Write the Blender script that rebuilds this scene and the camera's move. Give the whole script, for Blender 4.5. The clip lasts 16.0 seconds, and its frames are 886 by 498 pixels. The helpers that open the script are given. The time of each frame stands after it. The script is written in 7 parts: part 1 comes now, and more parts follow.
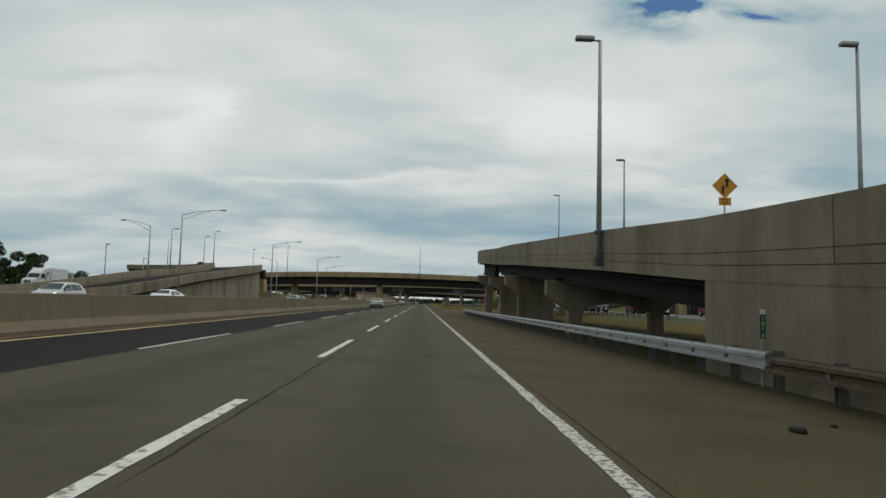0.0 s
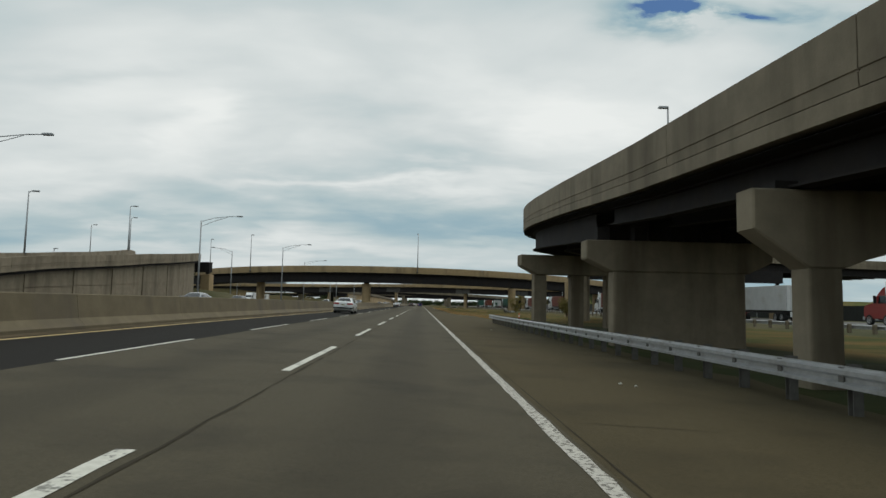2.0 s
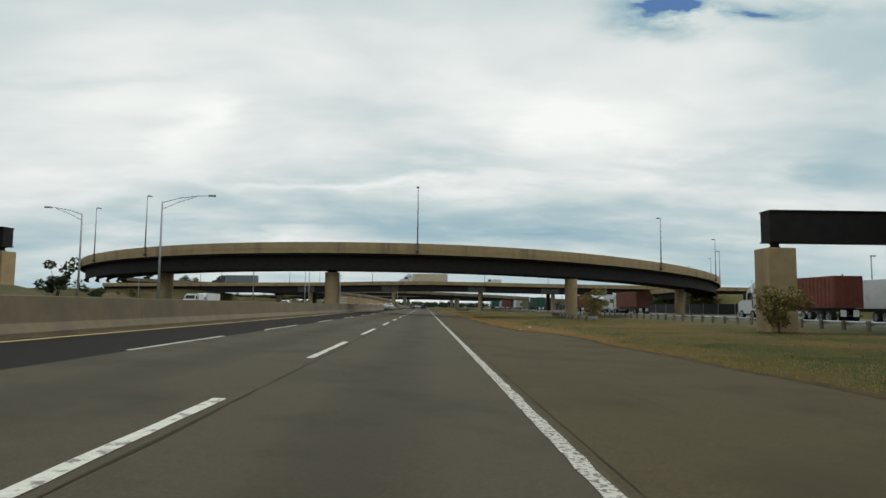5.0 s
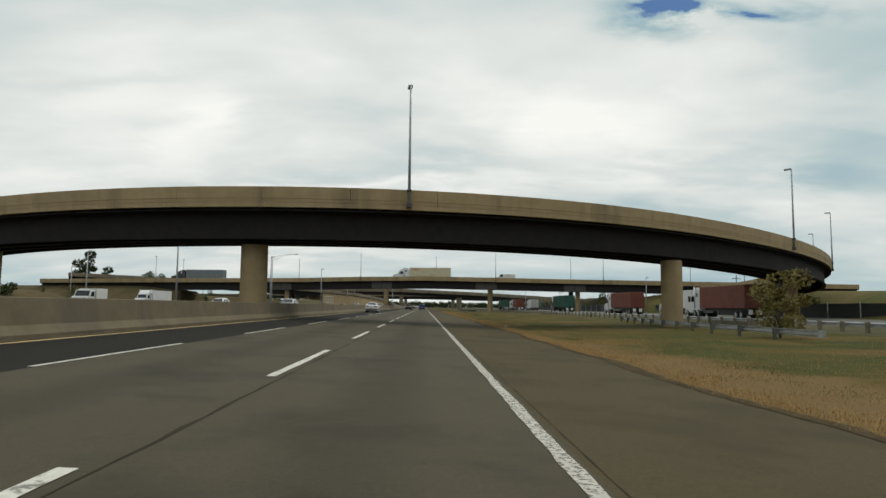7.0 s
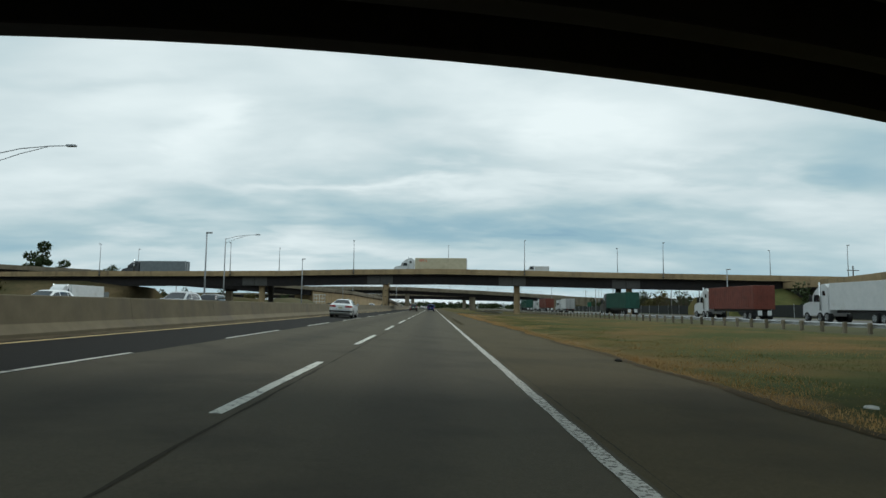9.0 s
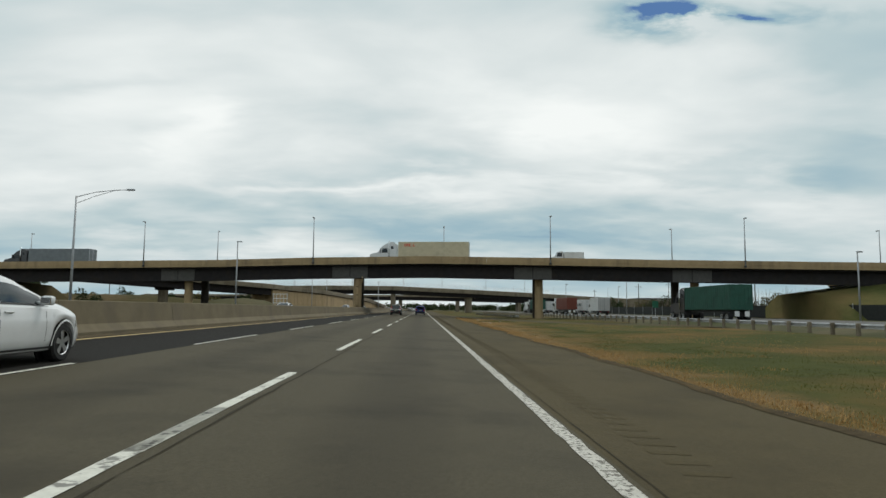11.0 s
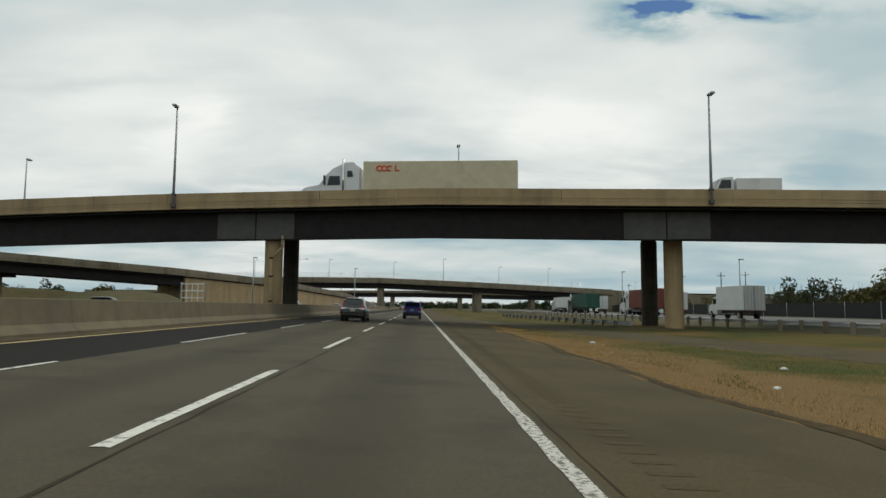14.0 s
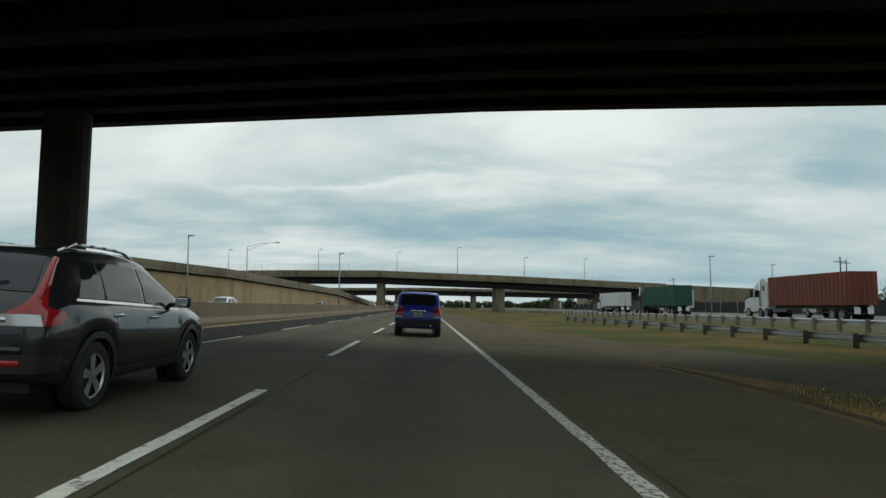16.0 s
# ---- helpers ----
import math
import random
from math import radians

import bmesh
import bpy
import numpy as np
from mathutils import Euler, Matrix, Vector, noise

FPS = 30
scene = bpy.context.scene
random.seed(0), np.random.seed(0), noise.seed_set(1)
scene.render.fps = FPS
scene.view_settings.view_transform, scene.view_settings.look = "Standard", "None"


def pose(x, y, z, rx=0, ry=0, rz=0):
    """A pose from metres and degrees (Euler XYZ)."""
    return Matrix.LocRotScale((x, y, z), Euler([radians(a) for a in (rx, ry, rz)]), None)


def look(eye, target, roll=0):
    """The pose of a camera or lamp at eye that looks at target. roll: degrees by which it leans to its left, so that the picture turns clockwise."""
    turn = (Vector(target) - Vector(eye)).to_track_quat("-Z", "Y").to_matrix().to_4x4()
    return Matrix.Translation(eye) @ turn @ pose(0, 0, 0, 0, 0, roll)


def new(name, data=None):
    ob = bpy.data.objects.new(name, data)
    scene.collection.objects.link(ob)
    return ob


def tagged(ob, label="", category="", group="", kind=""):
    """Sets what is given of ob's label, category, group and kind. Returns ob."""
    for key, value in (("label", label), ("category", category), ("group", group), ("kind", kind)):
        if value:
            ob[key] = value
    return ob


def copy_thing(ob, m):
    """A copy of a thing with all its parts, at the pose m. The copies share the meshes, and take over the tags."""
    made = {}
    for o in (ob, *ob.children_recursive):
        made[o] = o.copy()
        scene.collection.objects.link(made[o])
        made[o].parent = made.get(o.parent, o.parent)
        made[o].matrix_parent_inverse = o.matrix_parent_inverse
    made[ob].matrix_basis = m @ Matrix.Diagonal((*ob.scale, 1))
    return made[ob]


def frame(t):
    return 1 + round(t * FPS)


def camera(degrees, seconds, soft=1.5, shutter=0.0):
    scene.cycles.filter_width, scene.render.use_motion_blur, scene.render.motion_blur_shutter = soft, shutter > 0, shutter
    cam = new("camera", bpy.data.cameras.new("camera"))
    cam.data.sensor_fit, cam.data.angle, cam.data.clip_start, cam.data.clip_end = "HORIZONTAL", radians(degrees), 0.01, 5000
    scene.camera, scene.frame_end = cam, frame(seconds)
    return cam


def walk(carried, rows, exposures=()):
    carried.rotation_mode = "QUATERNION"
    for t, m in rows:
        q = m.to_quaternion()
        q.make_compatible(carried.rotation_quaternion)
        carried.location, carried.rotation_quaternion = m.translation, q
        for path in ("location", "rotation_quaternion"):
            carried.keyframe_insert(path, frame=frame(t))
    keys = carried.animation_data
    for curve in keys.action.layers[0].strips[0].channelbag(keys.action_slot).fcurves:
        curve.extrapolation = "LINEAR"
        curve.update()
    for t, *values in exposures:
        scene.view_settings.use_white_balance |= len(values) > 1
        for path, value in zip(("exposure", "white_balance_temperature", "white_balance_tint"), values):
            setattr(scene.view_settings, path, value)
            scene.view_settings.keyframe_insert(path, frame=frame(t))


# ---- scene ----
cam = camera(68.6, 16.0)
PATH = [
    (0.0, look((0.25, 0.00, 1.254), (0.637, 12.660, 2.306), 1.53)),
    (0.5, look((0.31, 10.82, 1.267), (0.627, 23.481, 2.291), 1.21)),
    (1.0, look((0.35, 20.37, 1.275), (0.687, 33.028, 2.346), 1.27)),
    (1.5, look((0.41, 29.76, 1.280), (0.797, 42.425, 2.318), 1.28)),
    (2.0, look((0.41, 39.25, 1.236), (0.815, 51.901, 2.320), 1.2)),
    (2.5, look((0.45, 48.90, 1.207), (0.858, 61.543, 2.306), 0.84)),
    (3.0, look((0.52, 58.29, 1.238), (0.957, 70.944, 2.318), 0.66)),
    (3.5, look((0.52, 67.92, 1.210), (0.931, 80.570, 2.265), 0.64)),
    (4.0, look((0.55, 77.91, 1.178), (0.845, 90.560, 2.292), 0.59)),
    (6.5, look((0.54, 126.64, 1.195), (0.951, 139.288, 2.315), 0.62)),
    (7.0, look((0.60, 136.41, 1.218), (0.955, 149.053, 2.338), 0.6)),
    (7.5, look((0.61, 146.24, 1.237), (0.897, 158.898, 2.314), 0.6)),
    (8.0, look((0.61, 156.19, 1.244), (0.750, 168.847, 2.351), 0.72)),
    (8.5, look((0.41, 166.78, 1.198), (0.578, 179.430, 2.360), 1.02)),
    (9.0, look((0.34, 176.87, 1.181), (0.534, 189.522, 2.312), 0.71)),
    (11.5, look((0.37, 229.54, 1.178), (0.804, 242.176, 2.355), 0.64)),
    (12.0, look((0.38, 239.73, 1.152), (0.849, 252.377, 2.247), 0.77)),
    (12.5, look((0.40, 249.79, 1.178), (0.911, 262.436, 2.297), 0.59)),
    (13.0, look((0.49, 260.07, 1.189), (1.001, 272.720, 2.296), 0.44)),
    (13.5, look((0.57, 270.11, 1.187), (1.050, 282.760, 2.282), 0.3)),
    (14.0, look((0.63, 279.86, 1.183), (1.091, 292.504, 2.321), 0.43)),
    (14.5, look((0.58, 289.72, 1.149), (0.980, 302.364, 2.300), 0.2)),
    (15.0, look((0.48, 299.40, 1.144), (0.844, 312.048, 2.278), -0.04)),
    (15.5, look((0.39, 309.10, 1.166), (0.758, 321.746, 2.334), 0.36)),
    (16.0, look((0.30, 319.23, 1.173), (0.621, 331.880, 2.295), 0.16)),
]
walk(cam, PATH, [(0.0, -0.31, 6500, 9), (2.0, -0.20, 6500, 9), (3.5, -0.05, 6450, 9), (7.0, -0.04, 6750, 10), (8.2, -0.06, 6600, 8), (8.9, -0.1, 6050, 3), (9.2, -0.1, 6050, 3), (10.0, -0.02, 6450, 8), (12.5, -0.10, 6500, 9), (14.5, -0.10, 6650, 9), (15.4, -0.12, 6550, 6), (16.0, -0.17, 6350, 4)])

# ---- world and sun ----
SUN_EL, SUN_ROT = radians(62), radians(35)
world = bpy.data.worlds.new("overcast_sky")
scene.world = world
world.use_nodes = True
wn, wl = world.node_tree.nodes, world.node_tree.links
wn.clear()
w_out = wn.new("ShaderNodeOutputWorld")
w_bg = wn.new("ShaderNodeBackground")
w_sky = wn.new("ShaderNodeTexSky")
w_sky.sky_type = "NISHITA"
w_sky.sun_disc = False
w_sky.sun_elevation, w_sky.sun_rotation = SUN_EL, SUN_ROT
w_sky.air_density, w_sky.dust_density, w_sky.ozone_density = 1.0, 1.5, 2.0
w_co = wn.new("ShaderNodeTexCoord")
w_sep = wn.new("ShaderNodeSeparateXYZ")
wl.new(w_co.outputs["Generated"], w_sep.inputs[0])


def wmath(op, a, b=None, c=None):
    n = wn.new("ShaderNodeMath")
    n.operation = op
    for i, v in enumerate((a, b, c)):
        if v is None:
            continue
        if isinstance(v, (int, float)):
            n.inputs[i].default_value = v
        else:
            wl.new(v, n.inputs[i])
    return n.outputs[0]


def wramp(src, stops):
    n = wn.new("ShaderNodeValToRGB")
    wl.new(src, n.inputs[0])
    els = n.color_ramp.elements
    while len(els) < len(stops):
        els.new(0.5)
    for e, (p, c) in zip(els, stops):
        e.position = p
        e.color = (*c, 1.0) if len(c) == 3 else c
    return n.outputs[0]


def wnoise(vec, scale, detail, rough, distort=0.0):
    n = wn.new("ShaderNodeTexNoise")
    wl.new(vec, n.inputs["Vector"])
    n.inputs["Scale"].default_value = scale
    n.inputs["Detail"].default_value = detail
    n.inputs["Roughness"].default_value = rough
    n.inputs["Distortion"].default_value = distort
    return n.outputs[0]


# a flat cloud layer: direction projected on a plane overhead, flattened towards the horizon
w_h = wmath("ADD", wmath("MAXIMUM", w_sep.outputs[2], 0.0), 0.16)
w_u = wmath("DIVIDE", w_sep.outputs[0], w_h)
w_v = wmath("DIVIDE", w_sep.outputs[1], w_h)
w_comb = wn.new("ShaderNodeCombineXYZ")
wl.new(wmath("MULTIPLY", w_u, 0.7), w_comb.inputs[0])
wl.new(w_v, w_comb.inputs[1])
w_comb.inputs[2].default_value = 3.7
big = wnoise(w_comb.outputs[0], 0.75, 4.0, 0.5, 0.3)
fine = wnoise(w_comb.outputs[0], 2.0, 5.0, 0.5, 0.25)
cover = wmath("ADD", wmath("ADD", wmath("MULTIPLY", big, 0.50), wmath("MULTIPLY", fine, 0.27)), 0.120)
CLOUDS = [
    (0.46, 0.38, 0.17, 0.07, 0.09), (0.20, 0.31, 0.24, 0.045, 0.08, -0.12), (-0.02, 0.40, 0.30, 0.05, 0.03), (-0.36, 0.27, 0.06, 0.045, 0.09),
    (-0.15, 0.183, 0.22, 0.014, 0.07, -0.02), (0.20, 0.19, 0.25, 0.02, 0.05), (-0.55, 0.20, 0.20, 0.03, 0.04), (-0.60, 0.44, 0.22, 0.05, 0.0),
    (-0.02, 0.225, 0.20, 0.025, -0.06), (-0.48, 0.355, 0.14, 0.018, -0.05), (0.66, 0.24, 0.12, 0.05, -0.15), (0.42, 0.22, 0.14, 0.022, -0.06),
    (0.70, 0.40, 0.10, 0.08, -0.08), (-0.30, 0.118, 0.50, 0.024, -0.07), (0.35, 0.125, 0.45, 0.026, -0.06), (-0.05, 0.48, 0.30, 0.03, -0.02),
]


# banks and thin places of the cloud sheet ahead: across and up as slopes of the view, their half sizes, and how much cloud
w_fwd = wmath("MAXIMUM", w_sep.outputs[1], 0.05)
w_a = wmath("DIVIDE", w_sep.outputs[0], w_fwd)
w_b = wmath("DIVIDE", w_sep.outputs[2], w_fwd)
w_wob = wmath("MULTIPLY", wmath("SUBTRACT", wnoise(w_comb.outputs[0], 2.6, 4.0, 0.55, 0.2), 0.5), 0.16)
w_aw, w_bw = wmath("ADD", w_a, wmath("MULTIPLY", w_wob, 1.6)), wmath("ADD", w_b, w_wob)


def bank_of_cloud(a0, b0, sa, sb, amount, tilt=0.0):
    """An oblong patch of thicker or thinner cloud."""
    da = wmath("SUBTRACT", w_aw, a0)
    db = wmath("SUBTRACT", wmath("SUBTRACT", w_bw, b0), wmath("MULTIPLY", da, tilt))
    qa, qb = wmath("DIVIDE", da, sa), wmath("DIVIDE", db, sb)
    far = wmath("ADD", wmath("MULTIPLY", qa, qa), wmath("MULTIPLY", qb, qb))
    return wmath("MULTIPLY", wmath("POWER", 2.718, wmath("MULTIPLY", far, -1.0)), amount)


w_band = wn.new("ShaderNodeMapRange")
w_band.inputs["From Min"].default_value, w_band.inputs["From Max"].default_value = 0.22, 0.05
wl.new(w_sep.outputs[2], w_band.inputs[0])
cover = wmath("SUBTRACT", cover, wmath("MULTIPLY", w_band.outputs[0], 0.055))
for where in CLOUDS:
    cover = wmath("ADD", cover, bank_of_cloud(*where))
w_torn = wn.new("ShaderNodeMapRange")
w_torn.inputs["From Min"].default_value, w_torn.inputs["From Max"].default_value = 0.36, 0.56
wl.new(wnoise(w_comb.outputs[0], 5.0, 6.0, 0.6, 0.4), w_torn.inputs[0])
cover = wmath("SUBTRACT", cover, wmath("MULTIPLY", wmath("ADD", bank_of_cloud(0.375, 0.472, 0.075, 0.03, 1.0), bank_of_cloud(0.52, 0.488, 0.14, 0.016, 1.0)), wmath("MULTIPLY", w_torn.outputs[0], 0.42)))
gap = wramp(cover, [(0.20, (0, 0, 0)), (0.31, (1, 1, 1))])
shade = wramp(cover, [(0.33, (0.35, 0.50, 0.57)), (0.43, (0.515, 0.625, 0.65)), (0.52, (0.715, 0.772, 0.775)), (0.63, (0.945, 0.972, 0.955))])
w_skym = wn.new("ShaderNodeMix")
w_skym.data_type = "RGBA"
w_skym.blend_type = "MULTIPLY"
w_skym.inputs["Factor"].default_value = 1.0
wl.new(w_sky.outputs[0], w_skym.inputs["A"])
w_skym.inputs["B"].default_value = (0.030, 0.047, 0.066, 1)
w_mix = wn.new("ShaderNodeMix")
w_mix.data_type = "RGBA"
wl.new(gap, w_mix.inputs["Factor"])
wl.new(w_skym.outputs["Result"], w_mix.inputs["A"])
wl.new(shade, w_mix.inputs["B"])
wl.new(w_mix.outputs["Result"], w_bg.inputs[0])
w_bg.inputs[1].default_value = 1.0
wl.new(w_bg.outputs[0], w_out.inputs[0])

sun_data = bpy.data.lights.new("sun", "SUN")
sun_data.energy = 1.3
sun_data.angle = radians(25)
sun_data.color = (1.0, 0.96, 0.9)
sun = new("sun", sun_data)
sun.matrix_world = look((0, 0, 60), (-math.sin(SUN_ROT) * math.cos(SUN_EL), -math.cos(SUN_ROT) * math.cos(SUN_EL), 60 - math.sin(SUN_EL)))

# ---- materials ----
def material(name, dark, light, scale=3.0, rough=0.8, metal=0.0, bump=0.0, bump_scale=40.0, stain=None, stain_scale=0.4, stain_at=0.55, streak=False, vary=0.0, spec=0.5, soft_edge=0.1):
    """A surface with grain between two colours, large stains, fine relief and a change from piece to piece."""
    m = bpy.data.materials.new(name)
    m.use_nodes = True
    n, l = m.node_tree.nodes, m.node_tree.links
    b = n["Principled BSDF"]
    b.inputs["Roughness"].default_value = rough
    b.inputs["Metallic"].default_value = metal
    b.inputs["Specular IOR Level"].default_value = spec
    geo = n.new("ShaderNodeNewGeometry")
    g = n.new("ShaderNodeTexNoise")
    l.new(geo.outputs["Position"], g.inputs["Vector"])
    g.inputs["Scale"].default_value = scale
    g.inputs["Detail"].default_value = 7.0
    g.inputs["Roughness"].default_value = 0.65
    r = n.new("ShaderNodeValToRGB")
    l.new(g.outputs[0], r.inputs[0])
    r.color_ramp.elements[0].position, r.color_ramp.elements[1].position = 0.3, 0.7
    r.color_ramp.elements[0].color, r.color_ramp.elements[1].color = (*dark, 1), (*light, 1)
    col = r.outputs[0]
    if stain:
        mp = n.new("ShaderNodeMapping")
        l.new(geo.outputs["Position"], mp.inputs[0])
        mp.inputs["Scale"].default_value = (1, 1, 0.12) if streak else (1, 1, 1)
        s = n.new("ShaderNodeTexNoise")
        l.new(mp.outputs[0], s.inputs["Vector"])
        s.inputs["Scale"].default_value = stain_scale
        s.inputs["Detail"].default_value = 5.0
        s.inputs["Roughness"].default_value = 0.6
        sr = n.new("ShaderNodeMapRange")
        sr.inputs["From Min"].default_value, sr.inputs["From Max"].default_value = stain_at - soft_edge, stain_at + soft_edge * 1.2
        sr.inputs["To Max"].default_value = 0.85
        l.new(s.outputs[0], sr.inputs[0])
        mx = n.new("ShaderNodeMix")
        mx.data_type = "RGBA"
        l.new(sr.outputs[0], mx.inputs["Factor"])
        l.new(col, mx.inputs["A"])
        mx.inputs["B"].default_value = (*stain, 1)
        col = mx.outputs["Result"]
    if vary:
        inf = n.new("ShaderNodeObjectInfo")
        hs = n.new("ShaderNodeHueSaturation")
        vr = n.new("ShaderNodeMapRange")
        vr.inputs["To Min"].default_value, vr.inputs["To Max"].default_value = 1 - vary, 1 + vary
        l.new(inf.outputs["Random"], vr.inputs[0])
        l.new(vr.outputs[0], hs.inputs["Value"])
        l.new(col, hs.inputs["Color"])
        col = hs.outputs[0]
    l.new(col, b.inputs["Base Color"])
    if bump:
        bn = n.new("ShaderNodeTexNoise")
        l.new(geo.outputs["Position"], bn.inputs["Vector"])
        bn.inputs["Scale"].default_value = bump_scale
        bn.inputs["Detail"].default_value = 4.0
        bp = n.new("ShaderNodeBump")
        bp.inputs["Strength"].default_value = bump
        bp.inputs["Distance"].default_value = 0.02
        l.new(bn.outputs[0], bp.inputs["Height"])
        l.new(bp.outputs[0], b.inputs["Normal"])
    return m


def paint(name, colour, rough=0.25, metal=0.0, coat=0.0):
    m = material(name, tuple(c * 0.94 for c in colour), tuple(min(1, c * 1.05) for c in colour), 1.5, rough, metal)
    m.node_tree.nodes["Principled BSDF"].inputs["Coat Weight"].default_value = coat
    return m


ASPHALT = material("worn_asphalt", (0.0575, 0.0492, 0.0314), (0.0875, 0.0750, 0.0474), 30, 0.84, bump=0.35, bump_scale=90, stain=(0.0415, 0.0355, 0.023), stain_scale=0.5, stain_at=0.6, spec=0.18)


def lane_bands(m, width=3.66, dark=0.76):
    """Darker oil-stained middles of the lanes, at the lanes' spacing."""
    n, l = m.node_tree.nodes, m.node_tree.links
    b = n["Principled BSDF"]
    src = b.inputs["Base Color"].links[0].from_socket
    geo = n.new("ShaderNodeNewGeometry")
    sep = n.new("ShaderNodeSeparateXYZ")
    l.new(geo.outputs["Position"], sep.inputs[0])
    wob = n.new("ShaderNodeTexNoise")
    l.new(geo.outputs["Position"], wob.inputs["Vector"])
    wob.inputs["Scale"].default_value = 0.35
    wob.inputs["Detail"].default_value = 4.0

    def op(kind, a, c):
        q = n.new("ShaderNodeMath")
        q.operation = kind
        for i, v in enumerate((a, c)):
            if isinstance(v, float):
                q.inputs[i].default_value = v
            else:
                l.new(v, q.inputs[i])
        return q.outputs[0]

    x = op("ADD", sep.outputs[0], op("MULTIPLY", wob.outputs[0], 0.5))
    wave = op("COSINE", op("MULTIPLY", op("SUBTRACT", x, 0.25), 2 * math.pi / width), 0.0)
    mr = n.new("ShaderNodeMapRange")
    mr.inputs["From Min"].default_value, mr.inputs["From Max"].default_value = 0.25, 1.0
    mr.inputs["To Min"].default_value, mr.inputs["To Max"].default_value = 1.0, dark
    l.new(wave, mr.inputs[0])
    mix = n.new("ShaderNodeVectorMath")
    mix.operation = "SCALE"
    l.new(src, mix.inputs[0])
    l.new(mr.outputs[0], mix.inputs["Scale"])
    l.new(mix.outputs[0], b.inputs["Base Color"])


lane_bands(ASPHALT)
SHOULDER = material("brown_shoulder_asphalt", (0.0620, 0.0503, 0.0264), (0.0965, 0.0782, 0.0425), 26, 0.9, bump=0.4, bump_scale=80, stain=(0.051, 0.0415, 0.0235), stain_scale=0.35, stain_at=0.57, spec=0.12)
DARK_ASPHALT = material("fresh_dark_asphalt", (0.0135, 0.0125, 0.0108), (0.022, 0.0205, 0.0175), 30, 0.93, bump=0.3, bump_scale=90, spec=0.13)
FAR_ASPHALT = material("far_asphalt", (0.075, 0.074, 0.068), (0.11, 0.105, 0.095), 4, 0.9)
SEAM = material("tar_seam", (0.034, 0.029, 0.020), (0.050, 0.043, 0.029), 20, 0.95, spec=0.1)
WHITE_LINE = material("worn_white_paint", (0.51, 0.50, 0.43), (0.67, 0.66, 0.59), 12, 0.7, stain=(0.12, 0.115, 0.10), stain_scale=7, stain_at=0.585, soft_edge=0.035)
CHIPPED_LINE = material("chipped_white_paint", (0.40, 0.385, 0.335), (0.56, 0.54, 0.48), 9, 0.75, stain=(0.060, 0.052, 0.036), stain_scale=17, stain_at=0.535, soft_edge=0.03)
YELLOW_LINE = material("yellow_paint", (0.46, 0.33, 0.13), (0.58, 0.44, 0.21), 8, 0.7, stain=(0.3, 0.22, 0.12), stain_scale=5, stain_at=0.6)
CONCRETE = material("weathered_concrete", (0.180, 0.149, 0.103), (0.260, 0.216, 0.151), 1.2, 0.9, bump=0.25, bump_scale=25, stain=(0.102, 0.080, 0.051), stain_scale=0.55, stain_at=0.58, streak=True, vary=0.07)
TAN_CONCRETE = material("tan_parapet_concrete", (0.325, 0.232, 0.122), (0.415, 0.300, 0.165), 1.0, 0.9, bump=0.2, bump_scale=20, stain=(0.18, 0.135, 0.08), stain_scale=0.5, stain_at=0.6, streak=True, vary=0.06)
BARRIER_CONCRETE = material("dusty_barrier_concrete", (0.120, 0.098, 0.058), (0.165, 0.135, 0.082), 1.5, 0.92, bump=0.25, bump_scale=25, stain=(0.10, 0.083, 0.06), stain_scale=0.5, stain_at=0.6, streak=True, vary=0.05)
STEEL = material("dark_girder_steel", (0.021, 0.0190, 0.0190), (0.032, 0.0288, 0.0288), 1.5, 0.8, stain=(0.034, 0.027, 0.021), stain_scale=0.7, stain_at=0.62, spec=0.15)
GREY_STEEL = material("grey_girder_paint", (0.055, 0.052, 0.048), (0.085, 0.080, 0.073), 1.5, 0.7)
# near-black slab colour that carries the shade under the decks
SOFFIT = material("deck_shade_dark", (0.018, 0.017, 0.016), (0.03, 0.028, 0.026), 1.0, 0.95, spec=0.1)
GALV = material("galvanised_steel", (0.42, 0.43, 0.44), (0.55, 0.56, 0.57), 6, 0.42, 0.75, stain=(0.30, 0.28, 0.26), stain_scale=2.0, stain_at=0.62)
RUST = material("rusty_steel", (0.062, 0.042, 0.028), (0.14, 0.095, 0.062), 9, 0.85, 0.2, bump=0.3)
POLE = material("lamp_pole_grey", (0.30, 0.31, 0.32), (0.40, 0.41, 0.42), 2, 0.5, 0.5)
GRASS_GROUND = material("short_grass_ground", (0.036, 0.043, 0.010), (0.066, 0.071, 0.017), 1.1, 1.0, bump=0.6, bump_scale=14, stain=(0.150, 0.088, 0.030), stain_scale=0.13, stain_at=0.53, spec=0.1)


DRY_STRETCHES = ((140.0, 42.0), (285.0, 48.0))


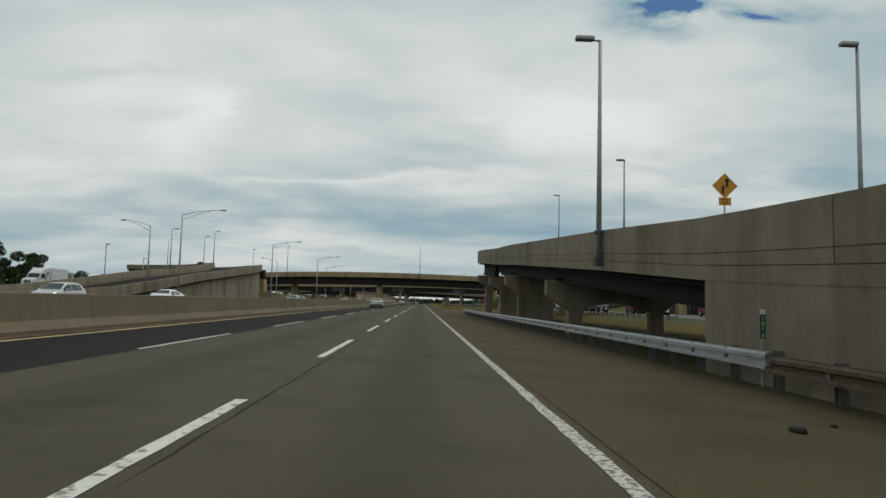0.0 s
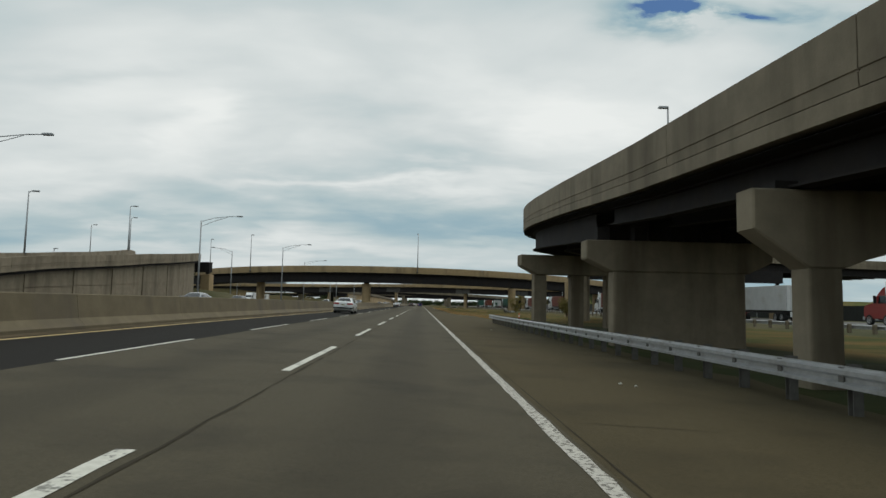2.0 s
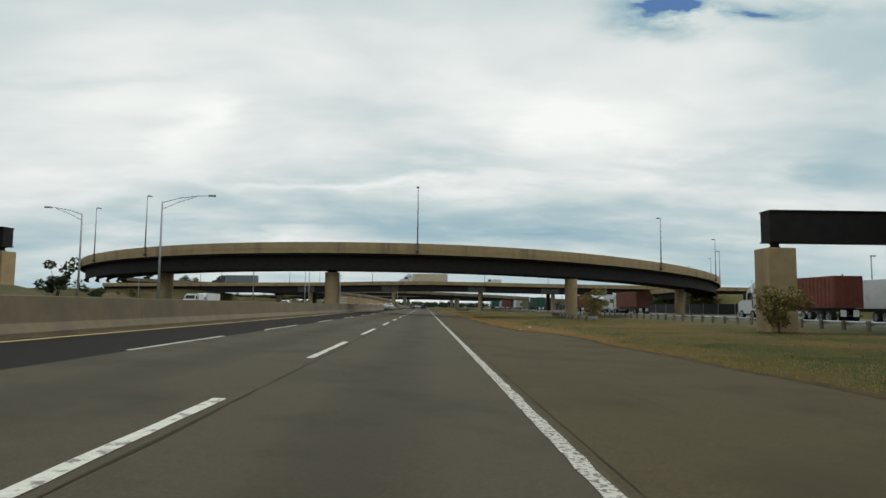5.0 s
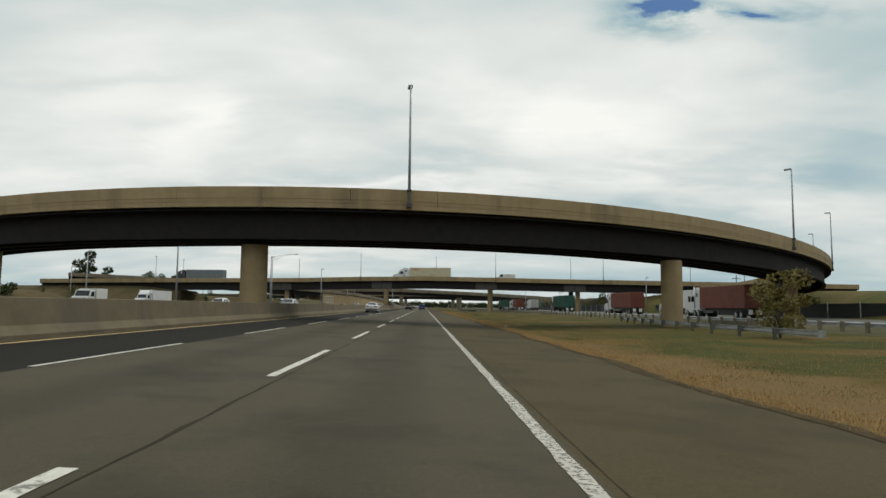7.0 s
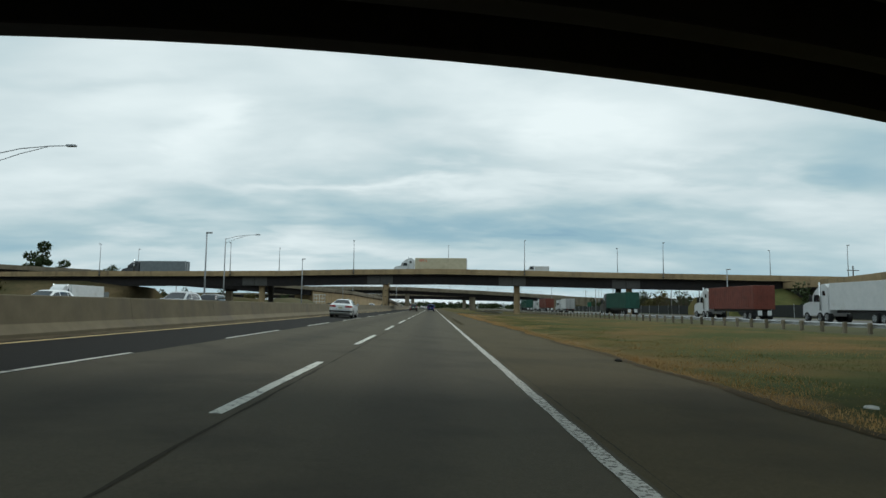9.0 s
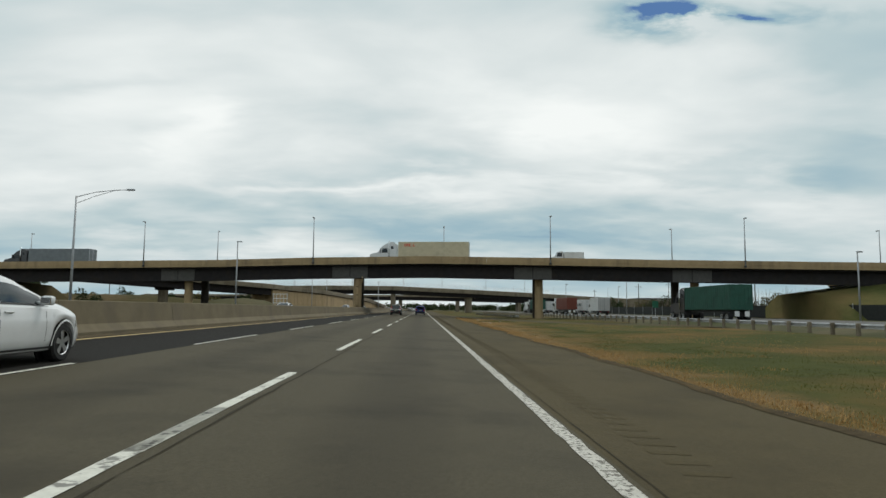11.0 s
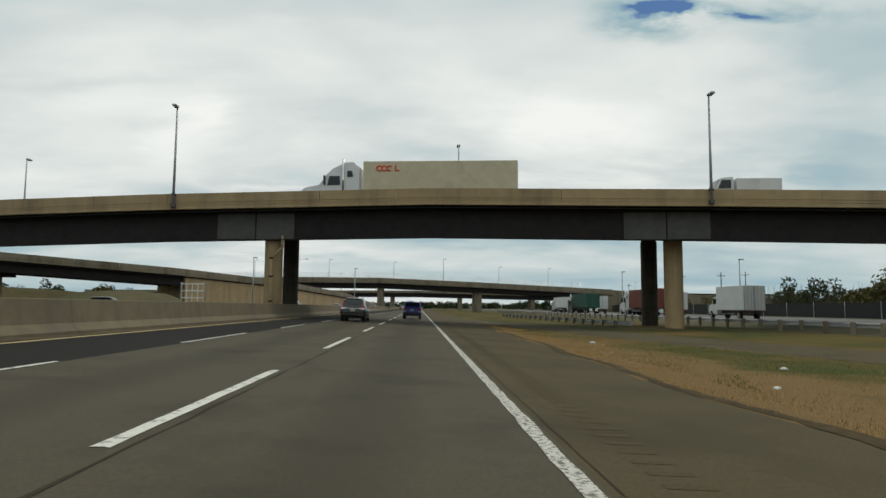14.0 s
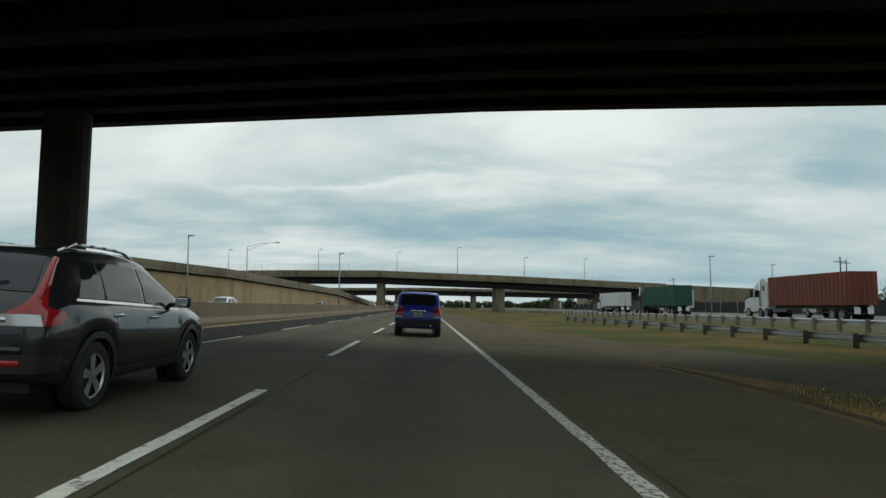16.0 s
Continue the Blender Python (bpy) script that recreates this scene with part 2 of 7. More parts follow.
def dry_fringe(m, x_edge=5.3, reach=1.6, colour=(0.158, 0.103, 0.043)):
    """Dry straw colour that fades out away from the road, with an uneven border."""
    n, l = m.node_tree.nodes, m.node_tree.links
    b = n["Principled BSDF"]
    src = b.inputs["Base Color"].links[0].from_socket
    geo = n.new("ShaderNodeNewGeometry")
    sep = n.new("ShaderNodeSeparateXYZ")
    l.new(geo.outputs["Position"], sep.inputs[0])
    nz = n.new("ShaderNodeTexNoise")
    l.new(geo.outputs["Position"], nz.inputs["Vector"])
    nz.inputs["Scale"].default_value = 0.35
    nz.inputs["Detail"].default_value = 6.0
    wob = n.new("ShaderNodeMath")
    wob.operation = "MULTIPLY_ADD"
    l.new(nz.outputs[0], wob.inputs[0])
    wob.inputs[1].default_value = -6.0
    l.new(sep.outputs[0], wob.inputs[2])
    # two parched stretches, where the straw reaches further from the road
    across = wob.outputs[0]
    for middle, half in DRY_STRETCHES:
        q = n.new("ShaderNodeMath")
        q.operation = "SUBTRACT"
        l.new(sep.outputs[1], q.inputs[0])
        q.inputs[1].default_value = middle
        r = n.new("ShaderNodeMath")
        r.operation = "ABSOLUTE"
        l.new(q.outputs[0], r.inputs[0])
        far = n.new("ShaderNodeMapRange")
        far.interpolation_type = "SMOOTHSTEP"
        far.inputs["From Min"].default_value, far.inputs["From Max"].default_value = half, 0.0
        far.inputs["To Max"].default_value = 3.4
        l.new(r.outputs[0], far.inputs[0])
        k = n.new("ShaderNodeMath")
        k.operation = "SUBTRACT"
        l.new(across, k.inputs[0])
        l.new(far.outputs[0], k.inputs[1])
        across = k.outputs[0]
    mr = n.new("ShaderNodeMapRange")
    mr.interpolation_type = "SMOOTHSTEP"
    mr.inputs["From Min"].default_value, mr.inputs["From Max"].default_value = x_edge - 3.0 + reach, x_edge - 3.0
    l.new(across, mr.inputs[0])
    mx = n.new("ShaderNodeMix")
    mx.data_type = "RGBA"
    l.new(mr.outputs[0], mx.inputs["Factor"])
    l.new(src, mx.inputs["A"])
    mx.inputs["B"].default_value = (*colour, 1)
    l.new(mx.outputs["Result"], b.inputs["Base Color"])


dry_fringe(GRASS_GROUND)
EARTH = material("far_scrub_ground", (0.075, 0.07, 0.04), (0.13, 0.11, 0.065), 0.15, 1.0, stain=(0.05, 0.06, 0.025), stain_scale=0.04, stain_at=0.52, spec=0.1)
RUBBER = material("tyre_rubber", (0.012, 0.012, 0.012), (0.022, 0.022, 0.022), 12, 0.85)
BLACK = material("black_plastic", (0.012, 0.012, 0.013), (0.02, 0.02, 0.021), 5, 0.5)
GLASS = paint("tinted_window_glass", (0.018, 0.021, 0.023), 0.04)
CHROME = paint("chrome", (0.72, 0.72, 0.72), 0.14, 1.0)
ALLOY = paint("alloy_rim", (0.62, 0.63, 0.64), 0.32, 0.75)
RED_LENS = paint("red_lamp_lens", (0.32, 0.012, 0.014), 0.12, 0.0, 0.6)
CLEAR_LENS = paint("clear_lamp_lens", (0.62, 0.63, 0.62), 0.08, 0.2, 0.6)
PLATE = paint("number_plate", (0.60, 0.57, 0.42), 0.5)

# ---- builders ----
def thing(name, at=(0, 0, 0), label="", category="", group="", kind=""):
    ob = new(name)
    ob.empty_display_size = 0.3
    ob.matrix_basis = Matrix.Translation(at)
    return tagged(ob, label, category, group, kind)


def obj(name, bm, mats, smooth=False):
    me = bpy.data.meshes.new(name)
    bmesh.ops.recalc_face_normals(bm, faces=bm.faces)
    for f in bm.faces:
        f.smooth = smooth
    bm.to_mesh(me)
    bm.free()
    for m in mats if isinstance(mats, (list, tuple)) else (mats,):
        me.materials.append(m)
    return new(name, me)


def part(name, bm, mats, parent, label="", smooth=False, world=False):
    """Links a bmesh as one mesh object under a thing or a part. world: its vertices are in world coordinates."""
    ob = obj(name, bm, mats, smooth)
    ob.parent = parent
    if world:
        m = parent.matrix_basis.copy()
        up = parent.parent
        if up:
            m = up.matrix_basis @ parent.matrix_parent_inverse @ m
        ob.matrix_parent_inverse = m.inverted()
    if label:
        ob["label"] = label
    return ob


def box(bm, x0, x1, y0, y1, z0, z1, bevel=0.0, m=None):
    vs = [bm.verts.new((x, y, z)) for z in (z0, z1) for x, y in ((x0, y0), (x1, y0), (x1, y1), (x0, y1))]
    fs = [(0, 3, 2, 1), (4, 5, 6, 7), (0, 1, 5, 4), (1, 2, 6, 5), (2, 3, 7, 6), (3, 0, 4, 7)]
    faces = [bm.faces.new([vs[i] for i in f]) for f in fs]
    if bevel:
        es = list({e for f in faces for e in f.edges})
        out = bmesh.ops.bevel(bm, geom=es, offset=bevel, segments=2, affect="EDGES", profile=0.5)
        vs = list({v for f in out["faces"] for v in f.verts} | {v for v in vs if v.is_valid})
    if m is not None:
        bmesh.ops.transform(bm, matrix=m, verts=vs)
    return vs


def tube(bm, a, b, r0, r1=None, n=10, caps=True):
    """A round bar from a to b, tapered."""
    a, b = Vector(a), Vector(b)
    r1 = r0 if r1 is None else r1
    q = (b - a).to_track_quat("Z", "Y").to_matrix()
    rings = [[bm.verts.new(c + q @ Vector((r * math.cos(2 * math.pi * i / n), r * math.sin(2 * math.pi * i / n), 0))) for i in range(n)] for c, r in ((a, r0), (b, r1))]
    for i in range(n):
        bm.faces.new((rings[0][i], rings[0][(i + 1) % n], rings[1][(i + 1) % n], rings[1][i]))
    if caps:
        bm.faces.new(rings[0][::-1])
        bm.faces.new(rings[1])
    return rings[0] + rings[1]


def prism(bm, outline, y0, y1):
    """An outline in x and z, drawn out along y."""
    a = [bm.verts.new((x, y0, z)) for x, z in outline]
    b = [bm.verts.new((x, y1, z)) for x, z in outline]
    for i in range(len(outline)):
        j = (i + 1) % len(outline)
        bm.faces.new((a[i], a[j], b[j], b[i]))
    bm.faces.new(a[::-1])
    bm.faces.new(b)
    return a + b


def sweep(bm, path, profile):
    """A closed profile of (across, up) carried along a path of (point, sideways normal)."""
    rings = [[bm.verts.new((p[0] + n[0] * u, p[1] + n[1] * u, p[2] + v)) for u, v in profile] for p, n in path]
    k = len(profile)
    for a, b in zip(rings, rings[1:]):
        for i in range(k):
            bm.faces.new((a[i], a[(i + 1) % k], b[(i + 1) % k], b[i]))
    bm.faces.new(rings[0][::-1])
    bm.faces.new(rings[-1])


def route(points, height, step=2.0):
    """Plan points with a height for each distance along them, evenly spaced, with the normal to the right-hand side."""
    pts = [Vector((x, y)) for x, y in points]
    dist = [0.0]
    for a, b in zip(pts, pts[1:]):
        dist.append(dist[-1] + (b - a).length)
    n = max(2, round(dist[-1] / step) + 1)
    xs = np.interp(np.linspace(0, dist[-1], n), dist, [p.x for p in pts])
    ys = np.interp(np.linspace(0, dist[-1], n), dist, [p.y for p in pts])
    out = []
    for i in range(n):
        a, b = max(0, i - 1), min(n - 1, i + 1)
        d = Vector((xs[b] - xs[a], ys[b] - ys[a])).normalized()
        s = dist[-1] * i / (n - 1)
        z = float(np.interp(s, [h[0] for h in height], [h[1] for h in height]))
        out.append((Vector((xs[i], ys[i], z)), Vector((d.y, -d.x))))
    return out


def arc(cx, cy, r, a0, a1, step=3.0):
    """Plan points on a circle, from bearing a0 to a1 in degrees."""
    n = max(3, round(abs(radians(a1 - a0)) * r / step) + 1)
    return [(cx + r * math.cos(radians(a)), cy + r * math.sin(radians(a))) for a in np.linspace(a0, a1, n)]


def cross_slope(y):
    return float(np.interp(y, [0, 16, 31, 53], [0.024, 0.029, 0.0343, 0.040]))


def road_z(x, y):
    return -cross_slope(y) * max(-9.6, min(7.0, x))


def strip(name, x0, x1, y0, y1, lift, mats, nx=1, step=4.0, thick=0.0, ragged=0.0, edge=None):
    """A sheet that lies on the road's cross slope. edge(y): moves its right-hand rim."""
    bm = bmesh.new()
    n = max(1, round((y1 - y0) / step))
    rows = []
    for j in range(n + 1):
        y = y0 + (y1 - y0) * j / n
        right = x1 + (edge(y) if edge else 0.0)
        row = []
        for i in range(nx + 1):
            x = x0 + (right - x0) * i / nx
            if ragged and i in (0, nx):
                x += random.uniform(-ragged, ragged)
            row.append(bm.verts.new((x, y, road_z(x, y) + lift)))
        rows.append(row)
    for a, b in zip(rows, rows[1:]):
        for i in range(nx):
            bm.faces.new((a[i], a[i + 1], b[i + 1], b[i]))
    if thick:
        out = bmesh.ops.extrude_face_region(bm, geom=list(bm.faces))
        bmesh.ops.translate(bm, vec=(0, 0, thick), verts=[v for v in out["geom"] if isinstance(v, bmesh.types.BMVert)])
    return obj(name, bm, mats)

# ---- ground and road ----
bm = bmesh.new()
gx = [-3000, -700, -200, -90, -45, -34, -9.6, -5, 0, 7.0, 12, 18, 28, 33, 54, 62, 120, 300, 900, 3000]
gy = [-600, -150, -40, 0, 16, 31, 53, 80, 110, 140, 170, 200, 230, 260, 300, 350, 420, 600, 1000, 2000, 4500]
right_rise = lambda x: float(np.interp(x, [29, 33], [0.0, 0.40]))
grid = [[bm.verts.new((x, y, road_z(x, y) - 0.05 + right_rise(x))) for x in gx] for y in gy]
for a, b in zip(grid, grid[1:]):
    for i in range(len(gx) - 1):
        bm.faces.new((a[i], a[i + 1], b[i + 1], b[i]))
tagged(obj("ground", bm, EARTH), "flat scrubby ground with dry brown grass", "ground", kind="structure")

Y_MIN, Y_MAX = -40.0, 640.0
tagged(strip("road", -5.43, 1.95, Y_MIN, Y_MAX, 0.0, ASPHALT, nx=4), "worn grey asphalt highway lanes with tar seams", "road", kind="structure")
tagged(strip("road_inner_lane", -8.95, -5.43, Y_MIN, Y_MAX, 0.0, DARK_ASPHALT, nx=2, step=3.0, ragged=0.0), "fresh dark asphalt inner lane", "road", kind="structure")


def shoulder_edge(y):
    base = float(np.interp(y, [76, 90, 104, 107, 115, 130, 150, 200, 240, 262, 300], [1.5, 1.4, 1.0, -0.3, -1.15, -1.2, -1.15, -1.4, -1.4, -0.75, -0.7]))
    return base + 0.12 * math.sin(y * 0.9) + 0.1 * math.sin(y * 0.37 + 1.0)


tagged(strip("road_shoulder", 1.95, 6.7, Y_MIN, Y_MAX, 0.0, SHOULDER, nx=3, step=1.5, edge=shoulder_edge), "wide brownish asphalt shoulder with cracks", "road", kind="structure")
tagged(strip("road_opposite", -33.0, -9.9, Y_MIN, Y_MAX, 0.0, FAR_ASPHALT, nx=1), "grey asphalt of the opposite carriageway", "road", kind="structure")

# markings
tagged(strip("edge_line", 1.735, 1.895, Y_MIN, Y_MAX, 0.006, CHIPPED_LINE, nx=1, step=0.28, ragged=0.014), "worn chipped solid white edge line", "road marking", kind="structure")
tagged(strip("yellow_line", -8.42, -8.26, Y_MIN, Y_MAX, 0.006, YELLOW_LINE, step=0.6, ragged=0.01), "dull yellow solid line beside the barrier", "road marking", kind="structure")
ends = [6.2 + 9.57 * k for k in range(-3, 10)] + [101.2 + 9.57 * k for k in range(9)] + [190.47 + 9.57 * k for k in range(-1, 46)]
for y in ends:
    d = strip("lane_dash", -1.92, -1.77, y - 4.9, y, 0.006, WHITE_LINE, step=0.4, ragged=0.008)
    tagged(d, "worn white painted lane dash", "road marking", "lane dashes", "structure")
    d = strip("lane_dash", -5.55, -5.45, y - 5.1, y - 0.1, 0.006, WHITE_LINE, step=0.8, ragged=0.006)
    tagged(d, "thin white painted lane dash beside dark asphalt", "road marking", "lane dashes", "structure")
tagged(strip("tar_seam", 2.03, 2.045, Y_MIN, 420, 0.005, SEAM, step=0.3, ragged=0.008), "cracked joint between lane and shoulder", "road seam", kind="structure")
tagged(strip("tar_seam", -1.655, -1.62, Y_MIN, 420, 0.005, SEAM, step=0.5, ragged=0.02), "dark tar seam along the lane", "road seam", kind="structure")

SAND = material("sandy_gutter_dirt", (0.085, 0.066, 0.040), (0.15, 0.118, 0.075), 7, 1.0, bump=0.4, bump_scale=30, stain=(0.05, 0.044, 0.034), stain_scale=1.2, stain_at=0.56, spec=0.1)
tagged(strip("gutter_dirt", -9.0, -8.56, Y_MIN, 520, 0.008, SAND, nx=2, step=0.6, ragged=0.05), "sandy dirt swept along the barrier foot", "dirt", kind="structure")
# concrete median barrier in cast panels
barrier = thing("median_barrier", (-9.3, 0, 0.3), "dusty concrete median barrier with cast panel joints", "barrier", kind="structure")
profile = [(-0.42, -0.1), (-0.42, 0.08), (-0.22, 0.30), (-0.13, 0.95), (-0.11, 0.97), (0.11, 0.97), (0.13, 0.95), (0.22, 0.30), (0.42, 0.08), (0.42, -0.1)]
y = Y_MIN
while y < 520:
    bm = bmesh.new()
    ys = [y + 0.006, y + 6.1 - 0.006]
    shift = lambda v: float(np.interp(v, [60, 125], [0.0, 0.22])) if y < 140 else 0.0
    sweep(bm, [(Vector((-9.36 + shift(v), v, road_z(-9.36, v))), Vector((1, 0))) for v in ys], profile)
    part("panel", bm, BARRIER_CONCRETE, barrier, world=True)
    y += 6.1

# thin wandering cracks in the shoulder and the lanes
def crack(x0, y0, x1, y1, width, seed):
    rng = random.Random(seed)
    n = max(6, round(math.hypot(x1 - x0, y1 - y0) / 0.22))
    bm = bmesh.new()
    side = Vector((y1 - y0, x0 - x1)).normalized()
    rows = []
    for i in range(n + 1):
        f = i / n
        off = 0.11 * noise.noise(Vector((i * 0.35, seed, 0))) + rng.uniform(-0.012, 0.012)
        w = width * rng.uniform(0.35, 1.0) * min(1.0, 6 * f, 6 * (1 - f)) / 2 + 0.002
        c = Vector((x0 + (x1 - x0) * f, y0 + (y1 - y0) * f)) + side * off
        rows.append([bm.verts.new((c.x + side.x * s * w, c.y + side.y * s * w, road_z(c.x + side.x * s * w, c.y) + 0.0045)) for s in (-1, 1)])
    for a, b in zip(rows, rows[1:]):
        bm.faces.new((a[0], a[1], b[1], b[0]))
    tagged(obj("road_crack", bm, SEAM), "thin dark crack in the asphalt", "road crack", "road cracks", "structure")


rng = random.Random(12)
for k in range(0, 46, 2):
    y = 2 + k * 5.7 + rng.uniform(-1.5, 1.5)
    if k % 3 == 0:
        crack(2.1, y, 2.3 + rng.uniform(1.2, 3.6), y + rng.uniform(-0.6, 0.6), 0.013, k)
    else:
        x = rng.uniform(2.3, 5.2)
        crack(x, y, x + rng.uniform(-0.3, 0.3), y + rng.uniform(2, 5), 0.011, k)

# shallow milled grooves of the rumble strip on the shoulder
GROOVE = material("groove_asphalt", (0.0570, 0.0462, 0.0243), (0.0890, 0.0720, 0.0391), 26, 0.95, spec=0.1)
verts, faces = [], []
y = 176.0
while y < 256:
    k = len(verts)
    verts += [(x, yy, road_z(x, yy) + 0.003) for x, yy in ((2.42, y), (2.80, y), (2.80, y + 0.10), (2.42, y + 0.10))]
    faces.append((k, k + 1, k + 2, k + 3))
    y += 0.30
me = bpy.data.meshes.new("rumble_strip")
me.from_pydata(verts, [], faces)
me.materials.append(GROOVE)
tagged(new("rumble_strip", me), "shallow milled rumble grooves along the shoulder", "rumble strip", kind="stuff")

# ---- viaducts ----
def viaduct(name, label, points, top, width, depth, side=1, girders=4, concrete=CONCRETE, panel=6.0, parapet=1.15, overhang=0.9, slab=0.25, skip_girders=0.0, group="", taper=0.0, deeper=None):
    """A bridge deck along the outer top edge of its near parapet. side: 1 when the deck lies to the right of the path."""
    near = route(points, top)
    base = thing(name, tuple(near[0][0].to_2d()) + (0.0,), label, "bridge", group)
    s = side
    length = sum((b[0] - a[0]).length for a, b in zip(near, near[1:]))
    per = max(1, round(panel / (length / (len(near) - 1))))
    # parapet panels with a moulded foot, each cast apart
    low = parapet * 0.77
    prof = [(0.0, 0.0), (s * 0.28, 0.0), (s * 0.40, -low + 0.1), (s * 0.40, -low), (s * 0.012, -low), (0.0, -low * 0.80), (s * 0.025, -low * 0.79), (s * 0.025, -low * 0.76), (0.0, -low * 0.75)]
    far_prof = [(s * (width - u * s), v) for u, v in prof]
    for k, pr in enumerate((prof, far_prof)):
        step = per if k == 0 else per * 4
        for i in range(0, len(near) - 1, step):
            seg = [(p.copy(), n) for p, n in near[i:i + step + 1]]
            d = (seg[1][0] - seg[0][0]).normalized() * 0.012
            seg[0] = (seg[0][0] + d, seg[0][1])
            d = (seg[-1][0] - seg[-2][0]).normalized() * 0.012
            seg[-1] = (seg[-1][0] - d, seg[-1][1])
            bm = bmesh.new()
            sweep(bm, seg, pr)
            part("parapet_panel", bm, concrete, base, world=True)
    # fascia band under the parapets, slab edge and deck
    for u in (0.0, width - 0.40):
        bm = bmesh.new()
        sweep(bm, near, [(s * (u + 0.006), -low - 0.022), (s * (u + 0.05), -low - 0.022), (s * (u + 0.05), -low + 0.004), (s * (u + 0.36), -low + 0.004), (s * (u + 0.36), -low - 0.022), (s * (u + 0.394), -low - 0.022), (s * (u + 0.394), -parapet - 0.02), (s * (u + 0.006), -parapet - 0.02)])
        part("fascia", bm, concrete, base, "stained concrete fascia band", world=True)
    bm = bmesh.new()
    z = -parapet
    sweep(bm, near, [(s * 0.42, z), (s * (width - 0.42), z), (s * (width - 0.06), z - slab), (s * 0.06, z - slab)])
    part("deck_slab", bm, [SOFFIT], base, "concrete deck slab with underside shade in its colour", world=True)
    run = near if not skip_girders else [q for q, d in zip(near, np.linspace(0, length, len(near))) if d >= skip_girders]
    for g in range(girders):
        u = overhang + (width - 2 * overhang) * g / (girders - 1)
        zt = z - slab
        c = s * u
        spans = [(run, depth)]
        if deeper:
            along = np.linspace(0, length, len(near))
            spans = [([q for q, d in zip(near, along) if skip_girders <= d <= deeper[0]], depth), ([q for q, d in zip(near, along) if d >= deeper[0]], deeper[1])]
        for span, deep in spans:
            zb = z - deep + taper * g / (girders - 1)
            bm = bmesh.new()
            sweep(bm, span, [(c - 0.22, zb), (c + 0.22, zb), (c + 0.22, zb + 0.05), (c + 0.02, zb + 0.05), (c + 0.02, zt - 0.05), (c + 0.22, zt - 0.05), (c + 0.22, zt), (c - 0.22, zt), (c - 0.22, zt - 0.05), (c - 0.02, zt - 0.05), (c - 0.02, zb + 0.05), (c - 0.22, zb + 0.05)])
            part("girder", bm, STEEL, base, "dark painted steel girder", world=True)
    return base, near


def deck_lamp(at, height, arm, label="slim grey lamp post on a bridge parapet", group="bridge lamp posts", face=0.0, base_drop=1.2):
    """A tapered pole clamped to a parapet, with a short bracket and a small head."""
    t = thing("lamp_post", at, label, "lamp post", group)
    t.matrix_basis = pose(*at, 0, 0, face)
    bm = bmesh.new()
    tube(bm, (0, 0, -base_drop), (0, 0, height), 0.11, 0.06, 10)
    part("pole", bm, POLE, t, smooth=True)
    bm = bmesh.new()
    box(bm, -0.17, 0.17, -0.17, 0.17, -base_drop - 0.12, -base_drop + 0.2, 0.03)
    box(bm, -0.15, 0.15, -0.15, 0.15, -0.16, 0.0, 0.03)
    part("bracket", bm, GREY_STEEL, t, "grey steel clamp")
    if arm:
        bm = bmesh.new()
        tube(bm, (0, 0, height - 0.05), (arm, 0, height + 0.05), 0.04, 0.03, 8)
        part("arm", bm, POLE, t, smooth=True)
    bm = bmesh.new()
    box(bm, arm - 0.1, arm + 0.62, -0.16, 0.16, height - 0.05, height + 0.12, 0.05)
    part("lamp_head", bm, POLE, t)
    return t


def bent(name, label, cap, columns, top, cap_h=1.2, cap_w=1.4, width=1.3, foot=-0.5, mats=CONCRETE, round_columns=False, parent=None):
    """A pier: columns at the plan points under a cap from cap[0] to cap[1]."""
    c0, c1 = Vector(cap[0]), Vector(cap[1])
    base = parent or thing(name, (*columns[0], foot), label, "bridge pier", "bridge piers")
    d = (c1 - c0).normalized()
    ang = math.degrees(math.atan2(d.y, d.x))
    length = (c1 - c0).length
    if cap_h:
        bm = bmesh.new()
        out = [(0, top), (length, top), (length, top - cap_h * 0.55), (length - 1.2, top - cap_h), (1.2, top - cap_h), (0, top - cap_h * 0.55)]
        vs = prism(bm, out, -cap_w / 2, cap_w / 2)
        bmesh.ops.bevel(bm, geom=list(bm.edges), offset=0.03, segments=1, affect="EDGES")
        bmesh.ops.transform(bm, matrix=pose(c0.x, c0.y, 0, 0, 0, ang), verts=bm.verts)
        part("cap_beam", bm, mats, base, "cast concrete cap beam", world=True)
    for x, y in columns:
        bm = bmesh.new()
        if round_columns:
            tube(bm, (x, y, foot), (x, y, top - cap_h), width / 2, width / 2, 24)
        else:
            w = width / 2
            box(bm, -w, w, -w * 0.9, w * 0.9, foot, top - cap_h, 0.08, pose(x, y, 0, 0, 0, ang))
        part("column", bm, mats, base, "stained concrete column", world=True)
    return base


# curved ramp viaduct beside the shoulder
XE, Y0 = 6.9, 60.0
r1_arc = arc(XE + 35, Y0, 35, 180, 160, 1.5)
r1_c2 = (r1_arc[-1][0] + 90 * math.cos(radians(20)), r1_arc[-1][1] - 90 * math.sin(radians(20)))
r1_points = [(XE, -40), (XE, Y0)] + r1_arc[1:] + arc(*r1_c2, 90, 160, 95)[1:]
r1_top = [(0, 1.0), (40, 2.75), (47.5, 3.16), (51.7, 3.43), (58.6, 4.1), (69.7, 5.05), (78.7, 5.82), (86.3, 6.35), (95, 7.15), (103, 7.75), (110, 8.3), (118, 8.9), (137, 10.0), (160, 10.5), (260, 10.6)]
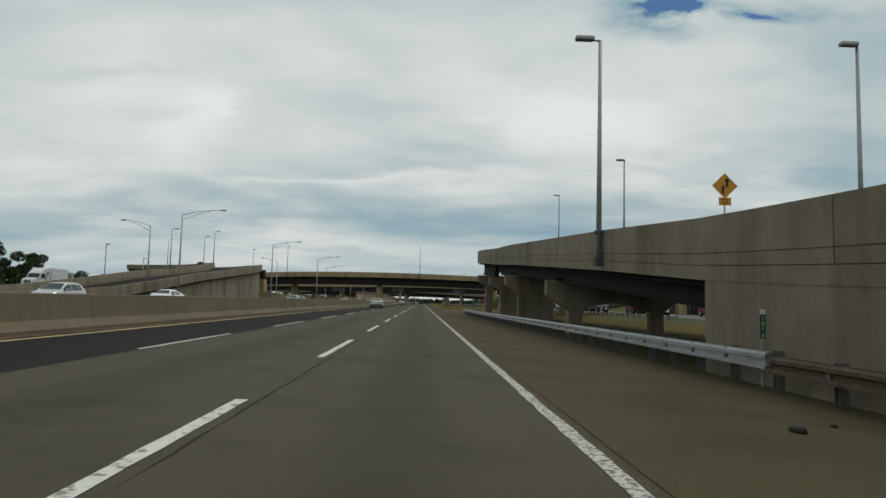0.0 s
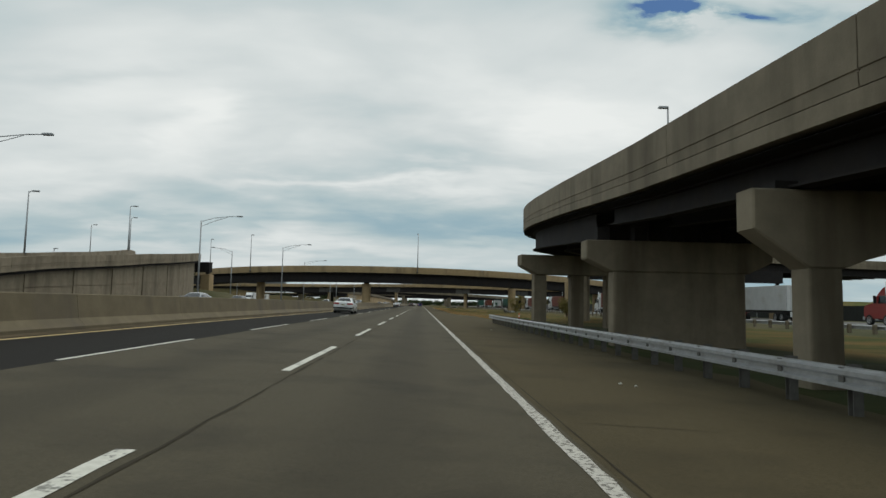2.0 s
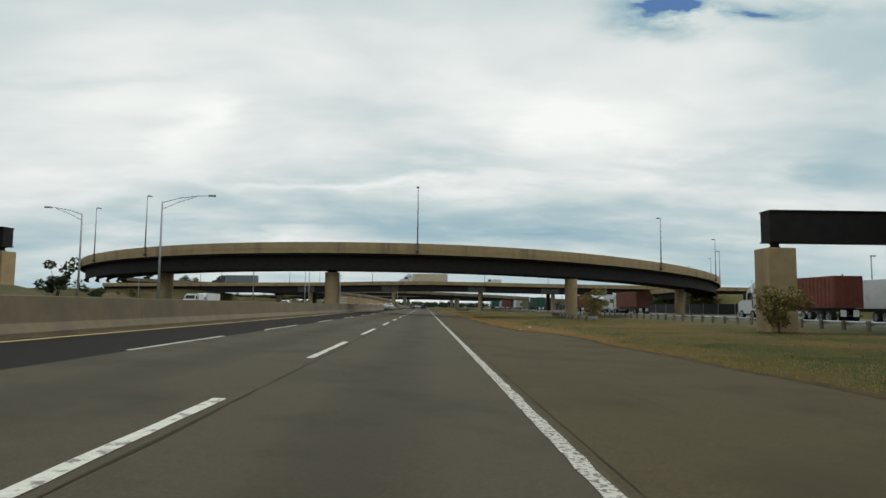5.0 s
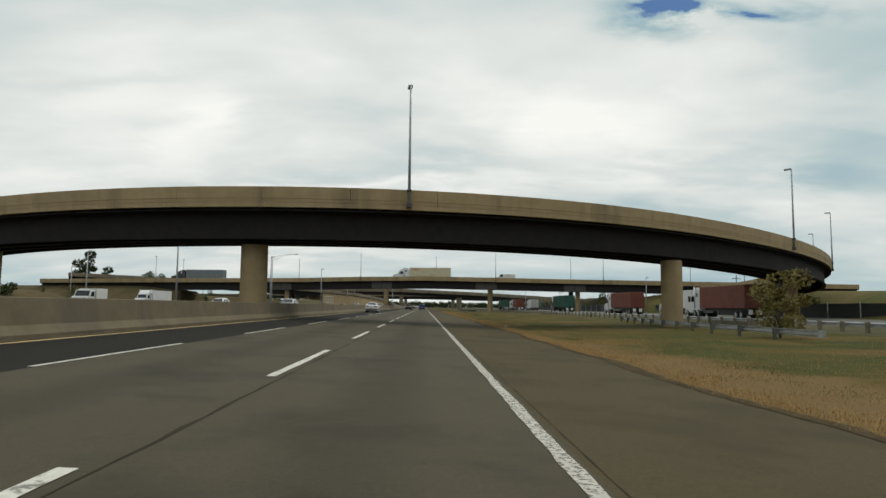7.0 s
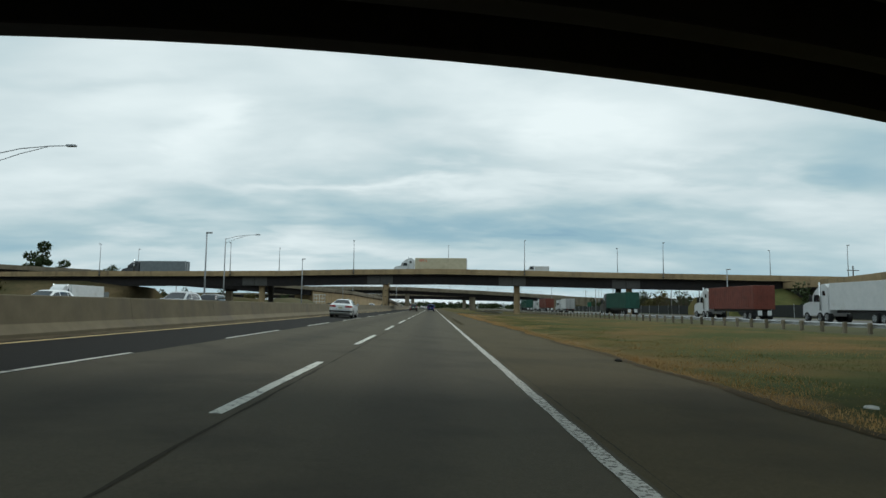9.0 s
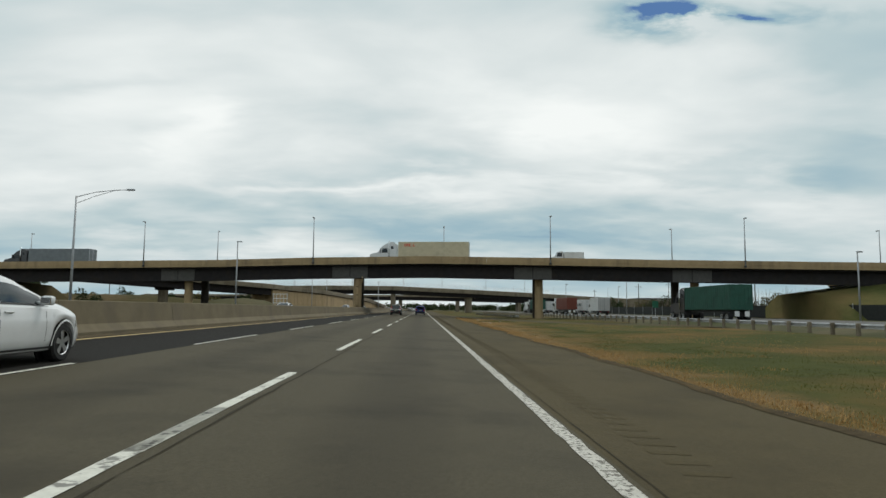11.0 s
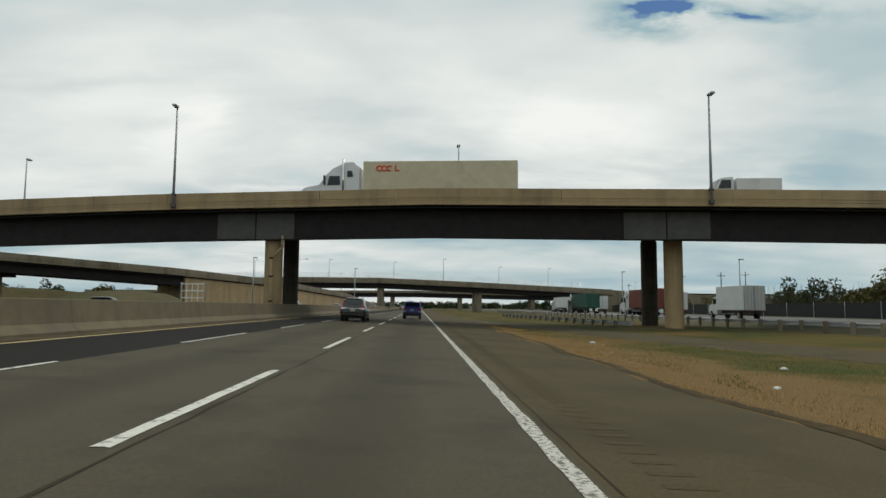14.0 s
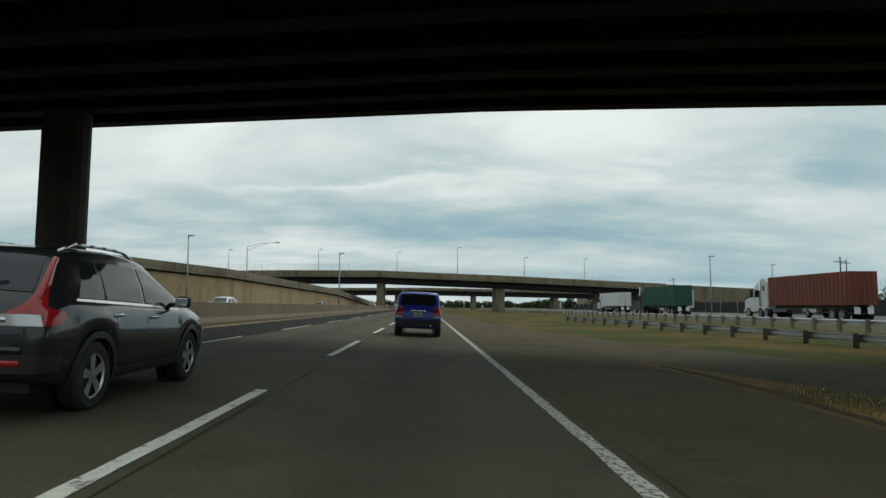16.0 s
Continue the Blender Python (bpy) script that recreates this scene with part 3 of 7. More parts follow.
ramp1, ramp1_path = viaduct("ramp_viaduct", "curved weathered concrete ramp viaduct on dark steel girders", r1_points, r1_top, 10.8, 0.80, side=1, girders=5, skip_girders=51.0, parapet=1.48, slab=0.15, deeper=(91.5, 1.35))


def deck_at(path, s_along):
    d = 0.0
    for (p, n), (q, _) in zip(path, path[1:]):
        d += (q - p).length
        if d >= s_along:
            return p, n
    return path[-1]


def solid_under(path, u0, u1, drop, foot):
    """A solid block that fills the space under a deck between two offsets."""
    bm = bmesh.new()
    rows = [[bm.verts.new((p.x + n.x * u, p.y + n.y * u, v)) for u, v in ((u0, foot), (u1, foot), (u1, max(foot + 0.1, p.z - drop)), (u0, max(foot + 0.1, p.z - drop)))] for p, n in path]
    for a, b in zip(rows, rows[1:]):
        for i in range(4):
            bm.faces.new((a[i], a[(i + 1) % 4], b[(i + 1) % 4], b[i]))
    bm.faces.new(rows[0])
    bm.faces.new(rows[-1])
    return bm


def r1_z(y):
    return float(np.interp(y + 40, [h[0] for h in r1_top], [h[1] for h in r1_top]))


for y0, y1 in ((-40, -12), (-12, -2), (-2, 7.0), (7.0, 11.9)):
    ends_r1 = [(Vector((XE, y, r1_z(y))), Vector((1, 0))) for y in (y0 + 0.015, y1 - 0.015)]
    part("abutment_wall", solid_under(ends_r1, 0.02, 10.77, 1.50, -0.6), CONCRETE, ramp1, "plain cast concrete abutment wall", world=True)

# hammerhead and column piers under the ramp
def hammerhead(at, half, top, column, deep=1.25, width=1.5, foot=-0.5, taper=1.7, wall=False):
    """A pier with one column and arms that taper out to both sides."""
    x, y = at
    base = thing("hammerhead_pier", (x, y, foot), "stained concrete hammerhead pier under the ramp", "bridge pier", "ramp piers")
    bm = bmesh.new()
    c = column / 2
    low = top - deep
    prism(bm, [(-half, top), (half, top), (half, top - 0.75), (c + 0.1, low - (0.55 if not wall else 0)), (-c - 0.1, low - (0.55 if not wall else 0)), (-half, top - 0.75)], -width / 2, width / 2)
    bmesh.ops.bevel(bm, geom=list(bm.edges), offset=0.04, segments=1, affect="EDGES")
    bmesh.ops.translate(bm, vec=(x, y, 0), verts=bm.verts)
    part("cap_beam", bm, CONCRETE, base, "cast concrete cap beam", world=True)
    bm = bmesh.new()
    box(bm, x - c, x + c, y - width * 0.42, y + width * 0.42, foot, low - 0.3 if not wall else low + 0.05, 0.1)
    part("column", bm, CONCRETE, base, "stained concrete column", world=True)
    for k in range(5):
        u = x - half + 0.75 + k * (2 * half - 1.5) / 4
        bm = bmesh.new()
        box(bm, u - 0.25, u + 0.25, y - 0.25, y + 0.25, top - 0.01, top + 0.55)
        part("bearing", bm, STEEL, base, "dark steel bearing block", world=True)
    return base


def portal_pier(x0, x1, y, top, columns, col=1.2, width=1.5, foot=-0.5):
    """A pier with two columns under a haunched cap with short arms."""
    base = thing("portal_pier", (columns[0], y, foot), "stained concrete pier with two columns under the ramp", "bridge pier", "ramp piers")
    c, low = col / 2, top - 1.55
    out = [(x0, top), (x1, top), (x1, top - 0.8), (columns[1] + c, low), (columns[1] - c, low)]
    mid = (columns[0] + columns[1]) / 2
    reach = (columns[1] - columns[0]) / 2 - c
    for k in range(1, 8):
        f = k / 4 - 1
        out.append((mid - reach * f, low + 0.42 * (1 - f * f)))
    out += [(columns[0] + c, low), (columns[0] - c, low), (x0, top - 0.8)]
    bm = bmesh.new()
    prism(bm, out, -width / 2, width / 2)
    bmesh.ops.bevel(bm, geom=[e for e in bm.edges if abs(e.verts[0].co.y - e.verts[1].co.y) < 0.01], offset=0.035, segments=1, affect="EDGES")
    bmesh.ops.translate(bm, vec=(0, y, 0), verts=bm.verts)
    part("cap_beam", bm, CONCRETE, base, "haunched concrete cap beam", world=True)
    for x in columns:
        bm = bmesh.new()
        box(bm, x - c, x + c, y - width * 0.46, y + width * 0.46, foot, low + 0.02, 0.05)
        part("column", bm, CONCRETE, base, "stained concrete column", world=True)
    for k in range(4):
        u = x0 + 0.75 + k * (x1 - x0 - 1.5) / 3
        bm = bmesh.new()
        box(bm, u - 0.25, u + 0.25, y - 0.25, y + 0.25, top - 0.01, top + 0.17)
        part("bearing", bm, STEEL, base, "dark steel bearing block", world=True)


portal_pier(6.88, 14.2, 27.3, 2.60, (8.42, 12.85), 0.70, 0.72)
portal_pier(6.82, 14.1, 40.75, 3.64, (8.25, 12.75), 0.68, 0.70)
hammerhead((10.78, 51.35), 3.8, 3.96, 5.4, width=0.95, wall=True)
bent("column_pier", "three-column concrete pier under the curved ramp", ((7.8, 69.3), (16.4, 69.8)), [(9.35, 69.4), (12.2, 69.55), (14.9, 69.7)], 5.12, cap_h=1.45, width=0.98)
bent("column_pier", "three-column concrete pier under the curved ramp", ((16.8, 88.4), (26.0, 82.6)), [(18.55, 87.2), (21.3, 85.7), (23.9, 84.2)], 6.25, cap_h=1.35, width=0.98)
# steel straddle beam on two columns
def straddle(a, b, top, depth, width, column, foot, shift=0.6):
    base = thing("straddle_bent", (*a, foot), "black steel straddle beam on concrete columns", "bridge pier", "straddle bents")
    d = Vector((b[0] - a[0], b[1] - a[1]))
    ang = math.degrees(math.atan2(d.y, d.x))
    bm = bmesh.new()
    box(bm, 0, d.length, -width / 2, width / 2, top - depth, top, 0.02, pose(*a, 0, 0, 0, ang))
    box(bm, -0.01, d.length + 0.01, -width / 2 - 0.12, width / 2 + 0.12, top - 0.06, top + 0.02, 0, pose(*a, 0, 0, 0, ang))
    box(bm, -0.01, d.length + 0.01, -width / 2 - 0.12, width / 2 + 0.12, top - depth - 0.02, top - depth + 0.06, 0, pose(*a, 0, 0, 0, ang))
    part("cross_beam", bm, STEEL, base, "black painted steel box beam", world=True)
    for k in (shift, d.length - shift):
        p = Vector(a) + d.normalized() * k
        bm = bmesh.new()
        box(bm, -column / 2, column / 2, -column / 2, column / 2, foot, top - depth - 0.42, 0.09, pose(p.x, p.y, 0, 0, 0, ang))
        part("column", bm, TAN_CONCRETE, base, "tan concrete column", world=True)
        bm = bmesh.new()
        tube(bm, (p.x, p.y, top - depth - 0.45), (p.x, p.y, top - depth - 0.2), 0.45, 0.25, 12)
        tube(bm, (p.x, p.y, top - depth - 0.2), (p.x, p.y, top - depth), 0.25, 0.4, 12)
        part("bearing", bm, STEEL, base, "dark steel bearing", world=True)
    return base


straddle((23.4, 110.3), (57.4, 110.3), 7.8, 2.1, 1.2, 1.9, -0.4)
straddle((-37.7, 123.9), (-58.0, 127.0), 7.95, 1.75, 1.2, 1.7, 0.2)

# loop bridge over the road
C2, R2 = (-7.7, 207.1), 65.7
r2_left = arc(*C2, R2, 205, 298)
r2_c2 = (r2_left[-1][0] - 115 * math.cos(radians(298)), r2_left[-1][1] - 115 * math.sin(radians(298)))
r2_points = r2_left + arc(*r2_c2, 115, 298, 368)[1:]
r2_z = lambda p: 9.18 - 0.141 * p[0] / 30 - 0.163 * (p[0] / 30) ** 2
r2_len = [0.0]
for a, b in zip(r2_points, r2_points[1:]):
    r2_len.append(r2_len[-1] + math.hypot(b[0] - a[0], b[1] - a[1]))
r2_top = [(d, r2_z(p)) for d, p in zip(r2_len, r2_points)]
loop2, loop2_path = viaduct("loop_bridge", "curved tan concrete loop bridge on dark steel girders", r2_points, r2_top, 6.9, 2.1, side=-1, girders=4, concrete=TAN_CONCRETE, parapet=1.38, taper=0.12)


def round_pier(x, y, top, dia=1.9, foot=-0.4, mats=TAN_CONCRETE, label="tan concrete pier column under a bridge"):
    t = thing("bridge_pier", (x, y, foot), label, "bridge pier", "bridge piers")
    bm = bmesh.new()
    tube(bm, (x, y, foot), (x, y, top), dia / 2, dia / 2, 28)
    part("shaft", bm, mats, t, smooth=False, world=True)
    bm = bmesh.new()
    box(bm, x - dia * 0.3, x + dia * 0.3, y - dia * 0.3, y + dia * 0.3, top - 0.02, top + 0.25)
    part("bearing", bm, STEEL, t, "dark steel bearing", world=True)
    return t


round_pier(-11.75, 144.3, 5.5, 1.9)
round_pier(21.6, 150.0, 5.3, 1.75)
round_pier(-37.5, 152.5, 5.6, 1.9)
round_pier(50.0, 175.0, 5.0, 1.8)

# straight overpass
r3_points = [(-120, 269.9), (120, 244.6)]
r3_top = [(0, 8.6), (85, 9.35), (101, 9.75), (122, 10.0), (143, 9.7), (160, 9.4), (241, 8.4)]
over3, over3_path = viaduct("overpass", "straight tan concrete overpass on dark steel girders", r3_points, r3_top, 11.2, 2.4, side=-1, girders=6, concrete=TAN_CONCRETE, parapet=1.2, taper=1.4)
d3 = Vector((240.0, -25.3)).normalized()
n3 = Vector((-d3.y, d3.x))


def over3_point(x, u):
    """A plan point under the overpass at that x, u metres behind its near edge."""
    return x + n3.x * u, 269.9 + (x + 120) * d3.y / d3.x + n3.y * u


# rear columns: the overpass's shade is put into a dark base colour
DARK_COLUMN = material("shade_dark_column", (0.030, 0.025, 0.019), (0.060, 0.050, 0.038), 1.5, 0.85, bump=0.2, bump_scale=20, stain=(0.085, 0.068, 0.045), stain_scale=0.8, stain_at=0.62, streak=True)
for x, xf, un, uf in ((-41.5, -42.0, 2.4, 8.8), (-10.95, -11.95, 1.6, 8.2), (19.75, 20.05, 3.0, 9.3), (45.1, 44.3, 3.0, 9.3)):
    for u, w, xx, rise, cmat, clab in ((un, 1.4, x, 0.4, TAN_CONCRETE, "stained tan concrete pier column under the overpass"), (uf, 1.4, xf, 1.1, DARK_COLUMN, "rear pier column under the overpass, coloured dark for the deck's shade")):
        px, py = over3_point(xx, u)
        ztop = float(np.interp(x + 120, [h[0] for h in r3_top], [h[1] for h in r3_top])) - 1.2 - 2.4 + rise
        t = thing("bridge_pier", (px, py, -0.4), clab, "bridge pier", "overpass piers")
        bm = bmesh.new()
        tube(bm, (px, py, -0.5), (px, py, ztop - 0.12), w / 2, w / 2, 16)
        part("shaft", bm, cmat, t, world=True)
        bm = bmesh.new()
        box(bm, -0.5, 0.5, -0.5, 0.5, ztop - 0.13, ztop + 0.02, 0, pose(px, py, 0))
        part("bearing", bm, STEEL, t, "dark steel bearing", world=True)
    # lighter splice plates on the outer girder
    for k in (-1.55, 1.55):
        px, py = over3_point(x + k - 1.2, 0.9 - 0.02 - 0.045)
        zt = float(np.interp(x + 120, [h[0] for h in r3_top], [h[1] for h in r3_top])) - 1.2 - 0.3
        bm = bmesh.new()
        box(bm, -1.5, 1.5, -0.02, 0.02, zt - 2.0, zt - 0.02, 0, pose(px, py, 0, 0, 0, math.degrees(math.atan2(d3.y, d3.x))))
        part("splice_plate", bm, GREY_STEEL, over3, "grey painted splice plate", world=True)
# rain pipe on a pier
px, py = over3_point(-10.95, 0.74)
pipe = thing("rain_pipe", (px, py, 0.3), "tan rain pipe with elbow down a bridge pier", "rain pipe")
bm = bmesh.new()
tube(bm, (px + 0.15, py, -0.1), (px + 0.15, py, 4.9), 0.11)
tube(bm, (px + 0.15, py, 4.85), (px + 0.95, py, 5.7), 0.11)
tube(bm, (px + 0.95, py, 5.65), (px + 0.95, py, 6.6), 0.11)
part("downpipe", bm, TAN_CONCRETE, pipe, smooth=True, world=True)
bm = bmesh.new()
for z in (1.5, 3.4, 4.8):
    box(bm, px, px + 0.3, py - 0.13, py + 0.1, z, z + 0.12, 0.01)
part("clamp", bm, STEEL, pipe, world=True)

# next overpass, lower to the right, with a fence on top
r4_points = [(-75, 385), (64, 385)]
r4_top = [(0, 10.0), (38, 10.6), (63, 10.6), (95, 9.4), (139, 7.4)]
over4, over4_path = viaduct("overpass", "far grey concrete overpass sloping down to a ramp", r4_points, r4_top, 10.0, 1.5, side=-1, girders=3, parapet=1.7)
for x, w in ((-12.0, 1.9), (19.9, 2.6), (-45.0, 1.9), (48.0, 1.9)):
    zt = float(np.interp(x + 75, [h[0] for h in r4_top], [h[1] for h in r4_top])) - 1.7 - 1.5
    t = thing("bridge_pier", (x, 388, -0.4), "grey concrete wall pier under the far overpass", "bridge pier", "far piers")
    bm = bmesh.new()
    box(bm, x - w / 2, x + w / 2, 386.2, 394, -0.5, zt, 0.1)
    part("shaft", bm, CONCRETE, t, world=True)
part("abutment_wall", solid_under(route([(58, 385.4), (120, 385.4)], [(0, 7.5), (62, 4.8)]), 0.0, -9.2, 0.0, -0.4), CONCRETE, over4, "concrete approach wall", world=True)
r5_points = [(-160, 470), (160, 490)]
over5, over5_path = viaduct("overpass", "distant grey concrete overpass", r5_points, [(0, 8.5), (160, 9.6), (320, 7.0)], 12.0, 2.0, side=-1, girders=3, panel=24)
for x in (-60, -13, 22, 60, 100):
    t = thing("bridge_pier", (x, 486, -0.4), "grey concrete wall pier under a distant overpass", "bridge pier", "far piers")
    bm = bmesh.new()
    yy = 470 + (x + 160) / 16
    zt = float(np.interp(x + 160, [0, 160, 320], [8.5, 9.6, 7.0])) - 3.15
    box(bm, x - 1, x + 1, yy + 1, yy + 11, -0.5, zt, 0.1)
    part("shaft", bm, CONCRETE, t, world=True)

# left ramp on a panelled retaining wall
r6_points = [(-32, 30), (-32, 95)] + arc(-32 - 55, 95, 55, 0, 80)[1:]
r6_top = [(0, 0.6), (24, 2.0), (34, 3.2), (46, 4.8), (57, 5.9), (62, 6.5), (83, 8.6), (100, 9.2), (160, 9.4)]
ramp6, ramp6_path = viaduct("ramp_viaduct", "curved grey concrete ramp on a panelled retaining wall", r6_points, r6_top, 10.0, 1.5, side=-1, girders=3, skip_girders=82)
seg = [q for q in ramp6_path if q[0].y <= 112 and q[0].x > -36]
part("retaining_wall", solid_under(seg, -0.55, -9.5, 1.17, -0.3), CONCRETE, ramp6, "panelled concrete retaining wall", world=True)
for k in range(4, len(seg) - 3, 3):
    bm = bmesh.new()
    for lower in (0, 1):
        top_z = [max(0.0, p.z - 1.25) for p, n in seg[k:k + 3]]
        cut = 0.58
        z0 = [0.0 if lower else t * cut + 0.03 for t in top_z]
        z1 = [t * cut - 0.03 if lower else t for t in top_z]
        rows = []
        pts = [seg[k][0].lerp(seg[k + 1][0], 0.03), seg[k + 1][0], seg[k + 2][0].lerp(seg[k + 1][0], -0.9)]
        for (p0, n), p, a, b in zip(seg[k:k + 3], pts, z0, z1):
            rows.append([bm.verts.new((p.x + n.x * u, p.y + n.y * u, z)) for u, z in ((-0.56, a), (-0.46, a), (-0.46, b), (-0.56, b))])
        for a, b in zip(rows, rows[1:]):
            for i in range(4):
                bm.faces.new((a[i], a[(i + 1) % 4], b[(i + 1) % 4], b[i]))
        bm.faces.new(rows[0])
        bm.faces.new(rows[-1])
    part("wall_panel", bm, CONCRETE, ramp6, world=True)

# second left ramp beyond the straight overpass
r7_points = [(-110, 268), (-75, 285), (-39.7, 306), (-28, 325), (-20, 369), (-15, 425)]
r7_top = [(0, 10.6), (39, 9.6), (80, 7.4), (102, 6.5), (147, 5.0), (203, 1.6)]
ramp7, ramp7_path = viaduct("ramp_viaduct", "grey concrete ramp descending beside the highway", r7_points, r7_top, 9.0, 1.7, side=-1, girders=3)
seg = [q for q in ramp7_path if q[0].y >= 306]
part("retaining_wall", solid_under(seg, -0.3, -8.7, 1.17, -0.2), TAN_CONCRETE, ramp7, "tan concrete retaining wall", world=True)
for x, y in ((-62, 296.5), (-88, 284)):
    t = thing("bridge_pier", (x, y, 0), "grey concrete pier with a dark cap under the ramp", "bridge pier", "far piers")
    bm = bmesh.new()
    box(bm, x - 0.9, x + 0.9, y - 0.9, y + 0.9, -0.2, 5.2, 0.1)
    part("shaft", bm, CONCRETE, t, world=True)
    bm = bmesh.new()
    box(bm, x - 1.6, x + 1.6, y - 1.2, y + 3.0, 5.2, 6.6, 0.05)
    part("cap_beam", bm, STEEL, t, world=True)
# earth bank below the end of each left ramp
for cx, cy, rx, ry, h in ((-38, 118, 9, 7, 2.6), (-45, 300, 10, 9, 3.2)):
    bm = bmesh.new()
    bmesh.ops.create_icosphere(bm, subdivisions=4, radius=1.0)
    for v in bm.verts:
        v.co = Vector((v.co.x * rx, v.co.y * ry, max(-0.1, v.co.z) * h)) + Vector((cx, cy, 0.25)) + Vector((0, 0, 0.25 * noise.noise(v.co * 3.0)))
    tagged(obj("earth_bank", bm, EARTH, True), "brown earth bank below a ramp end", "bank", kind="structure")

# ---- lamp posts ----
deck_lamp((6.76, 18.7, 4.1), 7.3, -0.85, base_drop=1.2)
for y in (-4.0, 19.6, 43.4):
    deck_lamp((17.55, y, r1_z(y)), 7.9, -0.6)
deck_lamp((18.2, 67.0, r1_z(67.0)), 7.9, -0.6)
for want in (-52, -38.5, -1.3, 38.5, 60, 72, 78):
    p, n = min(loop2_path, key=lambda q: abs(q[0].x - want) + (1000 if q[0].y > 250 else 0))
    deck_lamp((p.x + n.x * 0.13, p.y + n.y * 0.13, p.z), 7.3, 0.12, base_drop=1.15, face=math.degrees(math.atan2(-n.y, -n.x)))
for x, far in ((-48.5, 0), (-41, 1), (-18.3, 0), (3.15, 1), (21.3, 0), (44.6, 1), (51.7, 0), (80, 1), (90, 0), (-80, 1), (-82, 0)):
    px, py = over3_point(x, 11.05 if far else -0.13)
    z = float(np.interp(x + 120, [h[0] for h in r3_top], [h[1] for h in r3_top]))
    deck_lamp((px, py, z), 6.75, 0.1, base_drop=1.0, face=-90 if not far else 90)
for x, h in ((-55, 6.5), (-30, 6.5), (-8, 6.0), (8.5, 7.0), (28, 6.0), (45, 6.5)):
    z = float(np.interp(x + 75, [v[0] for v in r4_top], [v[1] for v in r4_top]))
    deck_lamp((x, 394.0 if x != 8.5 else 385.2, z), h, 0.4, base_drop=1.0)
for s_al in (58, 84, 105, 128):
    p, n = deck_at(ramp6_path, s_al)
    deck_lamp((p.x - n.x * 9.8, p.y - n.y * 9.8, p.z), 6.6, 0.5, base_drop=1.0)
for x in (-120, -90, -70, -40, -22, 4, 30, 58, 84, 120):
    deck_lamp((x, 482 + (x + 160) / 16 - 0.4, 8.7), 7.0, 0.4, base_drop=1.0, label="thin grey lamp post on a distant overpass")


def street_lamp(x, y, height, reach, double=False):
    """A tall tapered pole beside the carriageway with a long trussed arm."""
    z = road_z(x, y)
    t = thing("street_lamp", (x, y, z), "tall galvanised street lamp with a long bracket arm", "street lamp", "street lamps")
    bm = bmesh.new()
    tube(bm, (0, 0, -0.1), (0, 0, height), 0.14, 0.075, 12)
    part("pole", bm, POLE, t, smooth=True)
    bm = bmesh.new()
    box(bm, -0.24, 0.24, -0.24, 0.24, -0.1, 0.55, 0.03)
    part("base", bm, POLE, t)
    for s in (1, -1) if double else (1,):
        bm = bmesh.new()
        pts = [Vector((0, 0, height - 0.1)), Vector((s * reach * 0.35, 0, height + 0.38)), Vector((s * reach * 0.75, 0, height + 0.62)), Vector((s * reach, 0, height + 0.66))]
        for a, b in zip(pts, pts[1:]):
            tube(bm, a, b, 0.04, 0.035, 8)
        low = [Vector((0, 0, height - 0.75)), Vector((s * reach * 0.35, 0, height - 0.02)), Vector((s * reach * 0.72, 0, height + 0.55))]
        for a, b in zip(low, low[1:]):
            tube(bm, a, b, 0.03, 0.03, 8)
        part("arm", bm, POLE, t, smooth=True)
        bm = bmesh.new()
        box(bm, s * reach - 0.15, s * reach + 0.6 * s, -0.15, 0.15, height + 0.58, height + 0.76, 0.05)
        part("lamp_head", bm, POLE, t)
    return t


for x, y, h, r in ((-31.0, 66.3, 11.4, 5.0), (-28.2, 97.0, 11.0, 4.7), (-26.0, 128.0, 11.0, 4.7), (-33.1, 177.3, 12.0, 5.6), (-33.5, 222, 11.5, 5.0), (-31, 340, 11.2, 5.0)):
    street_lamp(x, y, h, r)
for x, y in ((-37.5, 133.4), (-38.0, 72.0)):
    street_lamp(x, y, 10.6, -4.0)


def slim_pole(x, y, h, arm=0.7):
    z = road_z(x, y)
    t = thing("lamp_post", (x, y, z), "plain straight galvanised lamp post beside the road", "lamp post", "roadside lamp posts")
    bm = bmesh.new()
    tube(bm, (0, 0, -0.1), (0, 0, h), 0.13, 0.08, 10)
    part("pole", bm, POLE, t, smooth=True)
    bm = bmesh.new()
    box(bm, -0.1, arm, -0.13, 0.13, h - 0.08, h + 0.1, 0.04)
    part("lamp_head", bm, POLE, t)


for x, y, h in ((-28.0, 202.7, 9.7), (-28.5, 251.8, 11.0), (-13.2, 330, 9.0), (-31, 318, 10), (45, 330, 9.5), (52, 300, 9.5), (62, 270, 9.5), (70, 352, 10), (58, 238, 9.5), (64, 200, 9.5), (66, 150, 9.5), (-60, 60, 10), (-58, 95, 10), (-70, 130, 10), (-95, 60, 10), (-120, 90, 10), (-60, 200, 10), (-90, 240, 10), (-130, 170, 10)):
    slim_pole(x, y, h)


# ---- guard rails ----
POST_STEEL = material("weathered_post_steel", (0.11, 0.105, 0.095), (0.18, 0.173, 0.16), 5, 0.7, 0.3)
W_PROFILE = [(-0.085, 0.0), (-0.085, 0.05), (-0.01, 0.09), (-0.01, 0.15), (-0.085, 0.19), (-0.085, 0.25), (-0.01, 0.29), (-0.01, 0.31), (0.0, 0.31), (0.0, 0.28), (-0.07, 0.24), (-0.07, 0.2), (0.005, 0.16), (0.005, 0.08), (-0.07, 0.04), (-0.07, 0.0)]


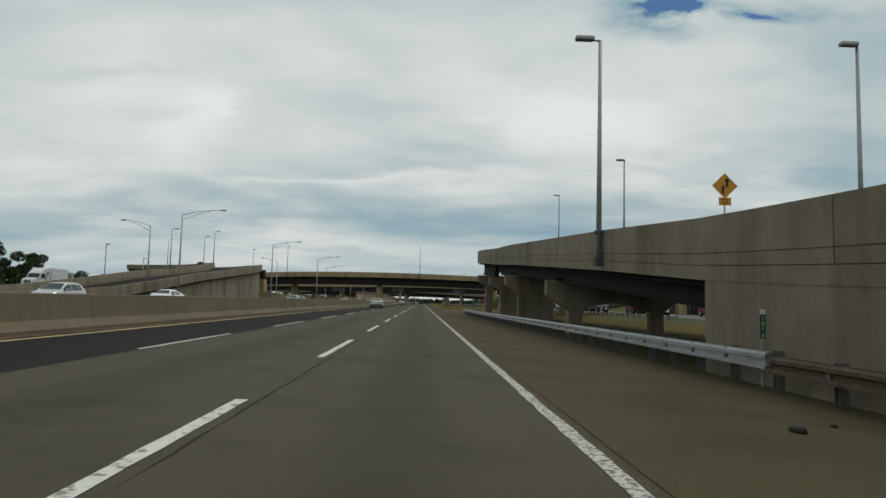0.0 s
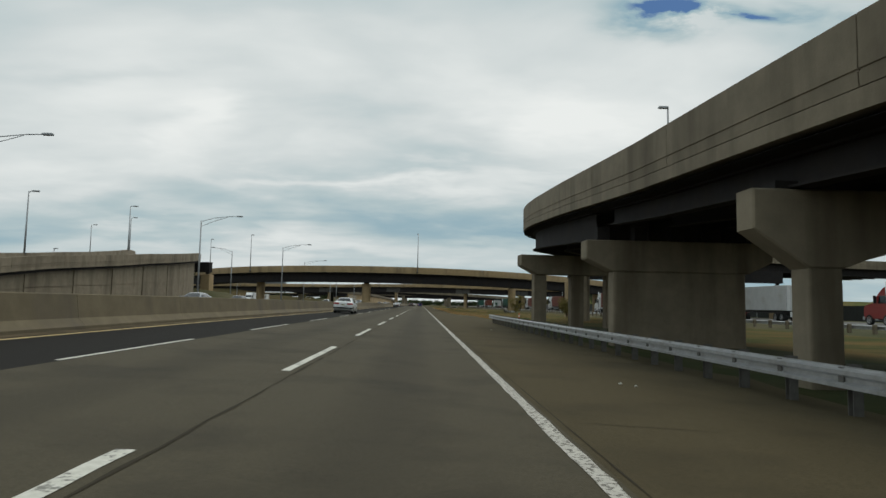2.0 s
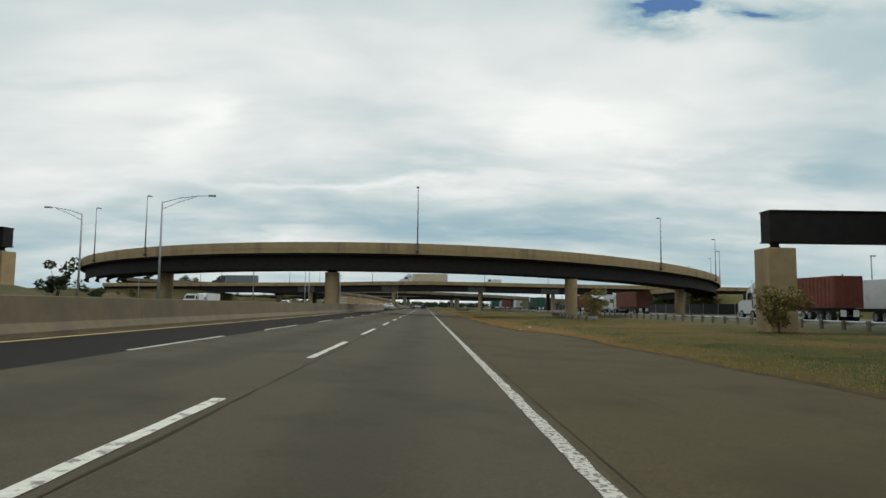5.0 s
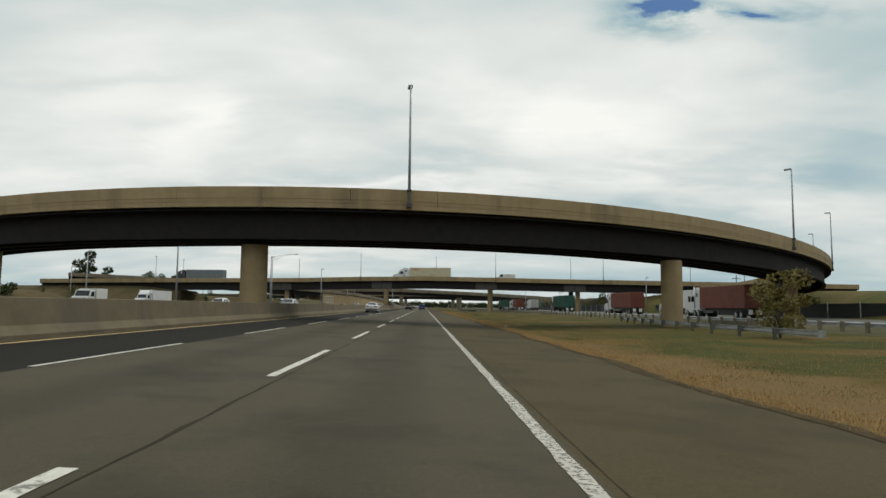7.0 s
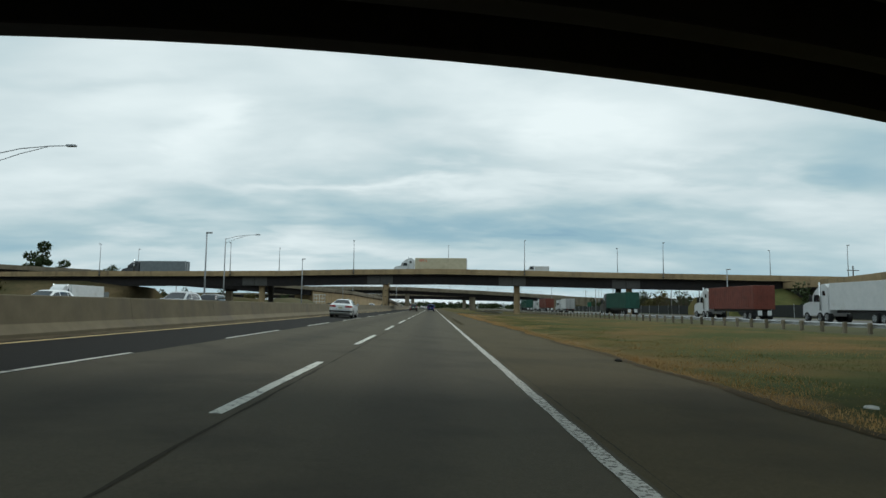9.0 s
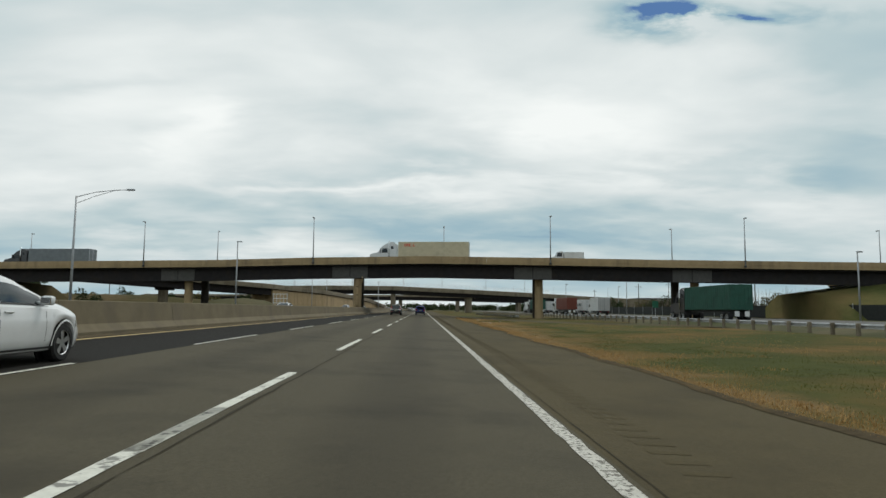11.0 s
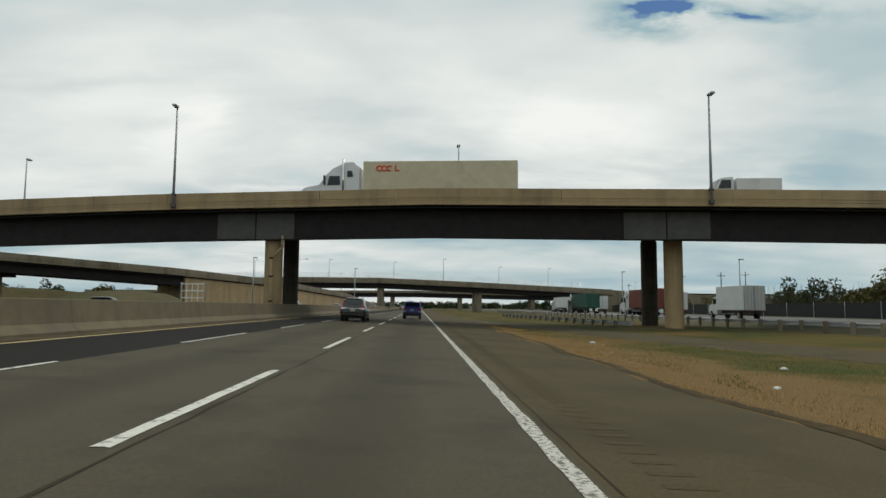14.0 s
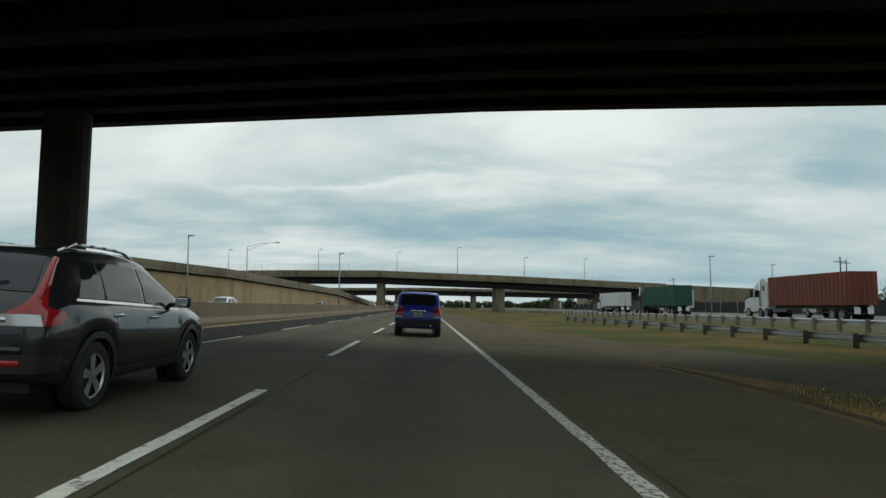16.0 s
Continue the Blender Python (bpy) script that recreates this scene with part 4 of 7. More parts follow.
def guard_rail(label, points, height=0.7, spacing=1.9, ground=None, flip=1, post_mat=GALV, rail_mat=GALV, curl=True, group="guard rails", post_h=None, double=False):
    """A corrugated rail on posts along plan points; flip: the side that it faces."""
    path = route(points, [(0, 0.0)], step=spacing)
    zz = ground or (lambda x, y: road_z(x, y))
    base = thing("guard_rail", (path[0][0].x, path[0][0].y, zz(path[0][0].x, path[0][0].y)), label, "guard rail", group)
    run = [(Vector((p.x, p.y, zz(p.x, p.y) + height - 0.31)), n) for p, n in path]
    bm = bmesh.new()
    sweep(bm, run, [(u * flip - 0.1 * flip, v) for u, v in W_PROFILE])
    part("rail", bm, rail_mat, base, "corrugated galvanised rail", world=True)
    for p, n in path[:-1]:
        bm = bmesh.new()
        ang = math.degrees(math.atan2(n.y, n.x))
        z = zz(p.x, p.y)
        m = pose(p.x, p.y, z, 0, 0, ang)
        box(bm, -0.005, 0.145, -0.05, -0.04, -0.15, height + 0.02 if not post_h else post_h, 0, m)
        box(bm, -0.005, 0.145, 0.04, 0.05, -0.15, height + 0.02 if not post_h else post_h, 0, m)
        box(bm, 0.065, 0.075, -0.04, 0.04, -0.15, height + 0.02 if not post_h else post_h, 0, m)
        box(bm, -0.09 * flip - 0.05, -0.09 * flip + 0.085, -0.045, 0.045, height - 0.3, height - 0.02, 0, m)
        part("post", bm, post_mat, base, world=True)
    if curl:
        p, n = run[-1]
        bm = bmesh.new()
        pts = [(p.x - n.x * 0.12 * flip, p.y), (p.x + 0.02, p.y + 0.18), (p.x + 0.2 * flip, p.y + 0.26), (p.x + 0.38 * flip, p.y + 0.16)]
        sweep(bm, route(pts, [(0, p.z)], 0.1), [(-0.01, 0), (0.01, 0), (0.01, 0.31), (-0.01, 0.31)])
        part("end_shoe", bm, GALV, base, "curled galvanised end piece", world=True)
    return base


guard_rail("galvanised highway guard rail along the shoulder", [(6.55, 9.0), (6.6, 40), (6.6, 76.0)], 0.72, 1.27, post_mat=POST_STEEL)
guard_rail("rusty old guard rail section on the shoulder", [(6.55, -20), (6.55, 8.9)], 0.66, 1.27, post_mat=POST_STEEL, rail_mat=RUST, curl=False)
flat_right = lambda x, y: -0.3
guard_rail("galvanised guard rail in front of a bridge pier", [(22, 162), (19.9, 150), (18.4, 138), (18.2, 129.5)], 0.62, 3.0, flat_right, post_mat=POST_STEEL)
guard_rail("galvanised guard rail beside a merging ramp", [(14.0, 300), (15.2, 276), (16.2, 257.3)], 0.55, 2.2, flat_right, post_mat=POST_STEEL)


# heavy post and beam fence along the truck road
def post_fence(points, height=0.8, spacing=2.0):
    path = route(points, [(0, -0.3)], spacing)
    base = thing("roadside_fence", (path[0][0].x, path[0][0].y, -0.3), "weathered guard fence with thick posts along a truck road", "fence")
    bm = bmesh.new()
    sweep(bm, [(Vector((p.x, p.y, -0.3 + height - 0.34)), n) for p, n in path], [(u + 0.2, v) for u, v in W_PROFILE])
    part("rail", bm, GALV, base, "dull galvanised rail", world=True)
    for p, n in path:
        bm = bmesh.new()
        box(bm, p.x - 0.1, p.x + 0.1, p.y - 0.1, p.y + 0.1, -0.5, -0.3 + height, 0.015)
        part("post", bm, CONCRETE, base, world=True)


post_fence([(30.5, 60), (29.5, 150), (27.5, 230), (26.5, 262), (25.5, 300), (24.0, 370)])


# ---- signs, marker, cone, stones ----
YELLOW_SIGN = paint("warning_yellow", (0.62, 0.27, 0.015), 0.55)
SIGN_BLACK = paint("sign_black", (0.012, 0.012, 0.012), 0.5)
SIGN_GREEN = paint("sign_green", (0.01, 0.11, 0.06), 0.5)
SIGN_WHITE = paint("sign_white", (0.72, 0.73, 0.72), 0.5)
SIGN_BACK = material("sign_back_metal", (0.20, 0.21, 0.21), (0.27, 0.28, 0.28), 4, 0.5, 0.6)
ORANGE = paint("cone_orange", (0.65, 0.10, 0.02), 0.55)


def text(body, size, mats, parent, m, name="lettering"):
    cu = bpy.data.curves.new(name, "FONT")
    cu.body, cu.size, cu.align_x, cu.align_y, cu.extrude = body, size, "CENTER", "CENTER", 0.003
    tmp = bpy.data.objects.new(name, cu)
    scene.collection.objects.link(tmp)
    me = bpy.data.meshes.new_from_object(tmp.evaluated_get(bpy.context.evaluated_depsgraph_get()))
    bpy.data.objects.remove(tmp)
    me.materials.clear()
    me.materials.append(mats)
    ob = new(name, me)
    ob.parent = parent
    ob.matrix_basis = m
    return ob


warn = thing("warning_sign", (17.5, 28.6, 4.55), "yellow diamond curve warning sign with speed plate", "road sign")
bm = bmesh.new()
tube(bm, (0, 0.06, -0.2), (0, 0.06, 4.0), 0.05, 0.05, 8)
part("post", bm, POLE, warn)
bm = bmesh.new()
box(bm, -0.53, 0.53, -0.015, 0.015, -0.53, 0.53, 0.01, pose(0, 0, 3.85, 0, 45, 0))
part("panel", bm, YELLOW_SIGN, warn, "yellow diamond panel")
bm = bmesh.new()
for x0, z0, x1, z1 in ((-0.12, 3.45, -0.12, 3.8), (-0.12, 3.8, 0.12, 3.86), (0.12, 3.86, 0.12, 4.12)):
    a, b = Vector((x0, -0.022, z0)), Vector((x1, -0.022, z1))
    d = (b - a).length
    box(bm, -0.07, 0.07, -0.004, 0.004, -0.05, d + 0.05, 0, Matrix.Translation(a) @ (b - a).to_track_quat("Z", "Y").to_matrix().to_4x4())
vs = [bm.verts.new((x, -0.026, z)) for x, z in ((-0.06, 4.1), (0.3, 4.1), (0.12, 4.36))]
bm.faces.new(vs)
part("arrow", bm, SIGN_BLACK, warn, "black reverse curve arrow")
bm = bmesh.new()
box(bm, -0.36, 0.36, -0.012, 0.012, 2.72, 3.18, 0.01)
part("speed_plate", bm, YELLOW_SIGN, warn, "yellow speed plate")
text("25", 0.42, SIGN_BLACK, warn, pose(0, -0.02, 2.95, 90, 0, 0))

marker = thing("mile_marker", (6.78, 9.65, 0.22), "slim green mile marker with white cap on the rail", "mile marker")
marker.scale = (0.72, 0.72, 0.72)
bm = bmesh.new()
box(bm, -0.03, 0.03, 0.012, 0.05, -0.66, 1.42)
part("post", bm, GALV, marker)
bm = bmesh.new()
box(bm, -0.075, 0.075, -0.008, 0.008, 0.72, 1.36, 0.005)
part("panel", bm, SIGN_GREEN, marker, "green number panel")
bm = bmesh.new()
box(bm, -0.075, 0.075, -0.009, 0.009, 1.36, 1.5, 0.005)
part("cap", bm, SIGN_WHITE, marker, "white reflective cap")
for k, ch in enumerate("101"):
    text(ch, 0.15, SIGN_WHITE, marker, pose(0, -0.012, 1.26 - 0.145 * k, 90, 0, 0), "digit")
text("4", 0.15, SIGN_WHITE, marker, pose(0, -0.012, 0.79, 90, 0, 0), "digit")

cone = thing("traffic_cone", (10.2, 81.6, -0.33), "orange traffic cone with white band on the grass", "traffic cone")
bm = bmesh.new()
box(bm, -0.2, 0.2, -0.2, 0.2, 0, 0.04, 0.01)
part("foot", bm, BLACK, cone)
bm = bmesh.new()
tube(bm, (0, 0, 0.04), (0, 0, 0.9), 0.15, 0.025, 20)
part("body", bm, ORANGE, cone, smooth=True)
bm = bmesh.new()
tube(bm, (0, 0, 0.5), (0, 0, 0.66), 0.087, 0.064, 20)
part("band", bm, SIGN_WHITE, cone, smooth=True)


def stone(x, y, s, mats, name, label, cat, z=None):
    bm = bmesh.new()
    bmesh.ops.create_icosphere(bm, subdivisions=2, radius=s)
    seed = Vector((x * 3.1, y * 1.7, 0))
    for v in bm.verts:
        v.co *= 1 + 0.45 * noise.noise(v.co / s * 1.3 + seed)
        v.co.z *= 0.5
    bmesh.ops.translate(bm, vec=(x, y, (road_z(x, y) if z is None else z) + s * 0.3), verts=bm.verts)
    tagged(obj(name, bm, mats, True), label, cat, "litter" if cat == "litter" else "stones")


DEBRIS = material("black_rubber_debris", (0.016, 0.014, 0.012), (0.03, 0.027, 0.022), 8, 0.9)
LITTER = material("pale_litter", (0.5, 0.49, 0.45), (0.66, 0.65, 0.6), 9, 0.8)
stone(4.62, 5.85, 0.1, DEBRIS, "tyre_scrap", "dark scrap of tyre lying on the shoulder", "debris")
stone(5.35, 6.25, 0.05, DEBRIS, "tyre_scrap", "small dark scrap on the shoulder", "debris")
stone(5.35, 152.6, 0.1, DEBRIS, "stone", "dark stone at the edge of the grass", "stone")
for x, y, s in ((6.9, 146.5, 0.1), (7.6, 226.5, 0.11), (7.9, 241, 0.13), (6.5, 108.5, 0.09), (8.0, 113, 0.1), (7.2, 229, 0.08), (9.5, 232, 0.09), (4.1, 40.2, 0.035), (4.3, 40.0, 0.03), (4.6, 61, 0.04)):
    stone(x, y, s, LITTER, "litter", "pale scrap of litter on the verge", "litter")


def small_sign(x, y, z, w, h, mats, label, post=1.4):
    t = thing("road_sign", (x, y, z), label, "road sign", "small signs")
    bm = bmesh.new()
    tube(bm, (0, 0.03, -0.1), (0, 0.03, post + h), 0.035, 0.035, 8)
    part("post", bm, GALV, t)
    bm = bmesh.new()
    box(bm, -w / 2, w / 2, -0.012, 0.012, post, post + h, 0.008)
    part("panel", bm, mats, t)


small_sign(31.2, 239, -0.3, 0.8, 0.9, SIGN_GREEN, "small green road sign on a post", 1.9)
t = thing("road_sign", (-35.8, 303, 0.35), "open lattice back of a large sign on two posts", "road sign")
for sx in (-1.75, 1.75):
    bm = bmesh.new()
    box(bm, sx - 0.09, sx + 0.09, -0.09, 0.09, -0.2, 4.6, 0.01)
    part("post", bm, GALV, t)
for z in (1.0, 2.1, 3.2, 4.3):
    bm = bmesh.new()
    box(bm, -1.8, 1.8, -0.13, -0.07, z - 0.08, z + 0.08)
    part("rail", bm, SIGN_WHITE, t, "pale cross rail")
for sx in (-0.9, 0.0, 0.9):
    bm = bmesh.new()
    box(bm, sx - 0.05, sx + 0.05, -0.16, -0.1, 0.9, 4.4)
    part("stiffener", bm, SIGN_WHITE, t, "pale upright stiffener")
small_sign(-72, 252, 0.35, 2.6, 1.6, SIGN_BACK, "small grey sign seen from behind beside a bank", 1.6)

# ---- vehicles ----
def loft(bm, rings, close_ends=True):
    vs = [[bm.verts.new(p) for p in r] for r in rings]
    k = len(rings[0])
    for a, b in zip(vs, vs[1:]):
        for i in range(k):
            bm.faces.new((a[i], a[(i + 1) % k], b[(i + 1) % k], b[i]))
    if close_ends:
        bm.faces.new(vs[0][::-1])
        bm.faces.new(vs[-1])


def at_y(table, y):
    return float(np.interp(y, [r[0] for r in table], [r[1] for r in table]))


def wheel(parent, x, y, r, width=0.22, spokes=5):
    """A tyre with a spoked rim as a part of its vehicle; x is the outer face."""
    s = 1 if x > 0 else -1
    bm = bmesh.new()
    n = 28
    prof = [(0.0, r * 0.66), (0.0, r * 0.90), (0.035, r), (width - 0.035, r), (width, r * 0.9), (width, r * 0.66)]
    rings = []
    for i in range(n):
        a = 2 * math.pi * i / n
        rings.append([bm.verts.new((x - s * d, y + q * math.cos(a), r + q * math.sin(a))) for d, q in prof])
    for i in range(n):
        a, b = rings[i], rings[(i + 1) % n]
        for k in range(len(prof) - 1):
            bm.faces.new((a[k], a[k + 1], b[k + 1], b[k]))
    tyre = part("wheel", bm, RUBBER, parent, "black rubber tyre")
    bm = bmesh.new()
    rr = r * 0.66
    for q0, q1, d0, d1 in ((rr, rr * 0.92, 0.012, 0.03),):
        for i in range(n):
            a, b = 2 * math.pi * i / n, 2 * math.pi * (i + 1) / n
            bm.faces.new([bm.verts.new((x - s * d, y + q * math.cos(t), r + q * math.sin(t))) for q, d, t in ((q0, d0, a), (q1, d1, a), (q1, d1, b), (q0, d0, b))])
    for k in range(spokes):
        a = 2 * math.pi * k / spokes + 0.4
        for off in (-0.13, 0.13):
            p0, p1 = Vector((0, 0)), Vector((math.cos(a + off * 0.9), math.sin(a + off * 0.9))) * rr * 0.95
            side = Vector((-math.sin(a), math.cos(a))) * 0.028
            vs = [bm.verts.new((x - s * 0.022, y + q.x, r + q.y)) for q in (p0 - side, p1 - side, p1 + side, p0 + side)]
            bm.faces.new(vs)
    ob = part("rim", bm, ALLOY, tyre, "spoked alloy rim")
    bm = bmesh.new()
    vs = [bm.verts.new((x - s * 0.07, y + rr * 0.95 * math.cos(2 * math.pi * i / n), r + rr * 0.95 * math.sin(2 * math.pi * i / n))) for i in range(n)]
    bm.faces.new(vs)
    part("brake", bm, BLACK, tyre)
    return tyre


def pane(parent, corners, mats, name="window", label="dark tinted window", thick=0.012):
    a, b, c, d = (Vector(p) for p in corners)
    nrm = (b - a).cross(d - a).normalized() * thick
    bm = bmesh.new()
    lo = [bm.verts.new(p) for p in (a, b, c, d)]
    hi = [bm.verts.new(p + nrm) for p in (a, b, c, d)]
    bm.faces.new(lo[::-1])
    bm.faces.new(hi)
    for i in range(4):
        bm.faces.new((lo[i], lo[(i + 1) % 4], hi[(i + 1) % 4], hi[i]))
    return part(name, bm, mats, parent, label)


SHAPES = {
    # profile tables from the rear bumper forward: centre line on top, belt line, underside, half width;
    # glass: rear slope, roof front and cowl; side windows; wheels
    "sedan": dict(L=4.63, H=1.43, cab=0.55, r=0.325, wheels=(0.98, 3.79),
                  top=[(0, 0.90), (0.03, 0.99), (0.09, 1.035), (0.30, 1.06), (0.62, 1.075), (0.86, 1.20), (1.16, 1.345), (1.45, 1.41), (2.1, 1.43), (2.55, 1.415), (2.80, 1.36), (3.20, 1.175), (3.55, 1.01), (3.9, 0.955), (4.25, 0.86), (4.5, 0.73), (4.6, 0.62), (4.63, 0.55)],
                  belt=[(0, 0.86), (0.1, 0.95), (0.5, 0.985), (1.5, 0.965), (2.8, 0.935), (3.5, 0.91), (4.2, 0.80), (4.63, 0.5)],
                  bot=[(0, 0.42), (0.06, 0.33), (0.3, 0.235), (0.6, 0.21), (4.2, 0.20), (4.63, 0.28)],
                  w=[(0, 0.66), (0.02, 0.74), (0.06, 0.80), (0.14, 0.85), (0.35, 0.885), (0.95, 0.905), (2.2, 0.905), (3.7, 0.905), (4.2, 0.86), (4.45, 0.77), (4.58, 0.66), (4.63, 0.55)],
                  rear=(0.66, 1.28), front=(2.82, 3.46), side=((1.05, 1.98), (2.06, 3.22))),
    "suv": dict(L=4.50, H=1.74, cab=0.755, r=0.37, wheels=(0.86, 3.56),
                top=[(0, 0.96), (0.03, 1.04), (0.05, 1.10), (0.09, 1.20), (0.22, 1.60), (0.27, 1.68), (0.36, 1.725), (0.6, 1.74), (1.6, 1.75), (2.4, 1.735), (2.6, 1.69), (3.0, 1.36), (3.25, 1.13), (3.5, 1.10), (4.1, 1.06), (4.36, 0.98), (4.47, 0.85), (4.50, 0.72)],
                belt=[(0, 0.92), (0.08, 1.06), (0.3, 1.08), (3.2, 1.06), (4.1, 1.0), (4.35, 0.92), (4.5, 0.68)],
                bot=[(0, 0.40), (0.05, 0.36), (0.4, 0.33), (4.2, 0.34), (4.5, 0.45)],
                w=[(0, 0.80), (0.02, 0.85), (0.07, 0.885), (0.2, 0.91), (0.9, 0.925), (3.5, 0.925), (4.1, 0.91), (4.35, 0.87), (4.46, 0.80), (4.5, 0.74)],
                rear=(0.095, 0.245), front=(2.66, 3.16), side=((0.42, 1.32), (1.40, 2.22), (2.30, 3.02))),
    "crossover": dict(L=4.55, H=1.65, cab=0.60, r=0.345, wheels=(0.93, 3.55),
                      top=[(0, 0.92), (0.03, 1.0), (0.07, 1.05), (0.16, 1.15), (0.42, 1.43), (0.54, 1.53), (0.68, 1.59), (1.0, 1.635), (1.7, 1.65), (2.3, 1.625), (2.55, 1.57), (3.0, 1.32), (3.45, 1.08), (3.7, 1.03), (4.1, 0.95), (4.38, 0.83), (4.5, 0.70), (4.55, 0.58)],
                      belt=[(0, 0.88), (0.1, 1.01), (0.4, 1.08), (1.2, 1.05), (2.6, 1.0), (3.4, 0.97), (4.1, 0.87), (4.4, 0.76), (4.55, 0.54)],
                      bot=[(0, 0.44), (0.05, 0.38), (0.4, 0.30), (0.7, 0.27), (4.1, 0.26), (4.55, 0.36)],
                      w=[(0, 0.72), (0.02, 0.79), (0.07, 0.84), (0.18, 0.88), (0.5, 0.90), (1.0, 0.91), (3.5, 0.91), (4.1, 0.87), (4.35, 0.80), (4.5, 0.69), (4.55, 0.58)],
                      rear=(0.17, 0.58), front=(2.60, 3.36), side=((0.60, 1.14), (1.19, 2.08), (2.15, 3.12))),
}


class Shell:
    """The painted skin of a car as one smooth surface, with real wheel openings."""

    def __init__(self, s):
        self.s = s

    def section(self, y, low=True):
        s = self.s
        w, zt, zs = at_y(s["w"], y), at_y(s["top"], y), at_y(s["belt"], y)
        zs = min(zs, zt - 0.03)
        zb = at_y(s["bot"], y)
        if low:
            for yw in s["wheels"]:
                ra = s["r"] * 1.14
                if abs(y - yw) < ra:
                    zb = max(zb, s["r"] + math.sqrt(ra * ra - (y - yw) ** 2))
        zb = min(zb, zs - 0.12)
        f = max(0.0, min(1.0, (zt - zs) / (s["H"] - zs - 0.02)))
        f = f * f * (3 - 2 * f)
        wr = 0.86 * w * (1 - f) + s["cab"] * f
        h = zs - zb
        lower = [(0.0, zb), (w * 0.90, zb), (w * 0.965, zb + 0.03), (w * 0.99, zb + 0.30 * h), (w, zb + 0.55 * h), (w * 0.99, zb + 0.74 * h), (w * 0.975, zb + 0.80 * h), (w * 0.968, zs - 0.03), (w * 0.945, zs)]
        a = Vector((w * 0.925, zs + 0.008))
        b = Vector((max(wr, 0.02) + 0.03 * f, zt - 0.085 * f - 0.012))
        m = (a + b) / 2 + Vector((0.018 * f, 0.012 * f))
        upper = [tuple(a), tuple(m), tuple(b), (wr - 0.015, zt - 0.035 * f - 0.006), (wr - 0.09, zt - 0.008 * f), (wr * 0.5, zt + 0.010), (0.0, zt + 0.014)]
        return lower, upper, (a, m, b)

    def side(self, y, v):
        """A point on the glass flank, v from belt to roof."""
        _, _, (a, m, b) = self.section(y)
        q = a.lerp(m, v * 2) if v < 0.5 else m.lerp(b, v * 2 - 1)
        return Vector((q.x, y, q.y))

    def flank(self, y, z):
        """A point on the skin at a height."""
        lo, up, _ = self.section(y, False)
        pts = lo[1:] + up[:3]
        x = float(np.interp(z, [p[1] for p in pts], [p[0] for p in pts]))
        return Vector((x, y, z))

    def over(self, y, u):
        """A point on the top, u from the middle to the rim."""
        _, up, _ = self.section(y)
        pts = up[::-1][:4]
        x = u * pts[3][0]
        return Vector((x, y, float(np.interp(x, [p[0] for p in pts], [p[1] for p in pts]))))


def sheet(bm, grid, out=0.006, sx=1, back=None):
    """A patch that lies a hair proud of the skin; grid of points, rows by columns."""
    vs = [[Vector(p) for p in row] for row in grid]
    new_rows = []
    for i, row in enumerate(vs):
        r = []
        for j, p in enumerate(row):
            du = vs[min(i + 1, len(vs) - 1)][j] - vs[max(i - 1, 0)][j]
            dv = row[min(j + 1, len(row) - 1)] - row[max(j - 1, 0)]
            nr = du.cross(dv)
            if nr.length < 1e-9:
                nr = Vector((1, 0, 0))
            nr.normalize()
            if back is not None and nr.dot(Vector(back)) < 0:
                nr = -nr
            q = p + nr * out
            r.append(bm.verts.new((q.x * sx, q.y, q.z)))
        new_rows.append(r)
    for a, b in zip(new_rows, new_rows[1:]):
        for j in range(len(a) - 1):
            bm.faces.new((a[j], a[j + 1], b[j + 1], b[j]))


